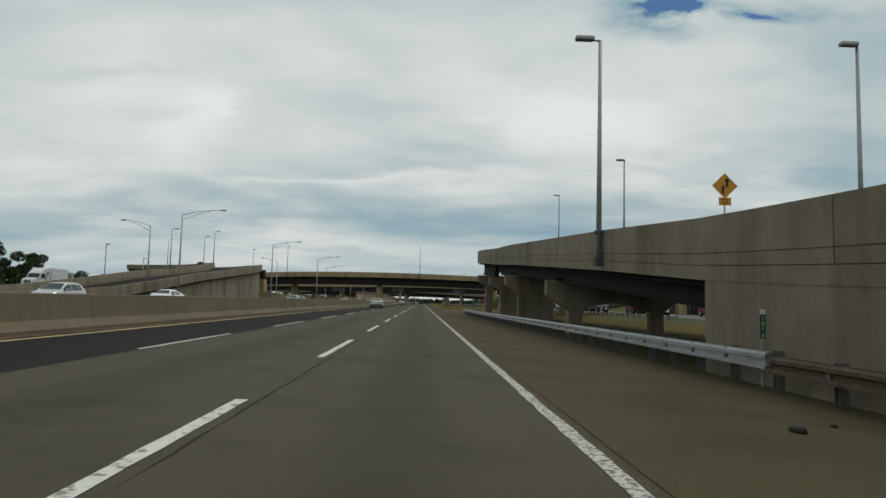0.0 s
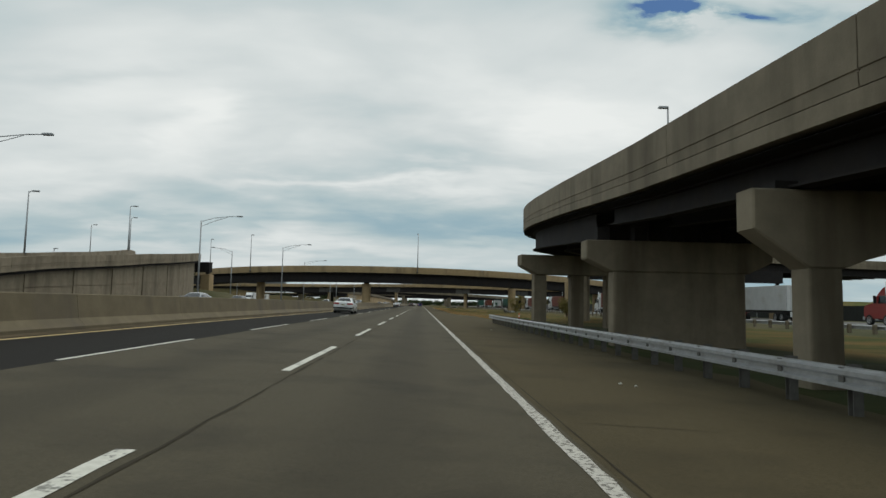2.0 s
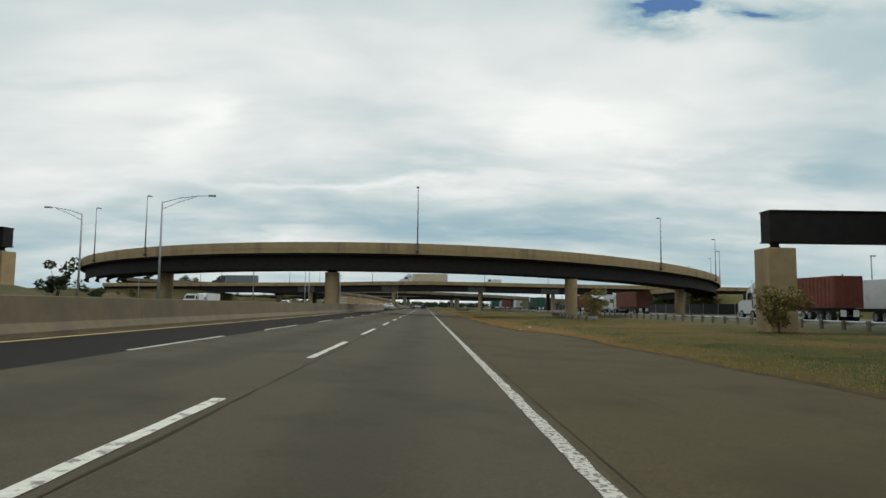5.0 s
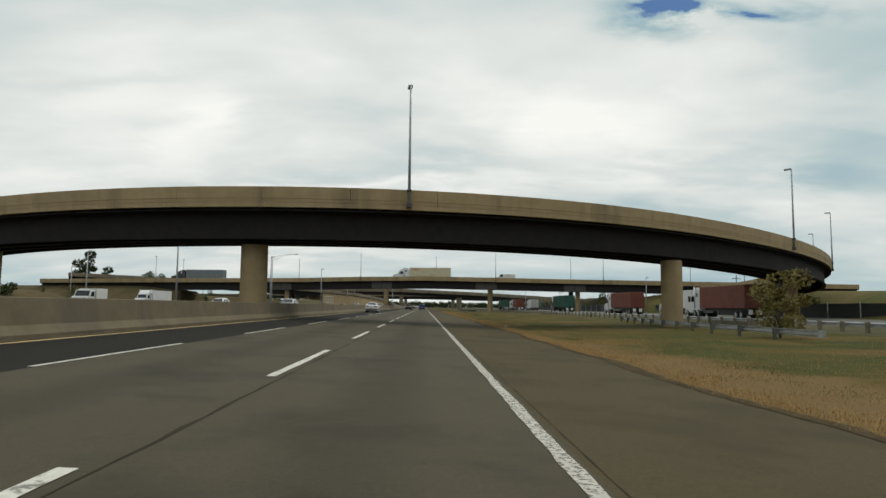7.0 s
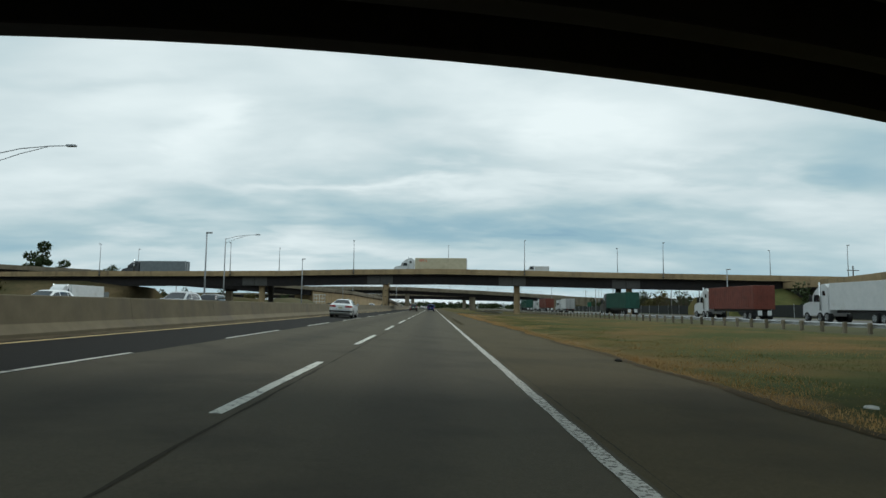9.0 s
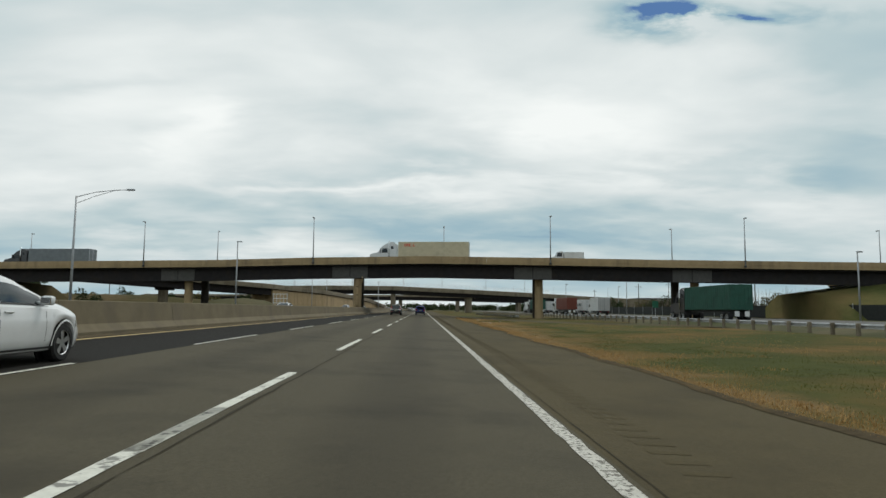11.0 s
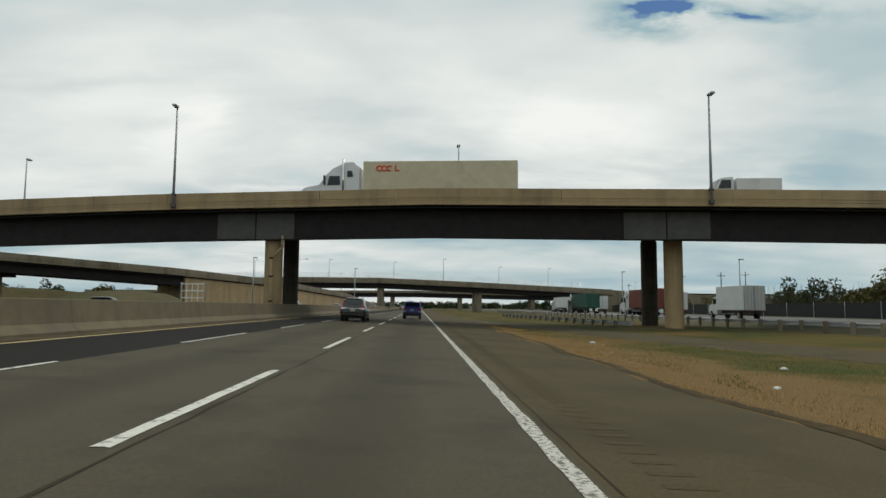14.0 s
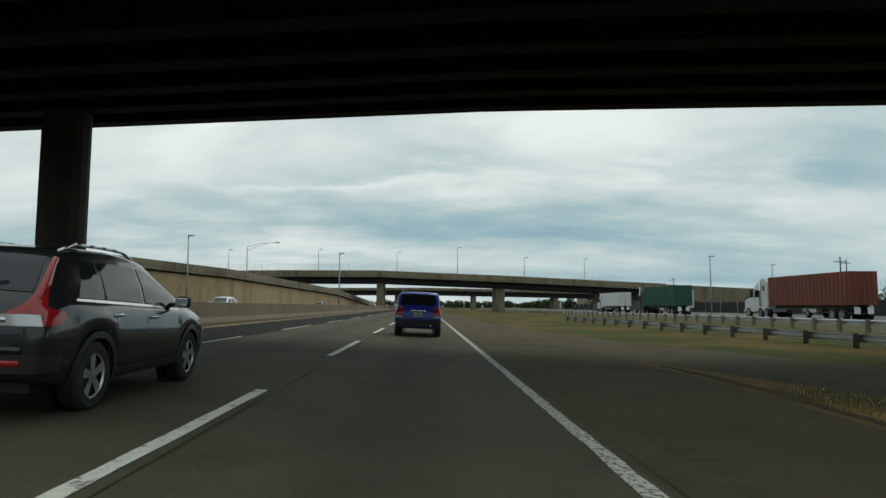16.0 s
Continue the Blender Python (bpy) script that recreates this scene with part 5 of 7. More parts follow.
def car(name, label, colour_mat, shape, m, plate=True, rails=False, group="vehicles", lamps="sedan", chrome_bar=False, dark_trim=False):
    """A car that stands with its rear bumper at the origin and looks along +y."""
    s = SHAPES[shape]
    sh = Shell(s)
    L, H = s["L"], s["H"]
    t = thing(name, (0, 0, 0), label, "car", group)
    ys = {0.0, 0.02, 0.04, 0.07, 0.1, 0.16, 0.23, 0.3, 0.36, 0.42, L - 0.3, L - 0.18, L - 0.1, L - 0.04, L}
    ys |= {round(k * 0.14, 3) for k in range(3, int(L / 0.14))}
    for yw in s["wheels"]:
        ra = s["r"] * 1.14
        ys |= {yw + ra * q for q in (-1.0, -0.985, -0.93, -0.82, -0.66, -0.46, -0.24, 0, 0.24, 0.46, 0.66, 0.82, 0.93, 0.985, 1.0)}
    ys = sorted(y for y in ys if 0 <= y <= L)
    bm = bmesh.new()
    rings = []
    for y in ys:
        lo, up, _ = sh.section(y)
        half = lo + up
        rings.append([(x, y, z) for x, z in half] + [(-x, y, z) for x, z in half[-2:0:-1]])
    loft(bm, rings)
    body = part("body", bm, colour_mat, t, "painted body shell", smooth=True)
    bm = bmesh.new()
    box(bm, -0.62, 0.62, 0.3, L - 0.3, at_y(s["bot"], 2.0) - 0.03, 0.72)
    part("underbody", bm, BLACK, t, "dark underbody")
    side_cols = 7
    for sx in (1, -1):
        for k, (a, b) in enumerate(s["side"]):
            bm = bmesh.new()
            n = 9
            lean_a = 0.10 if k else (0.34 if shape != "suv" else 0.05)
            grid = []
            for i in range(side_cols):
                v = 0.10 + 0.80 * i / (side_cols - 1)
                la = a + (lean_a * v if k == 0 else 0.02 * v)
                grid.append([sh.side(la + (b - la) * j / (n - 1), v) for j in range(n)])
            sheet(bm, grid, 0.006, sx, (1, 0, 0.2))
            part("window", bm, GLASS, t, "dark tinted window", smooth=True)
        # seams of the doors
        for y in [s["side"][-1][1] - 0.02] + [(p[1] + q[0]) / 2 for p, q in zip(s["side"], s["side"][1:])][-2:]:
            bm = bmesh.new()
            zs = np.linspace(at_y(s["bot"], y) + 0.16, at_y(s["belt"], y) + 0.01, 8)
            sheet(bm, [[sh.flank(y - 0.005, z), sh.flank(y + 0.005, z)] for z in zs], 0.003, sx, (1, 0, 0))
            part("door_seam", bm, BLACK, t)
        if dark_trim or shape == "sedan":
            bm = bmesh.new()
            ya, yb = s["side"][0][0] - 0.02, s["side"][-1][1] + 0.06
            sheet(bm, [[sh.side(ya + (yb - ya) * i / 14, v) for v in (0.02, 0.075)] for i in range(15)], 0.009, sx, (1, 0, 0.2))
            part("window_trim", bm, CHROME if dark_trim else BLACK, t, "bright chrome window trim" if dark_trim else "dark window trim")
        # lamps
        bm = bmesh.new()
        if lamps == "sedan":
            rows = []
            for z in (0.80, 0.83, 0.88, 0.92, 0.945):
                x0 = sh.flank(0.0, z).x
                row = [Vector((0.36 + (x0 - 0.37) * q, 0.0, z)) for q in (0, 0.35, 0.7, 1.0)] + [sh.flank(y, z) for y in (0.02, 0.06, 0.12, 0.2, 0.28)]
                rows.append(row)
            sheet(bm, rows, 0.010, sx, (0.6, -1, 0))
        elif lamps == "upright":
            rows = []
            for z in np.linspace(0.80, 1.16, 6):
                y0 = 0.0 if z < 0.95 else float(np.interp(z, [0.95, 1.1], [0.0, 0.06]))
                x0 = sh.flank(y0, z).x
                rows.append([Vector((x0 - 0.13, y0, z)), Vector((x0 - 0.05, y0, z)), Vector((x0, y0, z))] + [sh.flank(y0 + d, z) for d in (0.03, 0.09, 0.15)])
            sheet(bm, rows, 0.012, sx, (0.6, -1, 0))
        else:
            rows = []
            for z, depth, inner in ((0.86, 0.26, 0.22), (0.93, 0.36, 0.20), (0.985, 0.30, 0.14), (1.04, 0.09, 0.07), (1.15, 0.07, 0.05), (1.28, 0.065, 0.045), (1.40, 0.06, 0.04), (1.50, 0.05, 0.03)):
                y0 = 0.0 if z < 0.92 else float(np.interp(z, [q[1] for q in s["top"][:8]], [q[0] for q in s["top"][:8]])) * 0.97
                x0 = sh.flank(y0, min(z, at_y(s["top"], y0) - 0.02)).x
                edge = [sh.flank(y0 + depth * d, z) for d in (0.12, 0.35, 0.65, 1.0)]
                rows.append([Vector((x0 - inner, y0, z)), Vector((x0 - inner * 0.4, y0, z)), Vector((x0, y0 + 0.005, z))] + edge)
            sheet(bm, rows, 0.014, sx, (0.7, -1, 0))
        part("tail_lamp", bm, RED_LENS, t, "red tail lamp", smooth=True)
        if lamps != "sedan":
            bm = bmesh.new()
            z0 = 0.86 if lamps == "tall" else 0.74
            rows = [[Vector((sh.flank(0, z).x - d, 0.0, z)) for d in (0.19, 0.1, 0.02)] + [sh.flank(q, z) for q in (0.02, 0.07)] for z in (z0, z0 + 0.025, z0 + (0.1 if lamps == "tall" else 0.05))]
            sheet(bm, rows, 0.018, sx, (0.4, -1, 0))
            part("reversing_lamp", bm, CLEAR_LENS, t, "clear reversing lamp", smooth=True)
        bm = bmesh.new()
        hz = at_y(s["top"], L - 0.22) - 0.13
        rows = [[sh.flank(y, z) for y in (L - 0.48, L - 0.36, L - 0.24, L - 0.14, L - 0.06)] for z in (hz - 0.06, hz, hz + 0.05)]
        sheet(bm, rows, 0.012, sx, (0.6, 1, 0))
        part("headlamp", bm, CLEAR_LENS, t, "clear headlamp", smooth=True)
        # mirrors, handles, wheels and sills
        my = s["side"][-1][1] - 0.22
        p = sh.side(my, 0.10)
        bm = bmesh.new()
        box(bm, sx * (p.x + 0.06), sx * (p.x + 0.25), my - 0.02, my + 0.12, p.z, p.z + 0.15, 0.045)
        box(bm, sx * (p.x - 0.03), sx * (p.x + 0.1), my + 0.03, my + 0.08, p.z + 0.01, p.z + 0.06)
        mir = part("door_mirror", bm, BLACK if dark_trim else colour_mat, t, "door mirror", smooth=True)
        bm = bmesh.new()
        box(bm, sx * (p.x + 0.075), sx * (p.x + 0.235), my - 0.026, my - 0.018, p.z + 0.02, p.z + 0.13, 0.01)
        part("mirror_glass", bm, CHROME, mir, "mirror glass")
        for (a, b) in s["side"][-2:]:
            hy = a + 0.06
            hzz = at_y(s["belt"], hy) - 0.10
            x = sh.flank(hy, hzz).x
            bm = bmesh.new()
            box(bm, sx * (x - 0.01), sx * (x + 0.03), hy, hy + 0.2, hzz - 0.018, hzz + 0.018, 0.012)
            part("door_handle", bm, CHROME if dark_trim else colour_mat, t, smooth=True)
        for yw in s["wheels"]:
            x = at_y(s["w"], yw)
            wheel(t, sx * (x - 0.012), yw, s["r"])
            # lip round the wheel opening
            bm = bmesh.new()
            ra = s["r"] * 1.14
            wide = 0.055 if shape != "sedan" else 0.02
            rows = []
            for k in range(19):
                a = math.pi * (k / 18 * 1.06 - 0.03)
                rows.append([sh.flank(yw + q * math.cos(a), max(s["r"] + q * math.sin(a), at_y(s["bot"], yw) + 0.02)) for q in (ra - 0.012, ra + wide * 0.5, ra + wide)])
            sheet(bm, rows, 0.010, sx, (1, 0, 0))
            part("wheel_arch", bm, BLACK if shape != "sedan" else colour_mat, t, "dark wheel arch lip" if shape != "sedan" else "", smooth=True)
            bm = bmesh.new()
            tube(bm, (sx * 0.60, yw, s["r"] * 1.02), (sx * 0.63, yw, s["r"] * 1.02), ra * 1.05, ra * 1.05, 24)
            part("wheel_well", bm, BLACK, t, "dark wheel well")
        bm = bmesh.new()
        ya, yb = s["wheels"][0] + s["r"] * 1.2, s["wheels"][1] - s["r"] * 1.2
        zb = at_y(s["bot"], 2.0)
        sheet(bm, [[sh.flank(ya + (yb - ya) * i / 8, z) for z in (zb + 0.015, zb + 0.06, zb + (0.13 if shape != "sedan" else 0.08))] for i in range(9)], 0.008, sx, (1, 0, 0))
        part("sill", bm, BLACK, t, "dark sill", smooth=True)
    # front and rear glass
    for nm, (a, b), back in (("rear_window", s["rear"], (0, -1, 0.4)), ("windscreen", s["front"], (0, 1, 0.6))):
        bm = bmesh.new()
        rows = []
        for i in range(8):
            y = a + (b - a) * i / 7
            rows.append([Vector((abs(sh.over(y, abs(u)).x) * (1 if u > 0 else -1), y, sh.over(y, abs(u)).z)) for u in (-0.90, -0.6, -0.3, 0.0, 0.3, 0.6, 0.90)])
        sheet(bm, rows, 0.008, 1, back)
        part(nm, bm, GLASS, t, "dark tinted glass", smooth=True)
    # rear bumper with its dark lower half
    bm = bmesh.new()
    zb = at_y(s["bot"], 0.0)
    hi = zb + {"sedan": 0.13, "suv": 0.24, "crossover": 0.17}[shape]
    rows = []
    for z in (zb + 0.005, (zb + hi) / 2, hi):
        r = [sh.flank(y, z) for y in (0.0, 0.02, 0.06, 0.14, 0.3)]
        x0 = r[0].x
        rows.append([Vector((-p.x, p.y, p.z)) for p in r[::-1]] + [Vector((x0 * q, 0.0, z)) for q in (-0.6, -0.2, 0.2, 0.6)] + r)
    sheet(bm, rows, 0.012, 1, (0, -1, 0))
    part("rear_bumper", bm, BLACK, t, "dark lower bumper", smooth=True)
    bm = bmesh.new()
    box(bm, -0.70, 0.70, -0.035, 0.02, hi + 0.0, hi + 0.07, 0.025)
    part("bumper_step", bm, colour_mat, t, "painted bumper step", smooth=True)
    for x in (-0.5, 0.5) if shape == "sedan" else (0.5,):
        bm = bmesh.new()
        tube(bm, (x, -0.03, zb + 0.03), (x, 0.25, zb + 0.03), 0.038, 0.038, 10)
        part("tailpipe", bm, CHROME, t)
    # seam of the boot lid or tailgate
    bm = bmesh.new()
    box(bm, -0.60, 0.60, -0.004, 0.004, hi + 0.075, hi + 0.085)
    part("tailgate_seam", bm, BLACK, t)
    if plate:
        pz = {"sedan": 0.78, "suv": 0.86, "crossover": 0.80}[shape]
        bm = bmesh.new()
        box(bm, -0.155, 0.155, -0.02, 0.002, pz - 0.077, pz + 0.077, 0.008)
        pl = part("number_plate", bm, PLATE, t, "pale number plate")
        bm = bmesh.new()
        for k in range(6):
            box(bm, -0.12 + k * 0.042, -0.095 + k * 0.042, -0.024, -0.019, pz - 0.03, pz + 0.03)
        part("plate_bar", bm, SIGN_BLACK, pl)
    if chrome_bar or dark_trim:
        half, z0 = (0.30, 0.975) if chrome_bar else (0.55, 0.885)
        bm = bmesh.new()
        box(bm, -half, half, -0.03, 0.03, z0, z0 + 0.05, 0.018)
        part("trim_bar", bm, CHROME, t, "bright chrome trim bar", smooth=True)
    if dark_trim:
        for sx in (1, -1):
            bm = bmesh.new()
            box(bm, sx * 0.50, sx * 0.70, -0.03, 0.05, 0.50, 0.56, 0.02)
            part("reflector", bm, RED_LENS, t, "red bumper reflector")
    if rails:
        for sx in (1, -1):
            bm = bmesh.new()
            ya, yb = s["rear"][1] + 0.15, s["front"][0] - 0.25
            pts = [Vector((sx * (sh.over(ya + (yb - ya) * i / 6, 0.9).x), ya + (yb - ya) * i / 6, sh.over(ya + (yb - ya) * i / 6, 0.9).z + (0.05 if 0 < i < 6 else 0.0))) for i in range(7)]
            for a, b in zip(pts, pts[1:]):
                tube(bm, a, b, 0.018, 0.018, 8)
            part("roof_rail", bm, CHROME if dark_trim else BLACK, t, smooth=True)
    bm = bmesh.new()
    a, b = s["rear"]
    p0, p1 = sh.over(a - 0.01, 0.0), sh.over(a + (b - a) * 0.18, 0.55)
    tube(bm, p0 + Vector((0, -0.02, 0.01)), p1 + Vector((0, -0.02, 0.012)), 0.012, 0.009, 6)
    part("wiper", bm, BLACK, t)
    t.matrix_basis = m
    return t


def on_road(x, y, turn=0.0):
    s = cross_slope(y) if -9 < x < 7 else 0.0
    return pose(x, y, road_z(x, y), 0, math.degrees(math.atan(s)), 0) @ pose(0, 0, 0, 0, 0, turn)


WHITE_CAR = paint("white_car_paint", (0.72, 0.73, 0.73), 0.22, 0.0, 0.5)
BLUE_CAR = paint("deep_blue_car_paint", (0.024, 0.040, 0.29), 0.3, 0.1, 0.25)
DARK_CAR = paint("dark_grey_metallic_paint", (0.020, 0.0215, 0.022), 0.24, 0.3, 0.6)
GREY_CAR = paint("grey_car_paint", (0.26, 0.27, 0.28), 0.25, 0.3, 0.5)
SILVER_CAR = paint("silver_car_paint", (0.45, 0.46, 0.46), 0.25, 0.4, 0.5)
BLACK_CAR = paint("black_car_paint", (0.02, 0.02, 0.022), 0.2, 0.1, 0.6)

car("sedan", "white four-door sedan driving in the dark inner lane", WHITE_CAR, "sedan", on_road(-6.6, 76.8))
car("sport_utility_vehicle", "deep blue boxy sport utility vehicle with chrome trim", BLUE_CAR, "suv", on_road(-0.05, 270.6), rails=True, lamps="upright", chrome_bar=True)
car("crossover", "dark grey crossover with chrome window trim and tall lamps", DARK_CAR, "crossover", on_road(-3.97, 255.2), rails=True, lamps="tall", dark_trim=True)
car("sedan", "white sedan far ahead in the inner lane", WHITE_CAR, "sedan", on_road(-6.7, 178.0))
for x, y, turn, cm, sh, lb in (
    (-25.0, 38.0, 180, SILVER_CAR, "crossover", "silver crossover on the opposite carriageway"),
    (-22.5, 48.0, 180, WHITE_CAR, "sedan", "white sedan on the opposite carriageway"),
    (-18.0, 75.0, 180, GREY_CAR, "sedan", "grey sedan on the opposite carriageway"),
    (-22.0, 96.0, 180, DARK_CAR, "sedan", "dark sedan on the opposite carriageway"),
    (-26.0, 176.0, 180, WHITE_CAR, "crossover", "white crossover on the opposite carriageway"),
    (-21.0, 190.0, 180, BLACK_CAR, "suv", "black utility vehicle on the opposite carriageway"),
    (-17.0, 176.0, 180, SILVER_CAR, "crossover", "silver crossover on the opposite carriageway"),
    (-18.5, 300.0, 180, WHITE_CAR, "crossover", "white crossover on the opposite carriageway"),
    (-24.0, 262.0, 180, BLACK_CAR, "sedan", "black sedan on the opposite carriageway"),
    (-16.0, 235.0, 180, SILVER_CAR, "sedan", "silver sedan on the opposite carriageway"),
    (-20.0, 350.0, 180, GREY_CAR, "crossover", "grey crossover on the opposite carriageway"),
    (-5.0, 395.0, 0, WHITE_CAR, "crossover", "white crossover far ahead on the highway"),
    (-1.5, 430.0, 0, GREY_CAR, "sedan", "grey sedan far ahead on the highway"),
    (-5.0, 470.0, 0, BLACK_CAR, "suv", "black utility vehicle far ahead on the highway"),
    ):
    car("car", lb, cm, sh, on_road(x, y, turn), lamps="upright" if sh != "sedan" else "sedan")


# ---- trucks ----
CONT_RED = material("rust_red_container", (0.15, 0.035, 0.02), (0.20, 0.05, 0.03), 1.5, 0.6, stain=(0.10, 0.03, 0.02), stain_scale=0.8, stain_at=0.6)
CONT_GREEN = material("dark_green_container", (0.012, 0.07, 0.048), (0.02, 0.10, 0.07), 1.5, 0.6, stain=(0.01, 0.05, 0.035), stain_scale=0.8, stain_at=0.6)
CONT_BEIGE = material("beige_container", (0.50, 0.44, 0.30), (0.60, 0.53, 0.37), 1.2, 0.6, stain=(0.36, 0.31, 0.22), stain_scale=0.7, stain_at=0.63)
CONT_WHITE = material("white_trailer", (0.58, 0.59, 0.58), (0.70, 0.70, 0.69), 1.2, 0.5, stain=(0.45, 0.44, 0.40), stain_scale=0.6, stain_at=0.65)
CONT_GREY = material("grey_trailer", (0.14, 0.16, 0.17), (0.2, 0.22, 0.23), 1.2, 0.5)
TRUCK_WHITE = paint("white_truck_paint", (0.66, 0.67, 0.67), 0.3, 0, 0.4)
TRUCK_RED = paint("red_truck_paint", (0.3, 0.03, 0.025), 0.3, 0, 0.4)
TRUCK_BLACK = paint("black_truck_paint", (0.025, 0.025, 0.028), 0.3, 0, 0.4)
LOGO_RED = paint("red_lettering", (0.7, 0.05, 0.02), 0.5)


def dual_wheel(parent, y, r=0.5):
    for sx in (1, -1):
        wheel(parent, sx * 1.22, y, r, 0.5, 6)


def container(parent, length, w, z0, z1, y0, mats, ribs=True):
    bm = bmesh.new()
    box(bm, -w / 2, w / 2, y0, y0 + length, z0, z1, 0.03)
    b = part("box", bm, mats, parent, "large cargo box")
    if ribs:
        n = int(length / 0.55)
        for sx in (1, -1):
            bm = bmesh.new()
            for k in range(n):
                y = y0 + 0.3 + k * (length - 0.6) / (n - 1)
                box(bm, sx * w / 2, sx * (w / 2 + 0.035), y - 0.13, y + 0.13, z0 + 0.15, z1 - 0.12)
            part("side_rib", bm, mats, b, "pressed side ribs")
    bm = bmesh.new()
    for x in (-w / 2 + 0.06, -0.05, 0.05, w / 2 - 0.06):
        box(bm, x - 0.04, x + 0.04, y0 - 0.03, y0 + 0.01, z0 + 0.05, z1 - 0.05)
    for x in (-0.75, -0.35, 0.35, 0.75):
        tube(bm, (x, y0 - 0.05, z0 + 0.1), (x, y0 - 0.05, z1 - 0.1), 0.022, 0.022, 6)
    part("door_gear", bm, mats if ribs else GALV, b, "door frame and lock rods")
    return b


def semi(name, label, m, box_mat, cab_mat, length=12.2, ribs=True, group="trucks", cab=True, box_top=4.0, box_bottom=1.25):
    """A tractor with a trailer; the rear of the trailer is at the origin."""
    t = thing(name, (0, 0, 0), label, "truck", group)
    container(t, length, 2.45, box_bottom, box_top, 0.0, box_mat, ribs)
    bm = bmesh.new()
    for sx in (1, -1):
        box(bm, sx * 0.45, sx * 0.6, 0.1, length - 0.2, box_bottom - 0.3, box_bottom - 0.002)
    box(bm, -1.15, 1.15, 0.02, 0.15, 0.55, 0.68)
    part("chassis", bm, BLACK, t)
    bm = bmesh.new()
    for sx in (1, -1):
        box(bm, sx * 0.55 - 0.25, sx * 0.55 + 0.25, -0.02, 0.0, 0.55, 1.1)
    part("mud_flap", bm, SIGN_WHITE, t, "white mud flaps")
    for y in (1.0, 2.25):
        dual_wheel(t, y)
    if cab:
        y = length + 0.3
        bm = bmesh.new()
        prism_pts = [(y, 0.6), (y + 4.6, 0.6), (y + 4.75, 0.9), (y + 4.7, 1.75), (y + 4.4, 1.95), (y + 3.2, 2.1), (y + 2.75, 2.95), (y + 2.2, 3.45), (y + 1.2, 3.95), (y + 0.5, 4.0), (y + 0.35, 3.7), (y, 3.6)]
        vs = []
        a = [bm.verts.new((-1.15, p, z)) for p, z in prism_pts]
        b = [bm.verts.new((1.15, p, z)) for p, z in prism_pts]
        k = len(prism_pts)
        for i in range(k):
            bm.faces.new((a[i], a[(i + 1) % k], b[(i + 1) % k], b[i]))
        bm.faces.new(a[::-1])
        bm.faces.new(b)
        bmesh.ops.bevel(bm, geom=list(bm.edges), offset=0.07, segments=2, affect="EDGES")
        part("cab", bm, cab_mat, t, "painted truck cab with sleeper")
        for sx in (1, -1):
            for c in ([(y + 1.55, 2.1), (y + 2.6, 2.1), (y + 2.45, 2.85), (y + 1.6, 2.85)], [(y + 0.5, 2.75), (y + 1.0, 2.75), (y + 1.0, 3.25), (y + 0.6, 3.25)]):
                pts = [(sx * 1.153, p, z) for p, z in c]
                pane(t, pts if sx > 0 else pts[::-1], GLASS)
            bm = bmesh.new()
            tube(bm, (sx * 1.25, y + 1.3, 1.2), (sx * 1.25, y + 1.3, 4.15), 0.08, 0.08, 10)
            part("exhaust_pipe", bm, CHROME, t, smooth=True)
            bm = bmesh.new()
            box(bm, sx * 1.2, sx * 1.5, y + 2.75, y + 2.85, 2.1, 2.85, 0.03)
            part("mirror", bm, BLACK, t)
        pane(t, [(1.0, y + 3.17, 2.15), (-1.0, y + 3.17, 2.15), (-0.95, y + 2.78, 2.93), (0.95, y + 2.78, 2.93)], GLASS, "windscreen", thick=0.02)
        bm = bmesh.new()
        box(bm, -0.55, 0.55, y + 4.72, y + 4.78, 0.95, 1.7, 0.02)
        part("grille", bm, CHROME, t)
        bm = bmesh.new()
        box(bm, -1.2, 1.2, y + 4.5, y + 4.85, 0.45, 0.8, 0.05)
        part("bumper", bm, CHROME, t)
        for yy in (y + 0.3, y + 1.5):
            dual_wheel(t, yy)
        for sx in (1, -1):
            wheel(t, sx * 1.2, y + 3.9, 0.5, 0.3, 6)
    t.matrix_basis = m
    return t


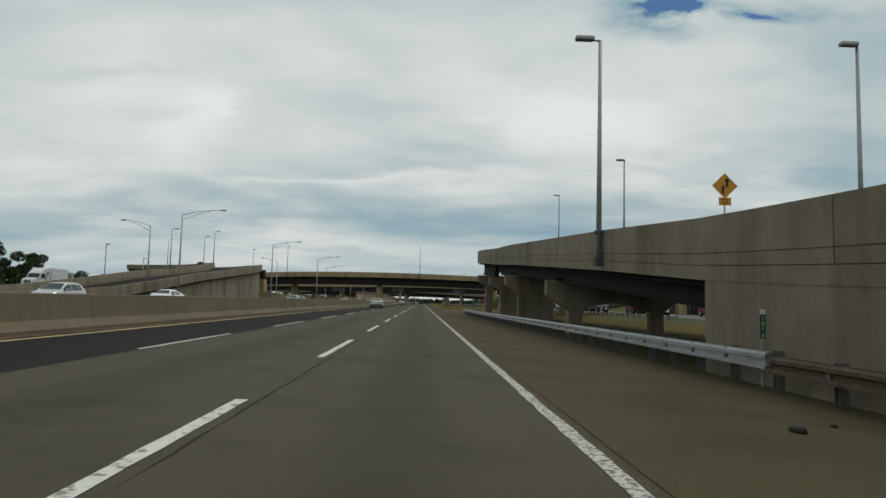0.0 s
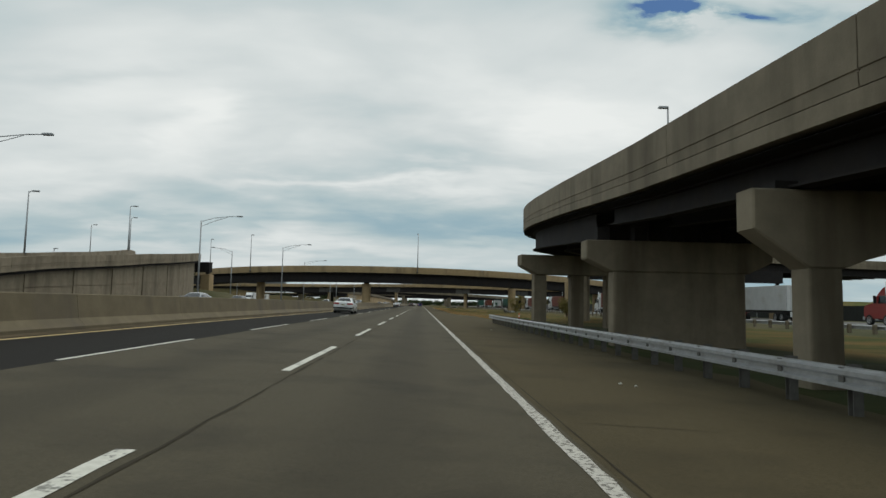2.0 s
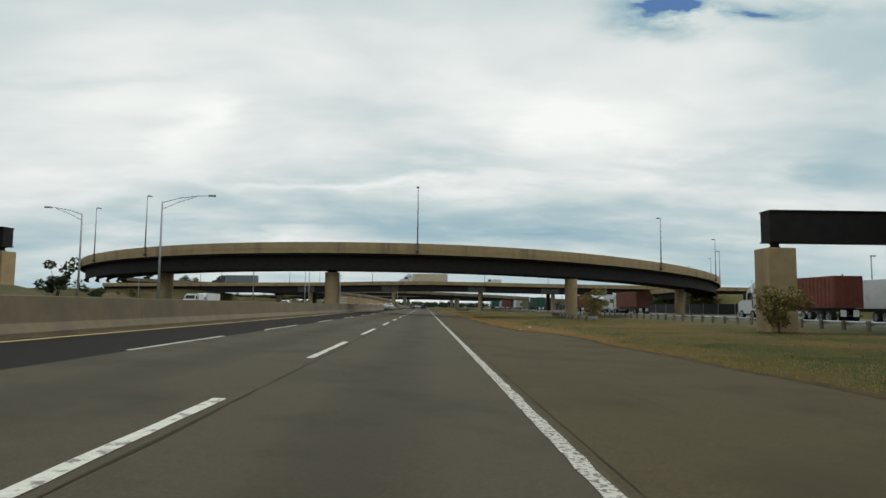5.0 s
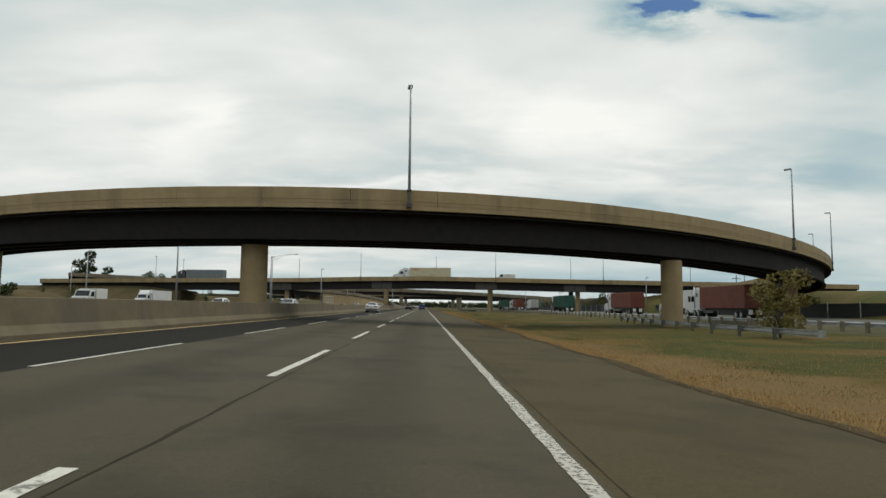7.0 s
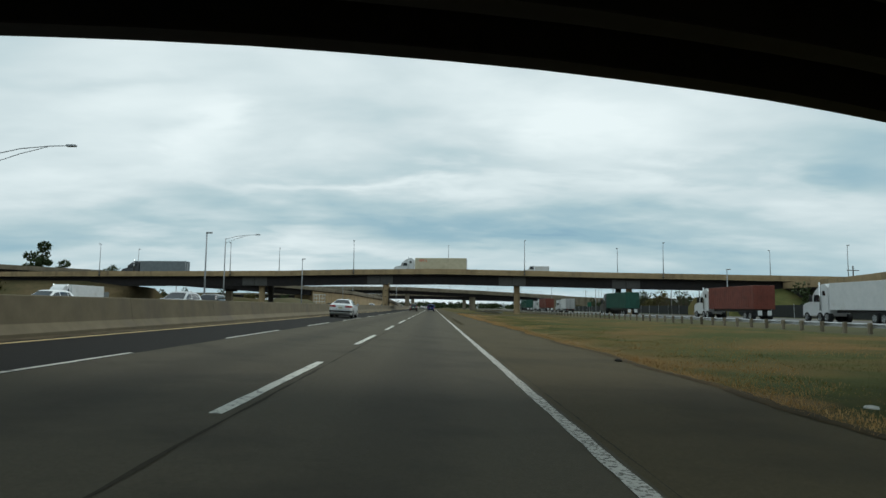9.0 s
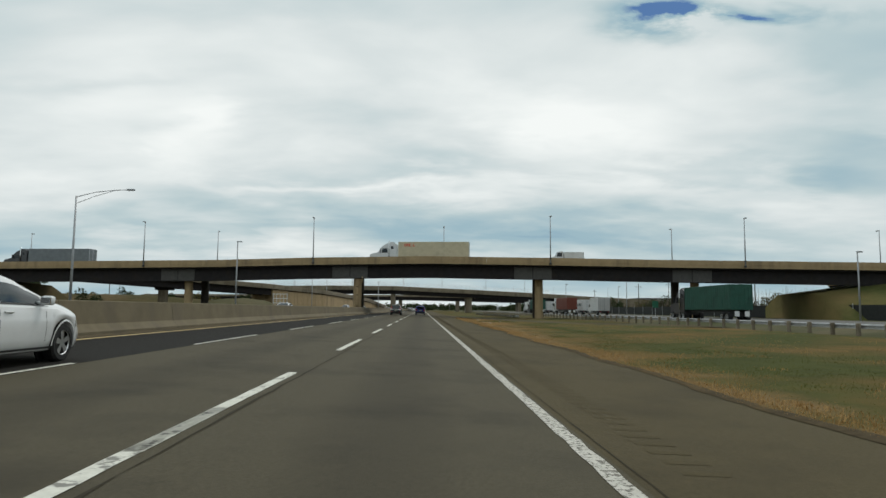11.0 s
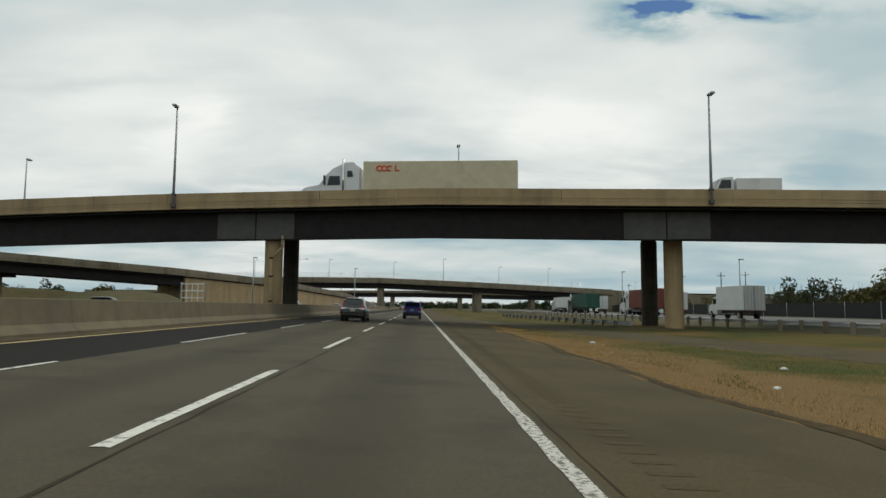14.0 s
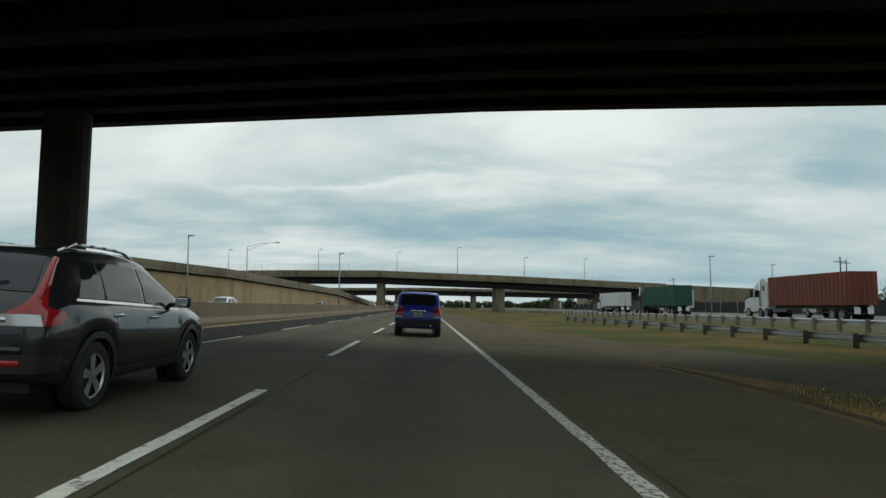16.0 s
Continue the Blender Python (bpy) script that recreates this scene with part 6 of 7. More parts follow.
def box_truck(label, m, name="box_truck", box_mat=CONT_WHITE, cab_mat=TRUCK_WHITE, length=6.5, top=3.7):
    t = thing(name, (0, 0, 0), label, "truck", "trucks")
    container(t, length, 2.4, 1.0, top, 0.0, box_mat, False)
    y = length + 0.15
    bm = bmesh.new()
    pts = [(y, 0.5), (y + 2.2, 0.5), (y + 2.3, 0.9), (y + 2.15, 1.55), (y + 1.3, 1.7), (y + 0.95, 2.5), (y + 0.1, 2.6), (y, 2.5)]
    a = [bm.verts.new((-1.05, p, z)) for p, z in pts]
    b = [bm.verts.new((1.05, p, z)) for p, z in pts]
    k = len(pts)
    for i in range(k):
        bm.faces.new((a[i], a[(i + 1) % k], b[(i + 1) % k], b[i]))
    bm.faces.new(a[::-1])
    bm.faces.new(b)
    bmesh.ops.bevel(bm, geom=list(bm.edges), offset=0.06, segments=2, affect="EDGES")
    part("cab", bm, cab_mat, t, "painted truck cab")
    for sx in (1, -1):
        c = [(sx * 1.053, y + 0.2, 1.7), (sx * 1.053, y + 1.15, 1.7), (sx * 1.053, y + 0.9, 2.35), (sx * 1.053, y + 0.2, 2.35)]
        pane(t, c if sx > 0 else c[::-1], GLASS)
        bm = bmesh.new()
        box(bm, sx * 0.7, sx * 0.95, -0.05, 0.0, 0.75, 0.9, 0.01)
        part("tail_lamp", bm, RED_LENS, t)
    pane(t, [(0.9, y + 1.31, 1.75), (-0.9, y + 1.31, 1.75), (-0.85, y + 0.98, 2.45), (0.85, y + 0.98, 2.45)], GLASS, "windscreen", thick=0.02)
    bm = bmesh.new()
    box(bm, -0.5, 0.5, 0.1, length + 1.5, 0.65, 0.99)
    part("chassis", bm, BLACK, t)
    for yy in (1.4, y + 1.5):
        for sx in (1, -1):
            wheel(t, sx * 1.12, yy, 0.45, 0.35, 6)
    t.matrix_basis = m
    return t


TRUCK_Z = 0.12


def right_ground(x, y, turn=0.0):
    return pose(x, y, TRUCK_Z, 0, 0, turn)


# queue of lorries on the truck road
for x, y, bmat, cmat, ln, lb in (
    (45.5, 66.0, CONT_WHITE, TRUCK_RED, 13.5, "white trailer behind a red tractor"),
    (41.0, 85.0, CONT_WHITE, TRUCK_RED, 12.2, "white trailer behind a red tractor"),
    (36.3, 119.0, CONT_RED, TRUCK_WHITE, 12.2, "rust-red shipping container behind a white tractor"),
    (44.0, 122.0, CONT_WHITE, TRUCK_WHITE, 12.2, "white trailer behind a white tractor"),
    (38.6, 165.0, CONT_RED, TRUCK_WHITE, 12.2, "rust-red shipping container behind a white tractor"),
    (42.5, 184.0, CONT_WHITE, TRUCK_WHITE, 9.0, "short white trailer behind a white tractor"),
    (38.4, 197.0, CONT_RED, TRUCK_WHITE, 12.2, "rust-red shipping container behind a white tractor"),
    (34.6, 226.0, CONT_GREEN, TRUCK_BLACK, 12.2, "dark green shipping container on a black tractor"),
    (35.4, 291.0, CONT_RED, TRUCK_WHITE, 12.2, "rust-red shipping container behind a white tractor"),
    (34.5, 318.0, CONT_GREEN, TRUCK_BLACK, 12.2, "dark green shipping container on a black tractor"),
    (40.0, 352.0, CONT_WHITE, TRUCK_WHITE, 12.2, "white trailer behind a white tractor"),
):
    semi("lorry", lb, right_ground(x, y), bmat, cmat, ln, ribs=bmat is not CONT_WHITE)
box_truck("white box truck on the truck road", right_ground(36.9, 274.0))
box_truck("white box truck on the truck road", right_ground(39.5, 327.0))
box_truck("white box truck on the opposite carriageway", pose(-27, 345, 0.38, 0, 0, 180))
box_truck("white delivery van on the opposite carriageway", pose(-44.5, 179.0, 0.38, 0, 0, 180), "delivery_van", length=3.0, top=2.75)
semi("lorry", "white semi truck on the opposite carriageway", pose(-66.0, 241.0, 0.38, 0, 0, 180), CONT_WHITE, TRUCK_WHITE, 11.5, ribs=False)
home = box_truck("white motorhome with dark side windows on the truck road", right_ground(41.2, 298.0), "motorhome", length=5.2)
for k in range(3):
    for sx in (1, -1):
        bm = bmesh.new()
        box(bm, sx * 1.2, sx * 1.215, 0.8 + k * 1.5, 1.7 + k * 1.5, 2.1, 2.8, 0.004)
        part("window", bm, GLASS, home, "dark side window")
# lorries on the overpass and on the left ramp
xz = lambda x: float(np.interp(x + 120, [h[0] for h in r3_top], [h[1] for h in r3_top])) - 1.2
px, py = over3_point(8.0, 3.4)
lorry = semi("lorry", "beige shipping container with red lettering on the overpass", pose(px, py, xz(-4), 0, 0, 90 + math.degrees(math.atan2(d3.y, d3.x))), CONT_BEIGE, TRUCK_WHITE, 12.2, ribs=False)
bm = bmesh.new()
for k in range(3):
    ring = [(10.9 - k * 0.42 + 0.2 * math.cos(q * math.pi / 10), 3.42 + 0.2 * math.sin(q * math.pi / 10)) for q in range(21)]
    for (ya, za), (yb, zb) in zip(ring, ring[1:]):
        if k == 2 and max(abs(ya - 9.86), abs(yb - 9.86)) < 0.12:
            continue
        tube(bm, (-1.24, ya, za), (-1.24, yb, zb), 0.055, 0.055, 6)
box(bm, -1.25, -1.23, 9.55, 9.66, 3.17, 3.67)
box(bm, -1.25, -1.23, 9.28, 9.66, 3.17, 3.28)
part("emblem", bm, LOGO_RED, lorry, "red emblem of rings and a bar")
px, py = over3_point(-64, 7.6)
semi("lorry", "grey box trailer on the overpass", pose(px, py, xz(-38), 0, 0, 90 + math.degrees(math.atan2(d3.y, d3.x))), CONT_GREY, TRUCK_BLACK, 12.2, ribs=False)
for x, u, cm, sh in ((27.5, 6.4, BLACK_CAR, "suv"), (16.0, 2.6, GREY_CAR, "sedan"), (40.0, 6.4, BLACK_CAR, "sedan")):
    px, py = over3_point(x, u)
    car("car", "dark car crossing the overpass" if cm is BLACK_CAR else "grey car crossing the overpass", cm, sh, pose(px, py, xz(x), 0, 0, 90 + math.degrees(math.atan2(d3.y, d3.x))), lamps="upright" if sh == "suv" else "sedan", rails=False)
px, py = over3_point(27.0, 2.4)
box_truck("white tow truck crossing the overpass", pose(px, py, xz(29), 0, 0, 90 + math.degrees(math.atan2(d3.y, d3.x))), "tow_truck", length=3.2, top=2.45)
semi("lorry", "white semi truck cab coming down the far ramp", pose(-68.5, 99, 1.67, 0, 0, 180), CONT_WHITE, TRUCK_WHITE, 5.5, ribs=False)
semi("lorry", "white and black lorry on the far ramp", pose(-72.0, 122, 1.67, 0, 0, 180), CONT_GREEN, TRUCK_WHITE, 8, ribs=False)
car("van", "dark van crossing the far overpass", BLACK_CAR, "suv", pose(24, 387.5, 7.6, 0, 0, 90), lamps="upright")

# distant traffic, copies of the cars above
rng = random.Random(77)
far_car = car("car", "grey car far off on the highway", GREY_CAR, "crossover", on_road(-1.4, 500.0), lamps="upright")
pale_car = car("car", "pale car far off on the highway", WHITE_CAR, "sedan", on_road(-5.2, 520.0))
for k in range(16):
    near_side = k % 3 == 0
    x = rng.choice((-6.8, -3.2, -0.2)) if near_side else rng.choice((-15.5, -19.0, -22.5, -26.0))
    y = 380 + k * 14 + rng.uniform(-4, 4)
    copy_thing(far_car if k % 2 else pale_car, on_road(x, y, 0 if near_side else 180))

# ---- verge, ramps and plants ----
def verge_edge(y):
    return 6.7 + shoulder_edge(y) if y > 76 else 6.7


def flat_sheet(name, outline, z, mats, label, cat="road"):
    bm = bmesh.new()
    bm.faces.new([bm.verts.new((x, y, z)) for x, y in outline])
    return tagged(obj(name, bm, mats), label, cat, kind="structure")


def ground_patch(name, left, right, y0, y1, mats, label, lift=0.0, nx=8, step=1.0, rough=0.03):
    """A lumpy strip of soil between two wavy rims."""
    bm = bmesh.new()
    rows = []
    n = round((y1 - y0) / step)
    for j in range(n + 1):
        y = y0 + (y1 - y0) * j / n
        a, b = left(y), right(y)
        row = []
        for i in range(nx + 1):
            x = a + (b - a) * i / nx
            z = road_z(x, y) + lift
            if i == 0:
                z = road_z(x, y) - 0.006
            else:
                z += rough * (0.6 + noise.noise(Vector((x * 0.8, y * 0.8, 2.0))) + 0.4 * noise.noise(Vector((x * 3, y * 3, 5.0))))
            row.append(bm.verts.new((x, y, z)))
        rows.append(row)
    for a, b in zip(rows, rows[1:]):
        for i in range(nx):
            bm.faces.new((a[i], a[i + 1], b[i + 1], b[i]))
    return tagged(obj(name, bm, mats, True), label, "verge", kind="structure")


RAMP_NEAR = [(34, 214), (24, 221), (15.5, 228), (13.0, 234), (9.9, 245), (8.9, 251), (7.9, 257), (7.0, 261), (5.9, 263.5)]
RAMP_FAR = [(34, 223), (25, 227.5), (18.7, 232), (16.2, 240), (13.8, 249.5), (12.5, 255), (11.3, 262.5), (10.1, 267), (7.9, 274), (6.3, 288)]
island_far = lambda y: float(np.interp(y, [60, 214] + [q[1] for q in RAMP_NEAR[1:]], [28, 27] + [q[0] for q in RAMP_NEAR[1:]]))
far_island = lambda y: float(np.interp(y, [q[1] for q in RAMP_FAR[2:]] + [320, 640], [q[0] for q in RAMP_FAR[2:]] + [6.2, 6.0]))
ground_patch("verge", lambda y: verge_edge(y) - 0.25, island_far, 76, 263.5, GRASS_GROUND, "mown grass verge with dry brown patches", 0.0, 16)
ground_patch("verge", far_island, lambda y: 26.0, 232, 640, GRASS_GROUND, "grass verge beyond the merging ramp", 0.0, 10, 2.0)
ground_patch("verge", lambda y: 14.0, lambda y: 30, -40, 76, GRASS_GROUND, "grass beyond the ramp viaduct", 0.01, 8, 2.0)
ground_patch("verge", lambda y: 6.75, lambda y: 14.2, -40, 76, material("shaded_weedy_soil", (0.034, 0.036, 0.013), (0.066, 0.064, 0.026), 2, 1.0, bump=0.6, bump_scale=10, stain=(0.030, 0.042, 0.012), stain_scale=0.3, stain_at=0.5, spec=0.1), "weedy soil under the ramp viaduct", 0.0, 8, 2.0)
flat_sheet("road_far_lanes", [(-72, 150), (-43, 150), (-43, 250), (-72, 250)], 0.375, FAR_ASPHALT, "grey asphalt of a parallel road beyond the opposite carriageway")
flat_sheet("road_far_lanes", [(-75, -40), (-51, -40), (-51, 148), (-75, 148)], 1.67, FAR_ASPHALT, "grey asphalt of a raised parallel road")
flat_sheet("road_truck_lanes", [(33, -40), (54, -40), (54, 640), (33, 640)], 0.12, FAR_ASPHALT, "grey asphalt of the parallel truck road")
flat_sheet("road_merge_ramp", RAMP_NEAR + [(5.9, 288)] + RAMP_FAR[::-1], -0.262, SHOULDER, "asphalt ramp that merges across the verge")

SOIL = material("dark_rim_soil", (0.042, 0.032, 0.018), (0.085, 0.063, 0.034), 6, 1.0, bump=0.5, bump_scale=25, stain=(0.10, 0.068, 0.030), stain_scale=1.4, stain_at=0.57, spec=0.1)
bm = bmesh.new()
rows = []
rng = random.Random(52)
for k in range(620):
    y = 77 + k * 0.30
    e = verge_edge(y) + 0.10 * noise.noise(Vector((0.0, y * 0.35, 3.0)))
    inner = e - 0.01 - 0.34 * max(0.0, noise.noise(Vector((4.0, y * 0.23, 0.0))) + 0.05) - rng.uniform(0, 0.09)
    outer = e + 0.07 + rng.uniform(0, 0.12)
    rows.append([bm.verts.new((x, y, road_z(x, y) + 0.008 + (0.025 if i else 0.0))) for i, x in enumerate((inner, (inner + outer) / 2, outer))])
for a, b in zip(rows, rows[1:]):
    for i in range(2):
        bm.faces.new((a[i], a[i + 1], b[i + 1], b[i]))
tagged(obj("shoulder_dirt", bm, SOIL, True), "dark crumbling soil along the rim of the shoulder", "dirt", kind="structure")

GREEN_BLADE = material("green_grass_blades", (0.075, 0.082, 0.016), (0.135, 0.134, 0.030), 3, 0.9, spec=0.15)
DRY_BLADE = material("dry_grass_blades", (0.34, 0.208, 0.080), (0.52, 0.335, 0.145), 3, 0.9, spec=0.15)


def blades(name, label, mats, count, pick, h0, h1, seed):
    rng = np.random.RandomState(seed)
    verts, faces = [], []
    while len(faces) < count:
        x, y = pick(rng)
        if x is None:
            continue
        z = road_z(x, y) + 0.01
        h = rng.uniform(h0, h1)
        a, lean = rng.uniform(0, 6.28), rng.uniform(-0.6, 0.6) * h
        w = 0.006 + 0.05 * h
        dx, dy = math.cos(a) * w, math.sin(a) * w
        k = len(verts)
        verts += [(x - dx, y - dy, z), (x + dx, y + dy, z), (x + lean * math.sin(a), y - lean * math.cos(a), z + h)]
        faces.append((k, k + 1, k + 2))
    me = bpy.data.meshes.new(name)
    me.from_pydata(verts, [], faces)
    me.materials.append(mats)
    return tagged(new(name, me), label, "grass", kind="stuff")


def dry_here(x, y):
    return 0.02 + 0.42 * math.exp(-((y - 112) / 24) ** 2) + 0.34 * math.exp(-((y - 225) / 24) ** 2) + noise.noise(Vector((x * 0.16, y * 0.11, 9.0))) + 0.5 * noise.noise(Vector((x * 0.5, y * 0.4, 1.0)))


def pick_fringe(rng):
    y = rng.uniform(80, 258)
    x = verge_edge(y) + abs(rng.normal(0.0, 0.75 + 0.9 * max(0.0, noise.noise(Vector((3.0, y * 0.06, 0))) + 0.4)))
    return (x, y) if x < island_far(y) else (None, None)


def pick_green(rng):
    y = rng.uniform(80, 260)
    x = verge_edge(y) + 1.3 + rng.exponential(5.0)
    return (x, y) if x < island_far(y) and dry_here(x, y) < 0.2 else (None, None)


def pick_dry(rng):
    y = rng.uniform(80, 260)
    x = verge_edge(y) + 0.3 + rng.exponential(5.0)
    return (x, y) if x < island_far(y) and dry_here(x, y) > 0.15 else (None, None)


blades("grass", "dry straw-coloured grass fringe beside the shoulder", DRY_BLADE, 90000, pick_fringe, 0.015, 0.045, 3)
blades("grass", "short green grass on the verge", GREEN_BLADE, 90000, pick_green, 0.015, 0.042, 4)
blades("grass", "patches of dry brown grass on the verge", DRY_BLADE, 60000, pick_dry, 0.025, 0.08, 5)

BARK = material("grey_brown_bark", (0.06, 0.045, 0.03), (0.11, 0.085, 0.06), 9, 0.95, bump=0.5)
LEAF = material("dull_green_leaves", (0.022, 0.035, 0.012), (0.055, 0.075, 0.026), 0.8, 0.8, spec=0.2)
LEAF_DRY = material("yellowing_leaves", (0.06, 0.055, 0.016), (0.14, 0.12, 0.04), 0.8, 0.8, spec=0.2)


def leaf_cloud(rng, centres, count, size, spread):
    verts, faces = [], []
    for _ in range(count):
        c, r = centres[rng.randint(len(centres))]
        d = rng.normal(0, 1, 3)
        d /= np.linalg.norm(d) + 1e-6
        p = np.array(c) + d * r * rng.uniform(0.35, 1.0) ** 0.6 * np.array([1, 1, 0.8])
        u = rng.normal(0, 1, 3)
        u /= np.linalg.norm(u)
        v = np.cross(u, rng.normal(0, 1, 3))
        v /= np.linalg.norm(v) + 1e-6
        s = size * rng.uniform(0.6, 1.4)
        k = len(verts)
        verts += [tuple(p - u * s), tuple(p + v * s * 0.5), tuple(p + u * s), tuple(p - v * s * 0.5)]
        faces.append((k, k + 1, k + 2, k + 3))
    return verts, faces


def tree(x, y, z, h, spread, seed, leaves=1400, leaf=LEAF, size=0.22, label="bushy green roadside tree", low=0.35, name="tree"):
    rng = np.random.RandomState(seed)
    t = thing(name, (x, y, z), label, "tree" if name == "tree" else "bush", name + "s")
    bm = bmesh.new()
    tops = []
    tube(bm, (0, 0, -0.2), (0.05 * h * rng.uniform(-0.3, 0.3), 0, h * 0.45), 0.035 * h * 0.6, 0.02 * h * 0.6, 8)
    for k in range(7):
        a = k * 0.9 + rng.uniform(-0.3, 0.3)
        z0 = h * rng.uniform(low * 0.5, 0.45)
        e = Vector((math.cos(a) * spread * rng.uniform(0.4, 0.85), math.sin(a) * spread * rng.uniform(0.4, 0.85), h * rng.uniform(low + 0.15, 0.95)))
        mid = Vector((0, 0, z0)).lerp(e, 0.5) + Vector((0, 0, h * 0.04))
        tube(bm, (0, 0, z0), mid, 0.014 * h * 0.6, 0.009 * h * 0.6, 6)
        tube(bm, mid, e, 0.009 * h * 0.6, 0.003 * h * 0.6, 6)
        tops.append((tuple(e), spread * rng.uniform(0.28, 0.5)))
        tops.append((tuple(mid), spread * rng.uniform(0.2, 0.35)))
    part("trunk", bm, BARK, t, smooth=True)
    me = bpy.data.meshes.new("crown")
    v, f = leaf_cloud(rng, tops, leaves, size, spread)
    me.from_pydata(v, [], f)
    me.materials.append(leaf)
    ob = new("crown", me)
    ob.parent = t
    ob["label"] = "leafy crown with gaps"
    return t


FEATHER = material("feathery_yellow_green_leaves", (0.13, 0.11, 0.03), (0.26, 0.21, 0.08), 0.9, 0.85, spec=0.15)
tree(19.7, 134.2, -0.3, 3.6, 1.7, 11, 3400, FEATHER, 0.085, "feathery yellow-green bush beside a guard rail", 0.05, "bush")
tree(22.5, 108.0, -0.3, 3.6, 1.7, 13, 2800, FEATHER, 0.11, "feathery bush beside a bridge column", 0.05, "bush")
big = tree(-141, 322, 0.3, 22.5, 5.6, 14, 3000, LEAF, 0.5, "tall dark tree beside the far carriageway", 0.2)
tree(-133, 320, 0.3, 18.5, 4.2, 15, 2200, LEAF, 0.48, "dark tree beside the far carriageway", 0.2)
tree(-112, 322, 0.3, 15.0, 5.0, 16, 1700, LEAF, 0.36, "round tree behind the overpass", 0.3)
for k, (x, y, h) in enumerate(((-84, 97, 9.0), (-88, 104, 10.5), (-94, 110, 11.5), (-86, 112, 9.0), (-99, 119, 12.0), (-91, 121, 10.0), (-84, 128, 8.0), (-96, 131, 10.0))):
    tree(x, y, 0.3, h, 4.6, 60 + k, 4200, LEAF, 0.30, "dense dark roadside tree beyond a raised road", 0.05)
tree(-62, 165, 0.3, 8.5, 3.2, 17, 1200, LEAF, 0.32, "dark tree beyond the opposite carriageway", 0.25)
protos = [tree(76, 262, 0.0, 6.0, 3.4, 21, 1300, LEAF, 0.28, "scrubby green tree behind a dark fence", 0.1),
          tree(80, 285, 0.0, 5.0, 3.6, 22, 1300, LEAF_DRY, 0.28, "scrubby yellowing tree behind a dark fence", 0.1)]
rng = np.random.RandomState(8)
for k in range(84):
    y = rng.uniform(60, 520)
    x = 67.5 + rng.uniform(0, 1) ** 1.6 * 30 + (20 if y < 130 else 0)
    sc = rng.uniform(0.6, 1.2)
    c = copy_thing(protos[k % 2], pose(x, y, 0.0, 0, 0, rng.uniform(0, 360)))
    c.scale = (sc, sc, sc * rng.uniform(0.8, 1.2))
for k in range(34):
    y, x = rng.uniform(20, 420), -78 - rng.uniform(0, 70)
    sc = rng.uniform(0.7, 1.3)
    c = copy_thing(protos[k % 2], pose(x, y, 0.3, 0, 0, rng.uniform(0, 360)))
    c.scale = (sc, sc, sc)
# far woods along the horizon
rng = np.random.RandomState(31)
cents = []
for k in range(420):
    side = rng.choice([-1, 1])
    x = side * rng.uniform(60, 520)
    y = rng.uniform(520, 760) if rng.rand() < 0.6 else rng.uniform(0, 620)
    if abs(x) < 130 and y < 520:
        x = side * rng.uniform(135, 420)
    r = rng.uniform(2.0, 4.5)
    cents.append(((x, y, 0.6 * r + rng.uniform(0, 2.0)), r))
for k in range(260):
    r = rng.uniform(3.0, 6.0)
    cents.append(((rng.uniform(-420, 420), rng.uniform(820, 1000), 0.5 * r + rng.uniform(0, 3.0)), r))
for k in range(150):
    r = rng.uniform(2.0, 4.0)
    cents.append(((rng.uniform(-90, 110), rng.uniform(650, 720), 0.6 * r + rng.uniform(0, 1.5)), r))
v, f = leaf_cloud(rng, cents, 76000, 0.85, 1)
me = bpy.data.meshes.new("far_woods")
me.from_pydata(v, [], f)
me.materials.append(LEAF)
tagged(new("far_woods", me), "distant scrub and woods along the horizon", "woods", kind="stuff")

# dark screen fence behind the truck road
screen = thing("screen_fence", (64, 96, -0.3), "dark screened fence behind the truck road", "fence")
SCREEN = material("dark_fence_screen", (0.016, 0.018, 0.017), (0.028, 0.03, 0.028), 2, 0.9)
y = 96.0
while y < 470:
    bm = bmesh.new()
    box(bm, 63.97, 64.03, y + 0.04, y + 5.96, -0.1, 2.3)
    part("panel", bm, SCREEN, screen, world=True)
    bm = bmesh.new()
    tube(bm, (63.9, y, -0.3), (63.9, y, 2.5), 0.05, 0.05, 8)
    part("post", bm, GALV, screen, world=True)
    y += 6.0

# utility poles and reeds of bare stems behind the fence
WOOD = material("weathered_pole_wood", (0.07, 0.055, 0.04), (0.12, 0.095, 0.07), 6, 0.95)
for x, y, h in ((85, 300, 11), (70, 335, 10), (92, 360, 12), (110, 300, 12), (78, 232, 10), (88, 430, 12), (-95, 330, 12), (-140, 250, 12)):
    t = thing("utility_pole", (x, y, -0.3), "weathered wooden utility pole with crossarm", "utility pole", "utility poles")
    bm = bmesh.new()
    tube(bm, (0, 0, -0.2), (0, 0, h), 0.16, 0.1, 8)
    part("pole", bm, WOOD, t)
    bm = bmesh.new()
    box(bm, -1.1, 1.1, -0.06, 0.06, h - 0.9, h - 0.76)
    part("crossarm", bm, WOOD, t)

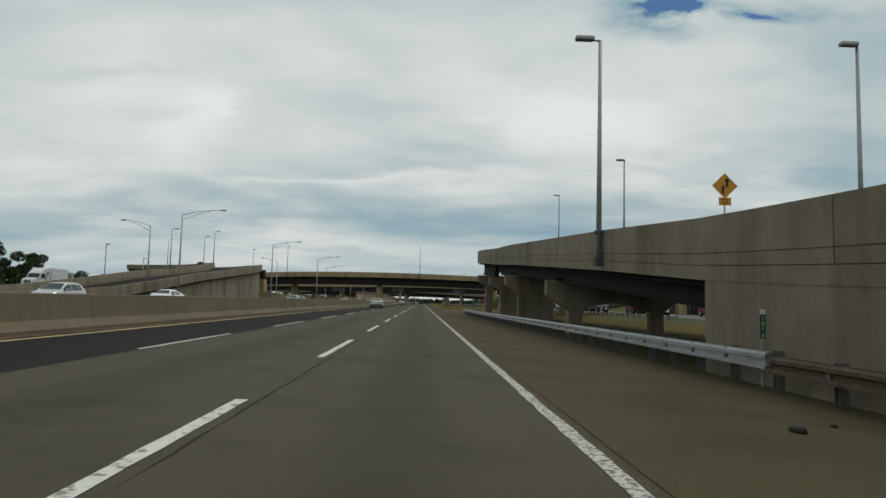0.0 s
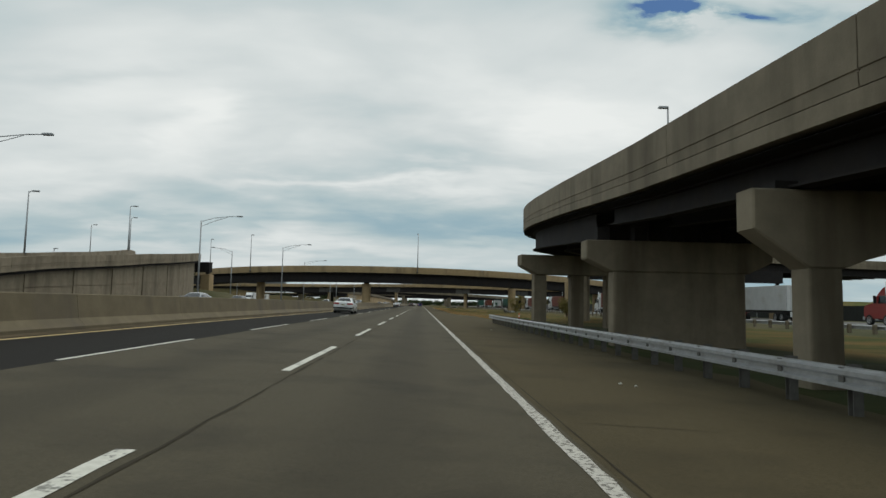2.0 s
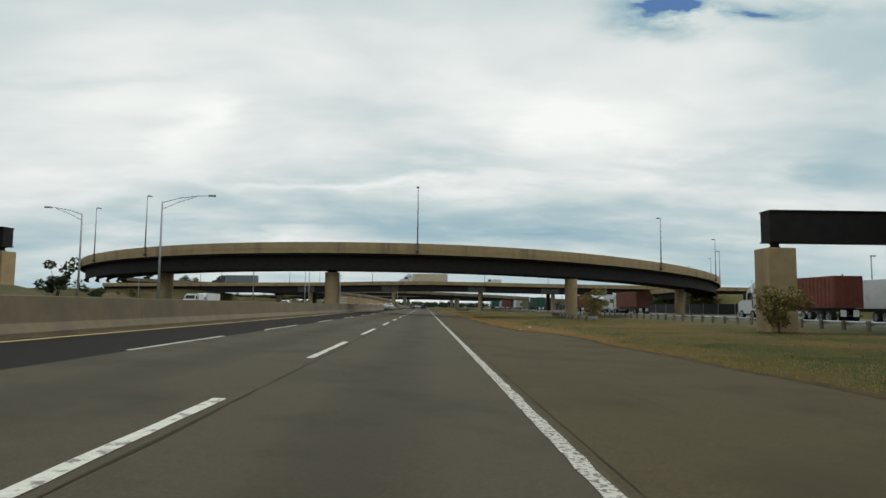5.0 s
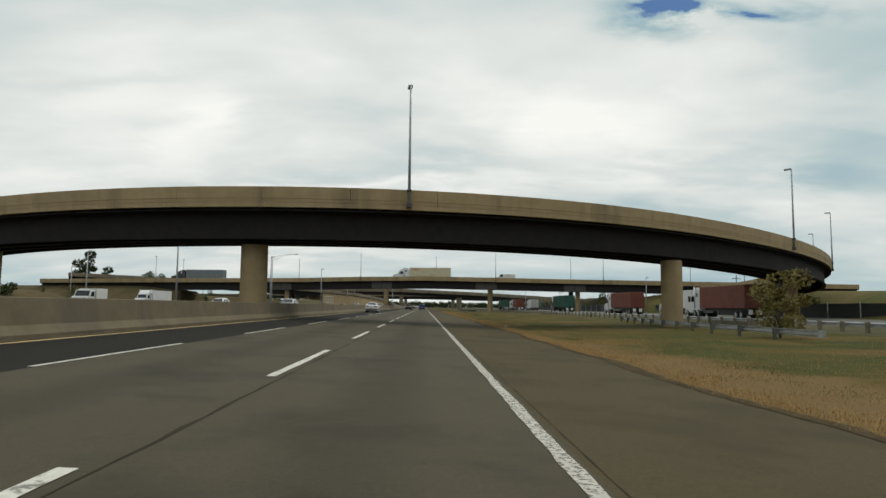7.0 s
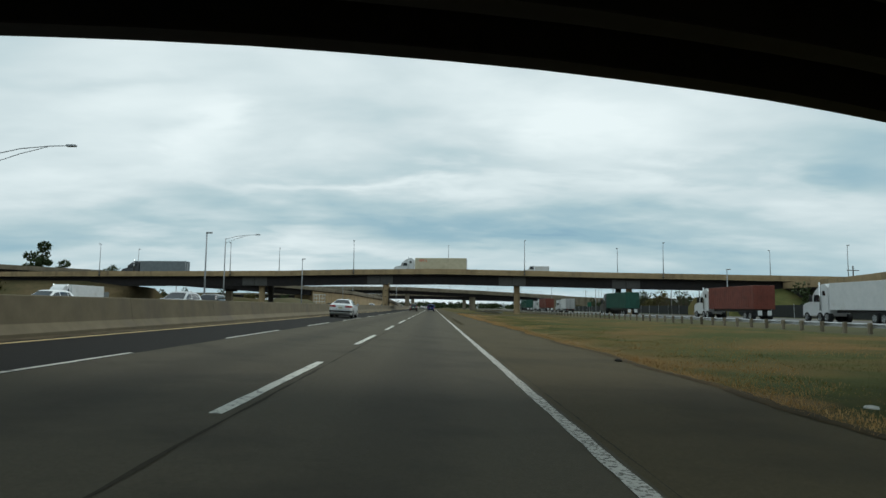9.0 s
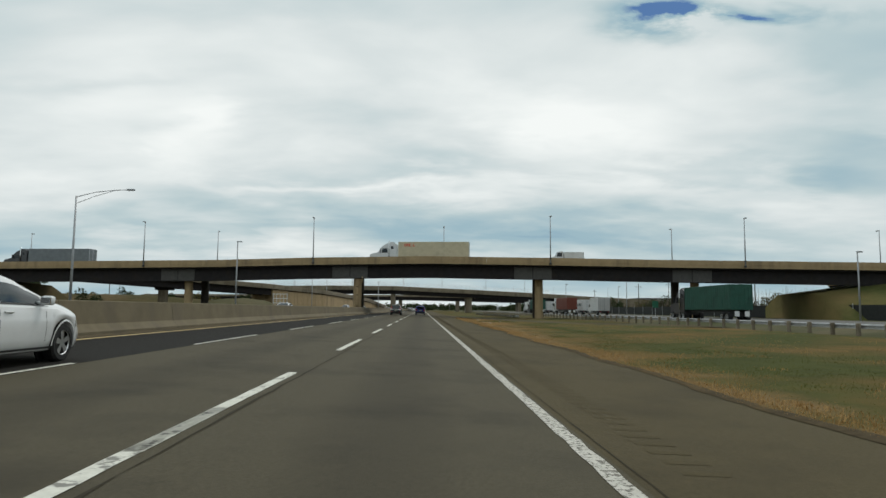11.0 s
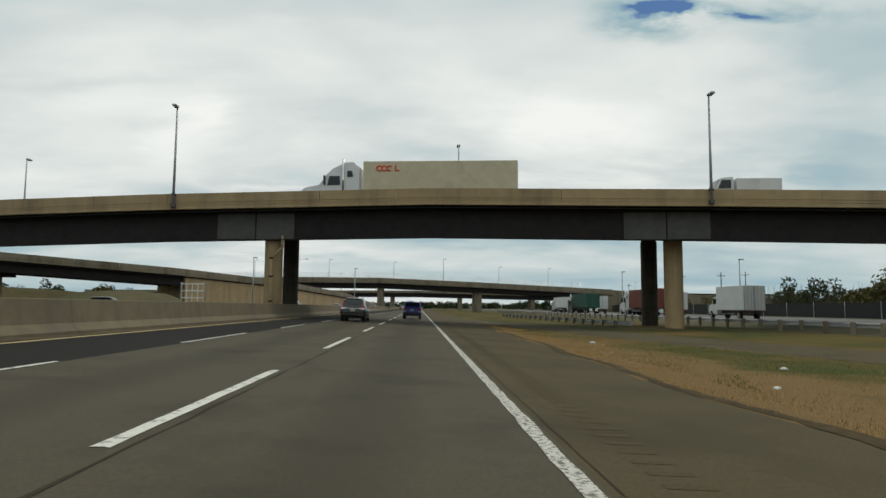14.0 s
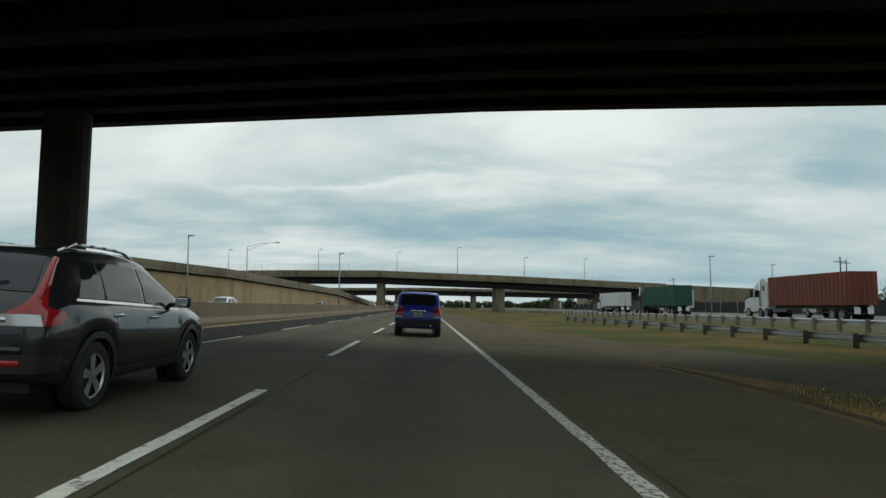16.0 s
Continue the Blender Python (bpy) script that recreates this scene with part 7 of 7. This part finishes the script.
# distant low buildings
WALL_PALE = material("pale_warehouse_wall", (0.42, 0.42, 0.40), (0.5, 0.5, 0.48), 0.3, 0.8, stain=(0.36, 0.35, 0.32), stain_scale=0.1)
WALL_TAN = material("tan_building_wall", (0.30, 0.24, 0.17), (0.36, 0.30, 0.22), 0.3, 0.8)
WALL_ORANGE = paint("orange_depot_wall", (0.42, 0.17, 0.02), 0.7)
for x, y, w, d, h, wm, lb in ((120, 420, 34, 20, 7, WALL_PALE, "pale low warehouse far behind the truck road"), (95, 520, 26, 18, 9, WALL_TAN, "tan building beyond the far overpass"), (-90, 600, 40, 18, 9, WALL_TAN, "pale building beyond the distant overpass"), (-170, 330, 12, 10, 6.5, WALL_ORANGE, "small orange depot building")):
    t = thing("warehouse", (x, y, -0.3), lb, "building", "distant buildings")
    bm = bmesh.new()
    box(bm, -w / 2, w / 2, -d / 2, d / 2, -0.2, h)
    part("wall", bm, wm, t)
    bm = bmesh.new()
    box(bm, -w / 2 - 0.3, w / 2 + 0.3, -d / 2 - 0.3, d / 2 + 0.3, h, h + 0.5)
    part("roof", bm, STEEL, t, "dark flat roof")
    for k in range(int(w / 4)):
        bm = bmesh.new()
        x0 = -w / 2 + 1.5 + k * 4
        box(bm, x0, x0 + 1.8, -d / 2 - 0.06, -d / 2 + 0.02, h * 0.55, h * 0.75)
        part("window", bm, GLASS, t)


# earth banks that carry the approaches and close the view to both sides
BANK_SCRUB = material("brown_scrub_bank", (0.070, 0.052, 0.026), (0.13, 0.098, 0.052), 0.8, 1.0, bump=0.8, bump_scale=3, stain=(0.055, 0.052, 0.022), stain_scale=0.09, stain_at=0.5, spec=0.1)
BANK_GRASS = material("grassy_bank", (0.060, 0.070, 0.022), (0.11, 0.108, 0.038), 0.5, 1.0, bump=0.6, bump_scale=4, stain=(0.16, 0.115, 0.05), stain_scale=0.07, stain_at=0.55, spec=0.1)


def bank(label, crest, heights, half_top, slope, mats, seed):
    """A long bank with a flat crest and uneven sides along plan points."""
    run = route(crest, heights, 4.0)
    bm = bmesh.new()
    rows = []
    for k, (p, n) in enumerate(run):
        h = max(0.2, p.z)
        row = []
        for u, v in ((-half_top - h * slope, -0.1), (-half_top - h * slope * 0.66, 0.36), (-half_top - h * slope * 0.33, 0.70), (-half_top, 1.0), (half_top, 1.0), (half_top + h * slope * 0.33, 0.70), (half_top + h * slope * 0.66, 0.36), (half_top + h * slope, -0.1)):
            wob = 0.35 * noise.noise(Vector((u * 0.2, k * 0.5, seed))) * (0 < v < 1)
            row.append(bm.verts.new((p.x + n.x * u, p.y + n.y * u, v * h + wob if v > 0 else -0.4)))
        rows.append(row)
    for a, b in zip(rows, rows[1:]):
        for i in range(7):
            bm.faces.new((a[i], a[i + 1], b[i + 1], b[i]))
    bm.faces.new(rows[0])
    bm.faces.new(rows[-1])
    tagged(obj("earth_bank", bm, mats, True), label, "bank", kind="structure")


bank("brown scrubby bank beyond the opposite carriageway", [(-96, 60), (-92, 150), (-98, 240)], [(0, 1.5), (60, 3.2), (120, 4.6), (180, 4.2)], 3, 2.2, BANK_SCRUB, 1)
bank("low scrubby embankment that carries a parallel road", [(-63, -44), (-63, 150)], [(0, 1.62)], 13.5, 1.8, BANK_SCRUB, 8)
bank("scrubby bank that carries the overpass approach", [(-74, 270.5), (-120, 275.5), (-230, 287)], [(0, 5.2), (12, 6.6), (160, 6.4)], 5.0, 1.7, BANK_SCRUB, 2)
bank("grassy bank that carries the overpass approach", [(63, 256.3), (110, 251.3), (190, 243)], [(0, 4.2), (14, 6.2), (140, 6.0)], 5.0, 1.8, BANK_GRASS, 3)
bank("grassy bank beside the truck road", [(70, 120), (72, 160), (80, 205), (96, 240)], [(0, 1.0), (40, 3.6), (85, 5.0), (125, 5.6)], 4, 2.0, BANK_GRASS, 4)
bank("low scrubby bank beyond the truck road", [(82, 285), (84, 380), (90, 480)], [(0, 1.6), (60, 2.6), (200, 2.6)], 4, 2.0, BANK_SCRUB, 5)
# bare reeds and stems behind the screen fence
rng = np.random.RandomState(44)
verts, faces = [], []
for k in range(900):
    x, y = rng.uniform(66, 74), rng.uniform(262, 330)
    h, w = rng.uniform(2.5, 6.0), 0.03
    lx, ly = rng.normal(0, 0.25, 2)
    i = len(verts)
    verts += [(x - w, y, -0.2), (x + w, y, -0.2), (x + lx + 0.01, y + ly, h), (x + lx - 0.01, y + ly, h)]
    faces.append((i, i + 1, i + 2, i + 3))
me = bpy.data.meshes.new("reeds")
me.from_pydata(verts, [], faces)
me.materials.append(BARK)
tagged(new("reeds", me), "bare brown reeds and stems behind a dark fence", "reeds", kind="stuff")

# mesh screen along the top of the far overpass
rail4 = thing("bridge_screen", (-60, 385.15, 9.0), "pale wire screen along the far overpass parapet", "fence")
for k in range(26):
    x0, x1 = -66 + k * 4.6, -66 + (k + 1) * 4.6
    z0 = float(np.interp(x0 + 75, [v[0] for v in r4_top], [v[1] for v in r4_top]))
    z1 = float(np.interp(x1 + 75, [v[0] for v in r4_top], [v[1] for v in r4_top]))
    bm = bmesh.new()
    tube(bm, (x0, 385.15, z0 - 0.05), (x0, 385.15, z0 + 1.7), 0.035, 0.035, 6)
    part("post", bm, GALV, rail4, world=True)
    bm = bmesh.new()
    for q in range(9):
        d = 0.05 + q * 0.2
        tube(bm, (x0, 385.15, z0 + d), (x1, 385.15, z1 + d), 0.012, 0.012, 4, False)
    for q in range(1, 14):
        f = q / 14
        xx, zz = x0 + (x1 - x0) * f, z0 + (z1 - z0) * f
        tube(bm, (xx, 385.15, zz), (xx, 385.15, zz + 1.65), 0.009, 0.009, 4, False)
    part("wire_panel", bm, GALV, rail4, world=True)

bank("scrubby bank beyond the second ramp", [(-52, 338), (-110, 322), (-210, 306)], [(0, 2.2), (30, 4.6), (160, 5.5)], 5, 2.0, BANK_SCRUB, 6)
for k in range(16):
    c = copy_thing(protos[k % 2], pose(-60 - k * 8 + rng.uniform(-3, 3), 338 - k * 2.0 + rng.uniform(-6, 10), 2.5, 0, 0, rng.uniform(0, 360)))
    sc = rng.uniform(0.5, 0.9)
    c.scale = (sc, sc, sc)

# low scrub that covers the banks
rng = np.random.RandomState(91)
cents = []
for (x0, y0), (x1, y1), wide, top, count in (((-92, 70), (-96, 240), 9, 4.2, 90), ((-60, 336), (-200, 308), 10, 4.5, 90), ((-78, 271), (-200, 284), 14, 5.0, 70), ((84, 290), (90, 470), 8, 2.2, 90), ((72, 150), (96, 238), 8, 4.0, 40)):
    for k in range(count):
        f, u = rng.rand(), rng.normal(0, 0.5)
        r = rng.uniform(0.5, 1.3)
        cents.append(((x0 + (x1 - x0) * f + (u * wide if abs(x1 - x0) < 40 else 0), y0 + (y1 - y0) * f + (0 if abs(x1 - x0) < 40 else u * wide), max(0.3, top * (1 - min(1, abs(u)) * 0.8)) + 0.2 * r), r))
v, f = leaf_cloud(rng, cents, 26000, 0.28, 1)
me = bpy.data.meshes.new("bank_scrub")
me.from_pydata(v, [], f)
me.materials.append(LEAF_DRY)
tagged(new("bank_scrub", me), "low brown and olive scrub on the banks", "scrub", kind="stuff")

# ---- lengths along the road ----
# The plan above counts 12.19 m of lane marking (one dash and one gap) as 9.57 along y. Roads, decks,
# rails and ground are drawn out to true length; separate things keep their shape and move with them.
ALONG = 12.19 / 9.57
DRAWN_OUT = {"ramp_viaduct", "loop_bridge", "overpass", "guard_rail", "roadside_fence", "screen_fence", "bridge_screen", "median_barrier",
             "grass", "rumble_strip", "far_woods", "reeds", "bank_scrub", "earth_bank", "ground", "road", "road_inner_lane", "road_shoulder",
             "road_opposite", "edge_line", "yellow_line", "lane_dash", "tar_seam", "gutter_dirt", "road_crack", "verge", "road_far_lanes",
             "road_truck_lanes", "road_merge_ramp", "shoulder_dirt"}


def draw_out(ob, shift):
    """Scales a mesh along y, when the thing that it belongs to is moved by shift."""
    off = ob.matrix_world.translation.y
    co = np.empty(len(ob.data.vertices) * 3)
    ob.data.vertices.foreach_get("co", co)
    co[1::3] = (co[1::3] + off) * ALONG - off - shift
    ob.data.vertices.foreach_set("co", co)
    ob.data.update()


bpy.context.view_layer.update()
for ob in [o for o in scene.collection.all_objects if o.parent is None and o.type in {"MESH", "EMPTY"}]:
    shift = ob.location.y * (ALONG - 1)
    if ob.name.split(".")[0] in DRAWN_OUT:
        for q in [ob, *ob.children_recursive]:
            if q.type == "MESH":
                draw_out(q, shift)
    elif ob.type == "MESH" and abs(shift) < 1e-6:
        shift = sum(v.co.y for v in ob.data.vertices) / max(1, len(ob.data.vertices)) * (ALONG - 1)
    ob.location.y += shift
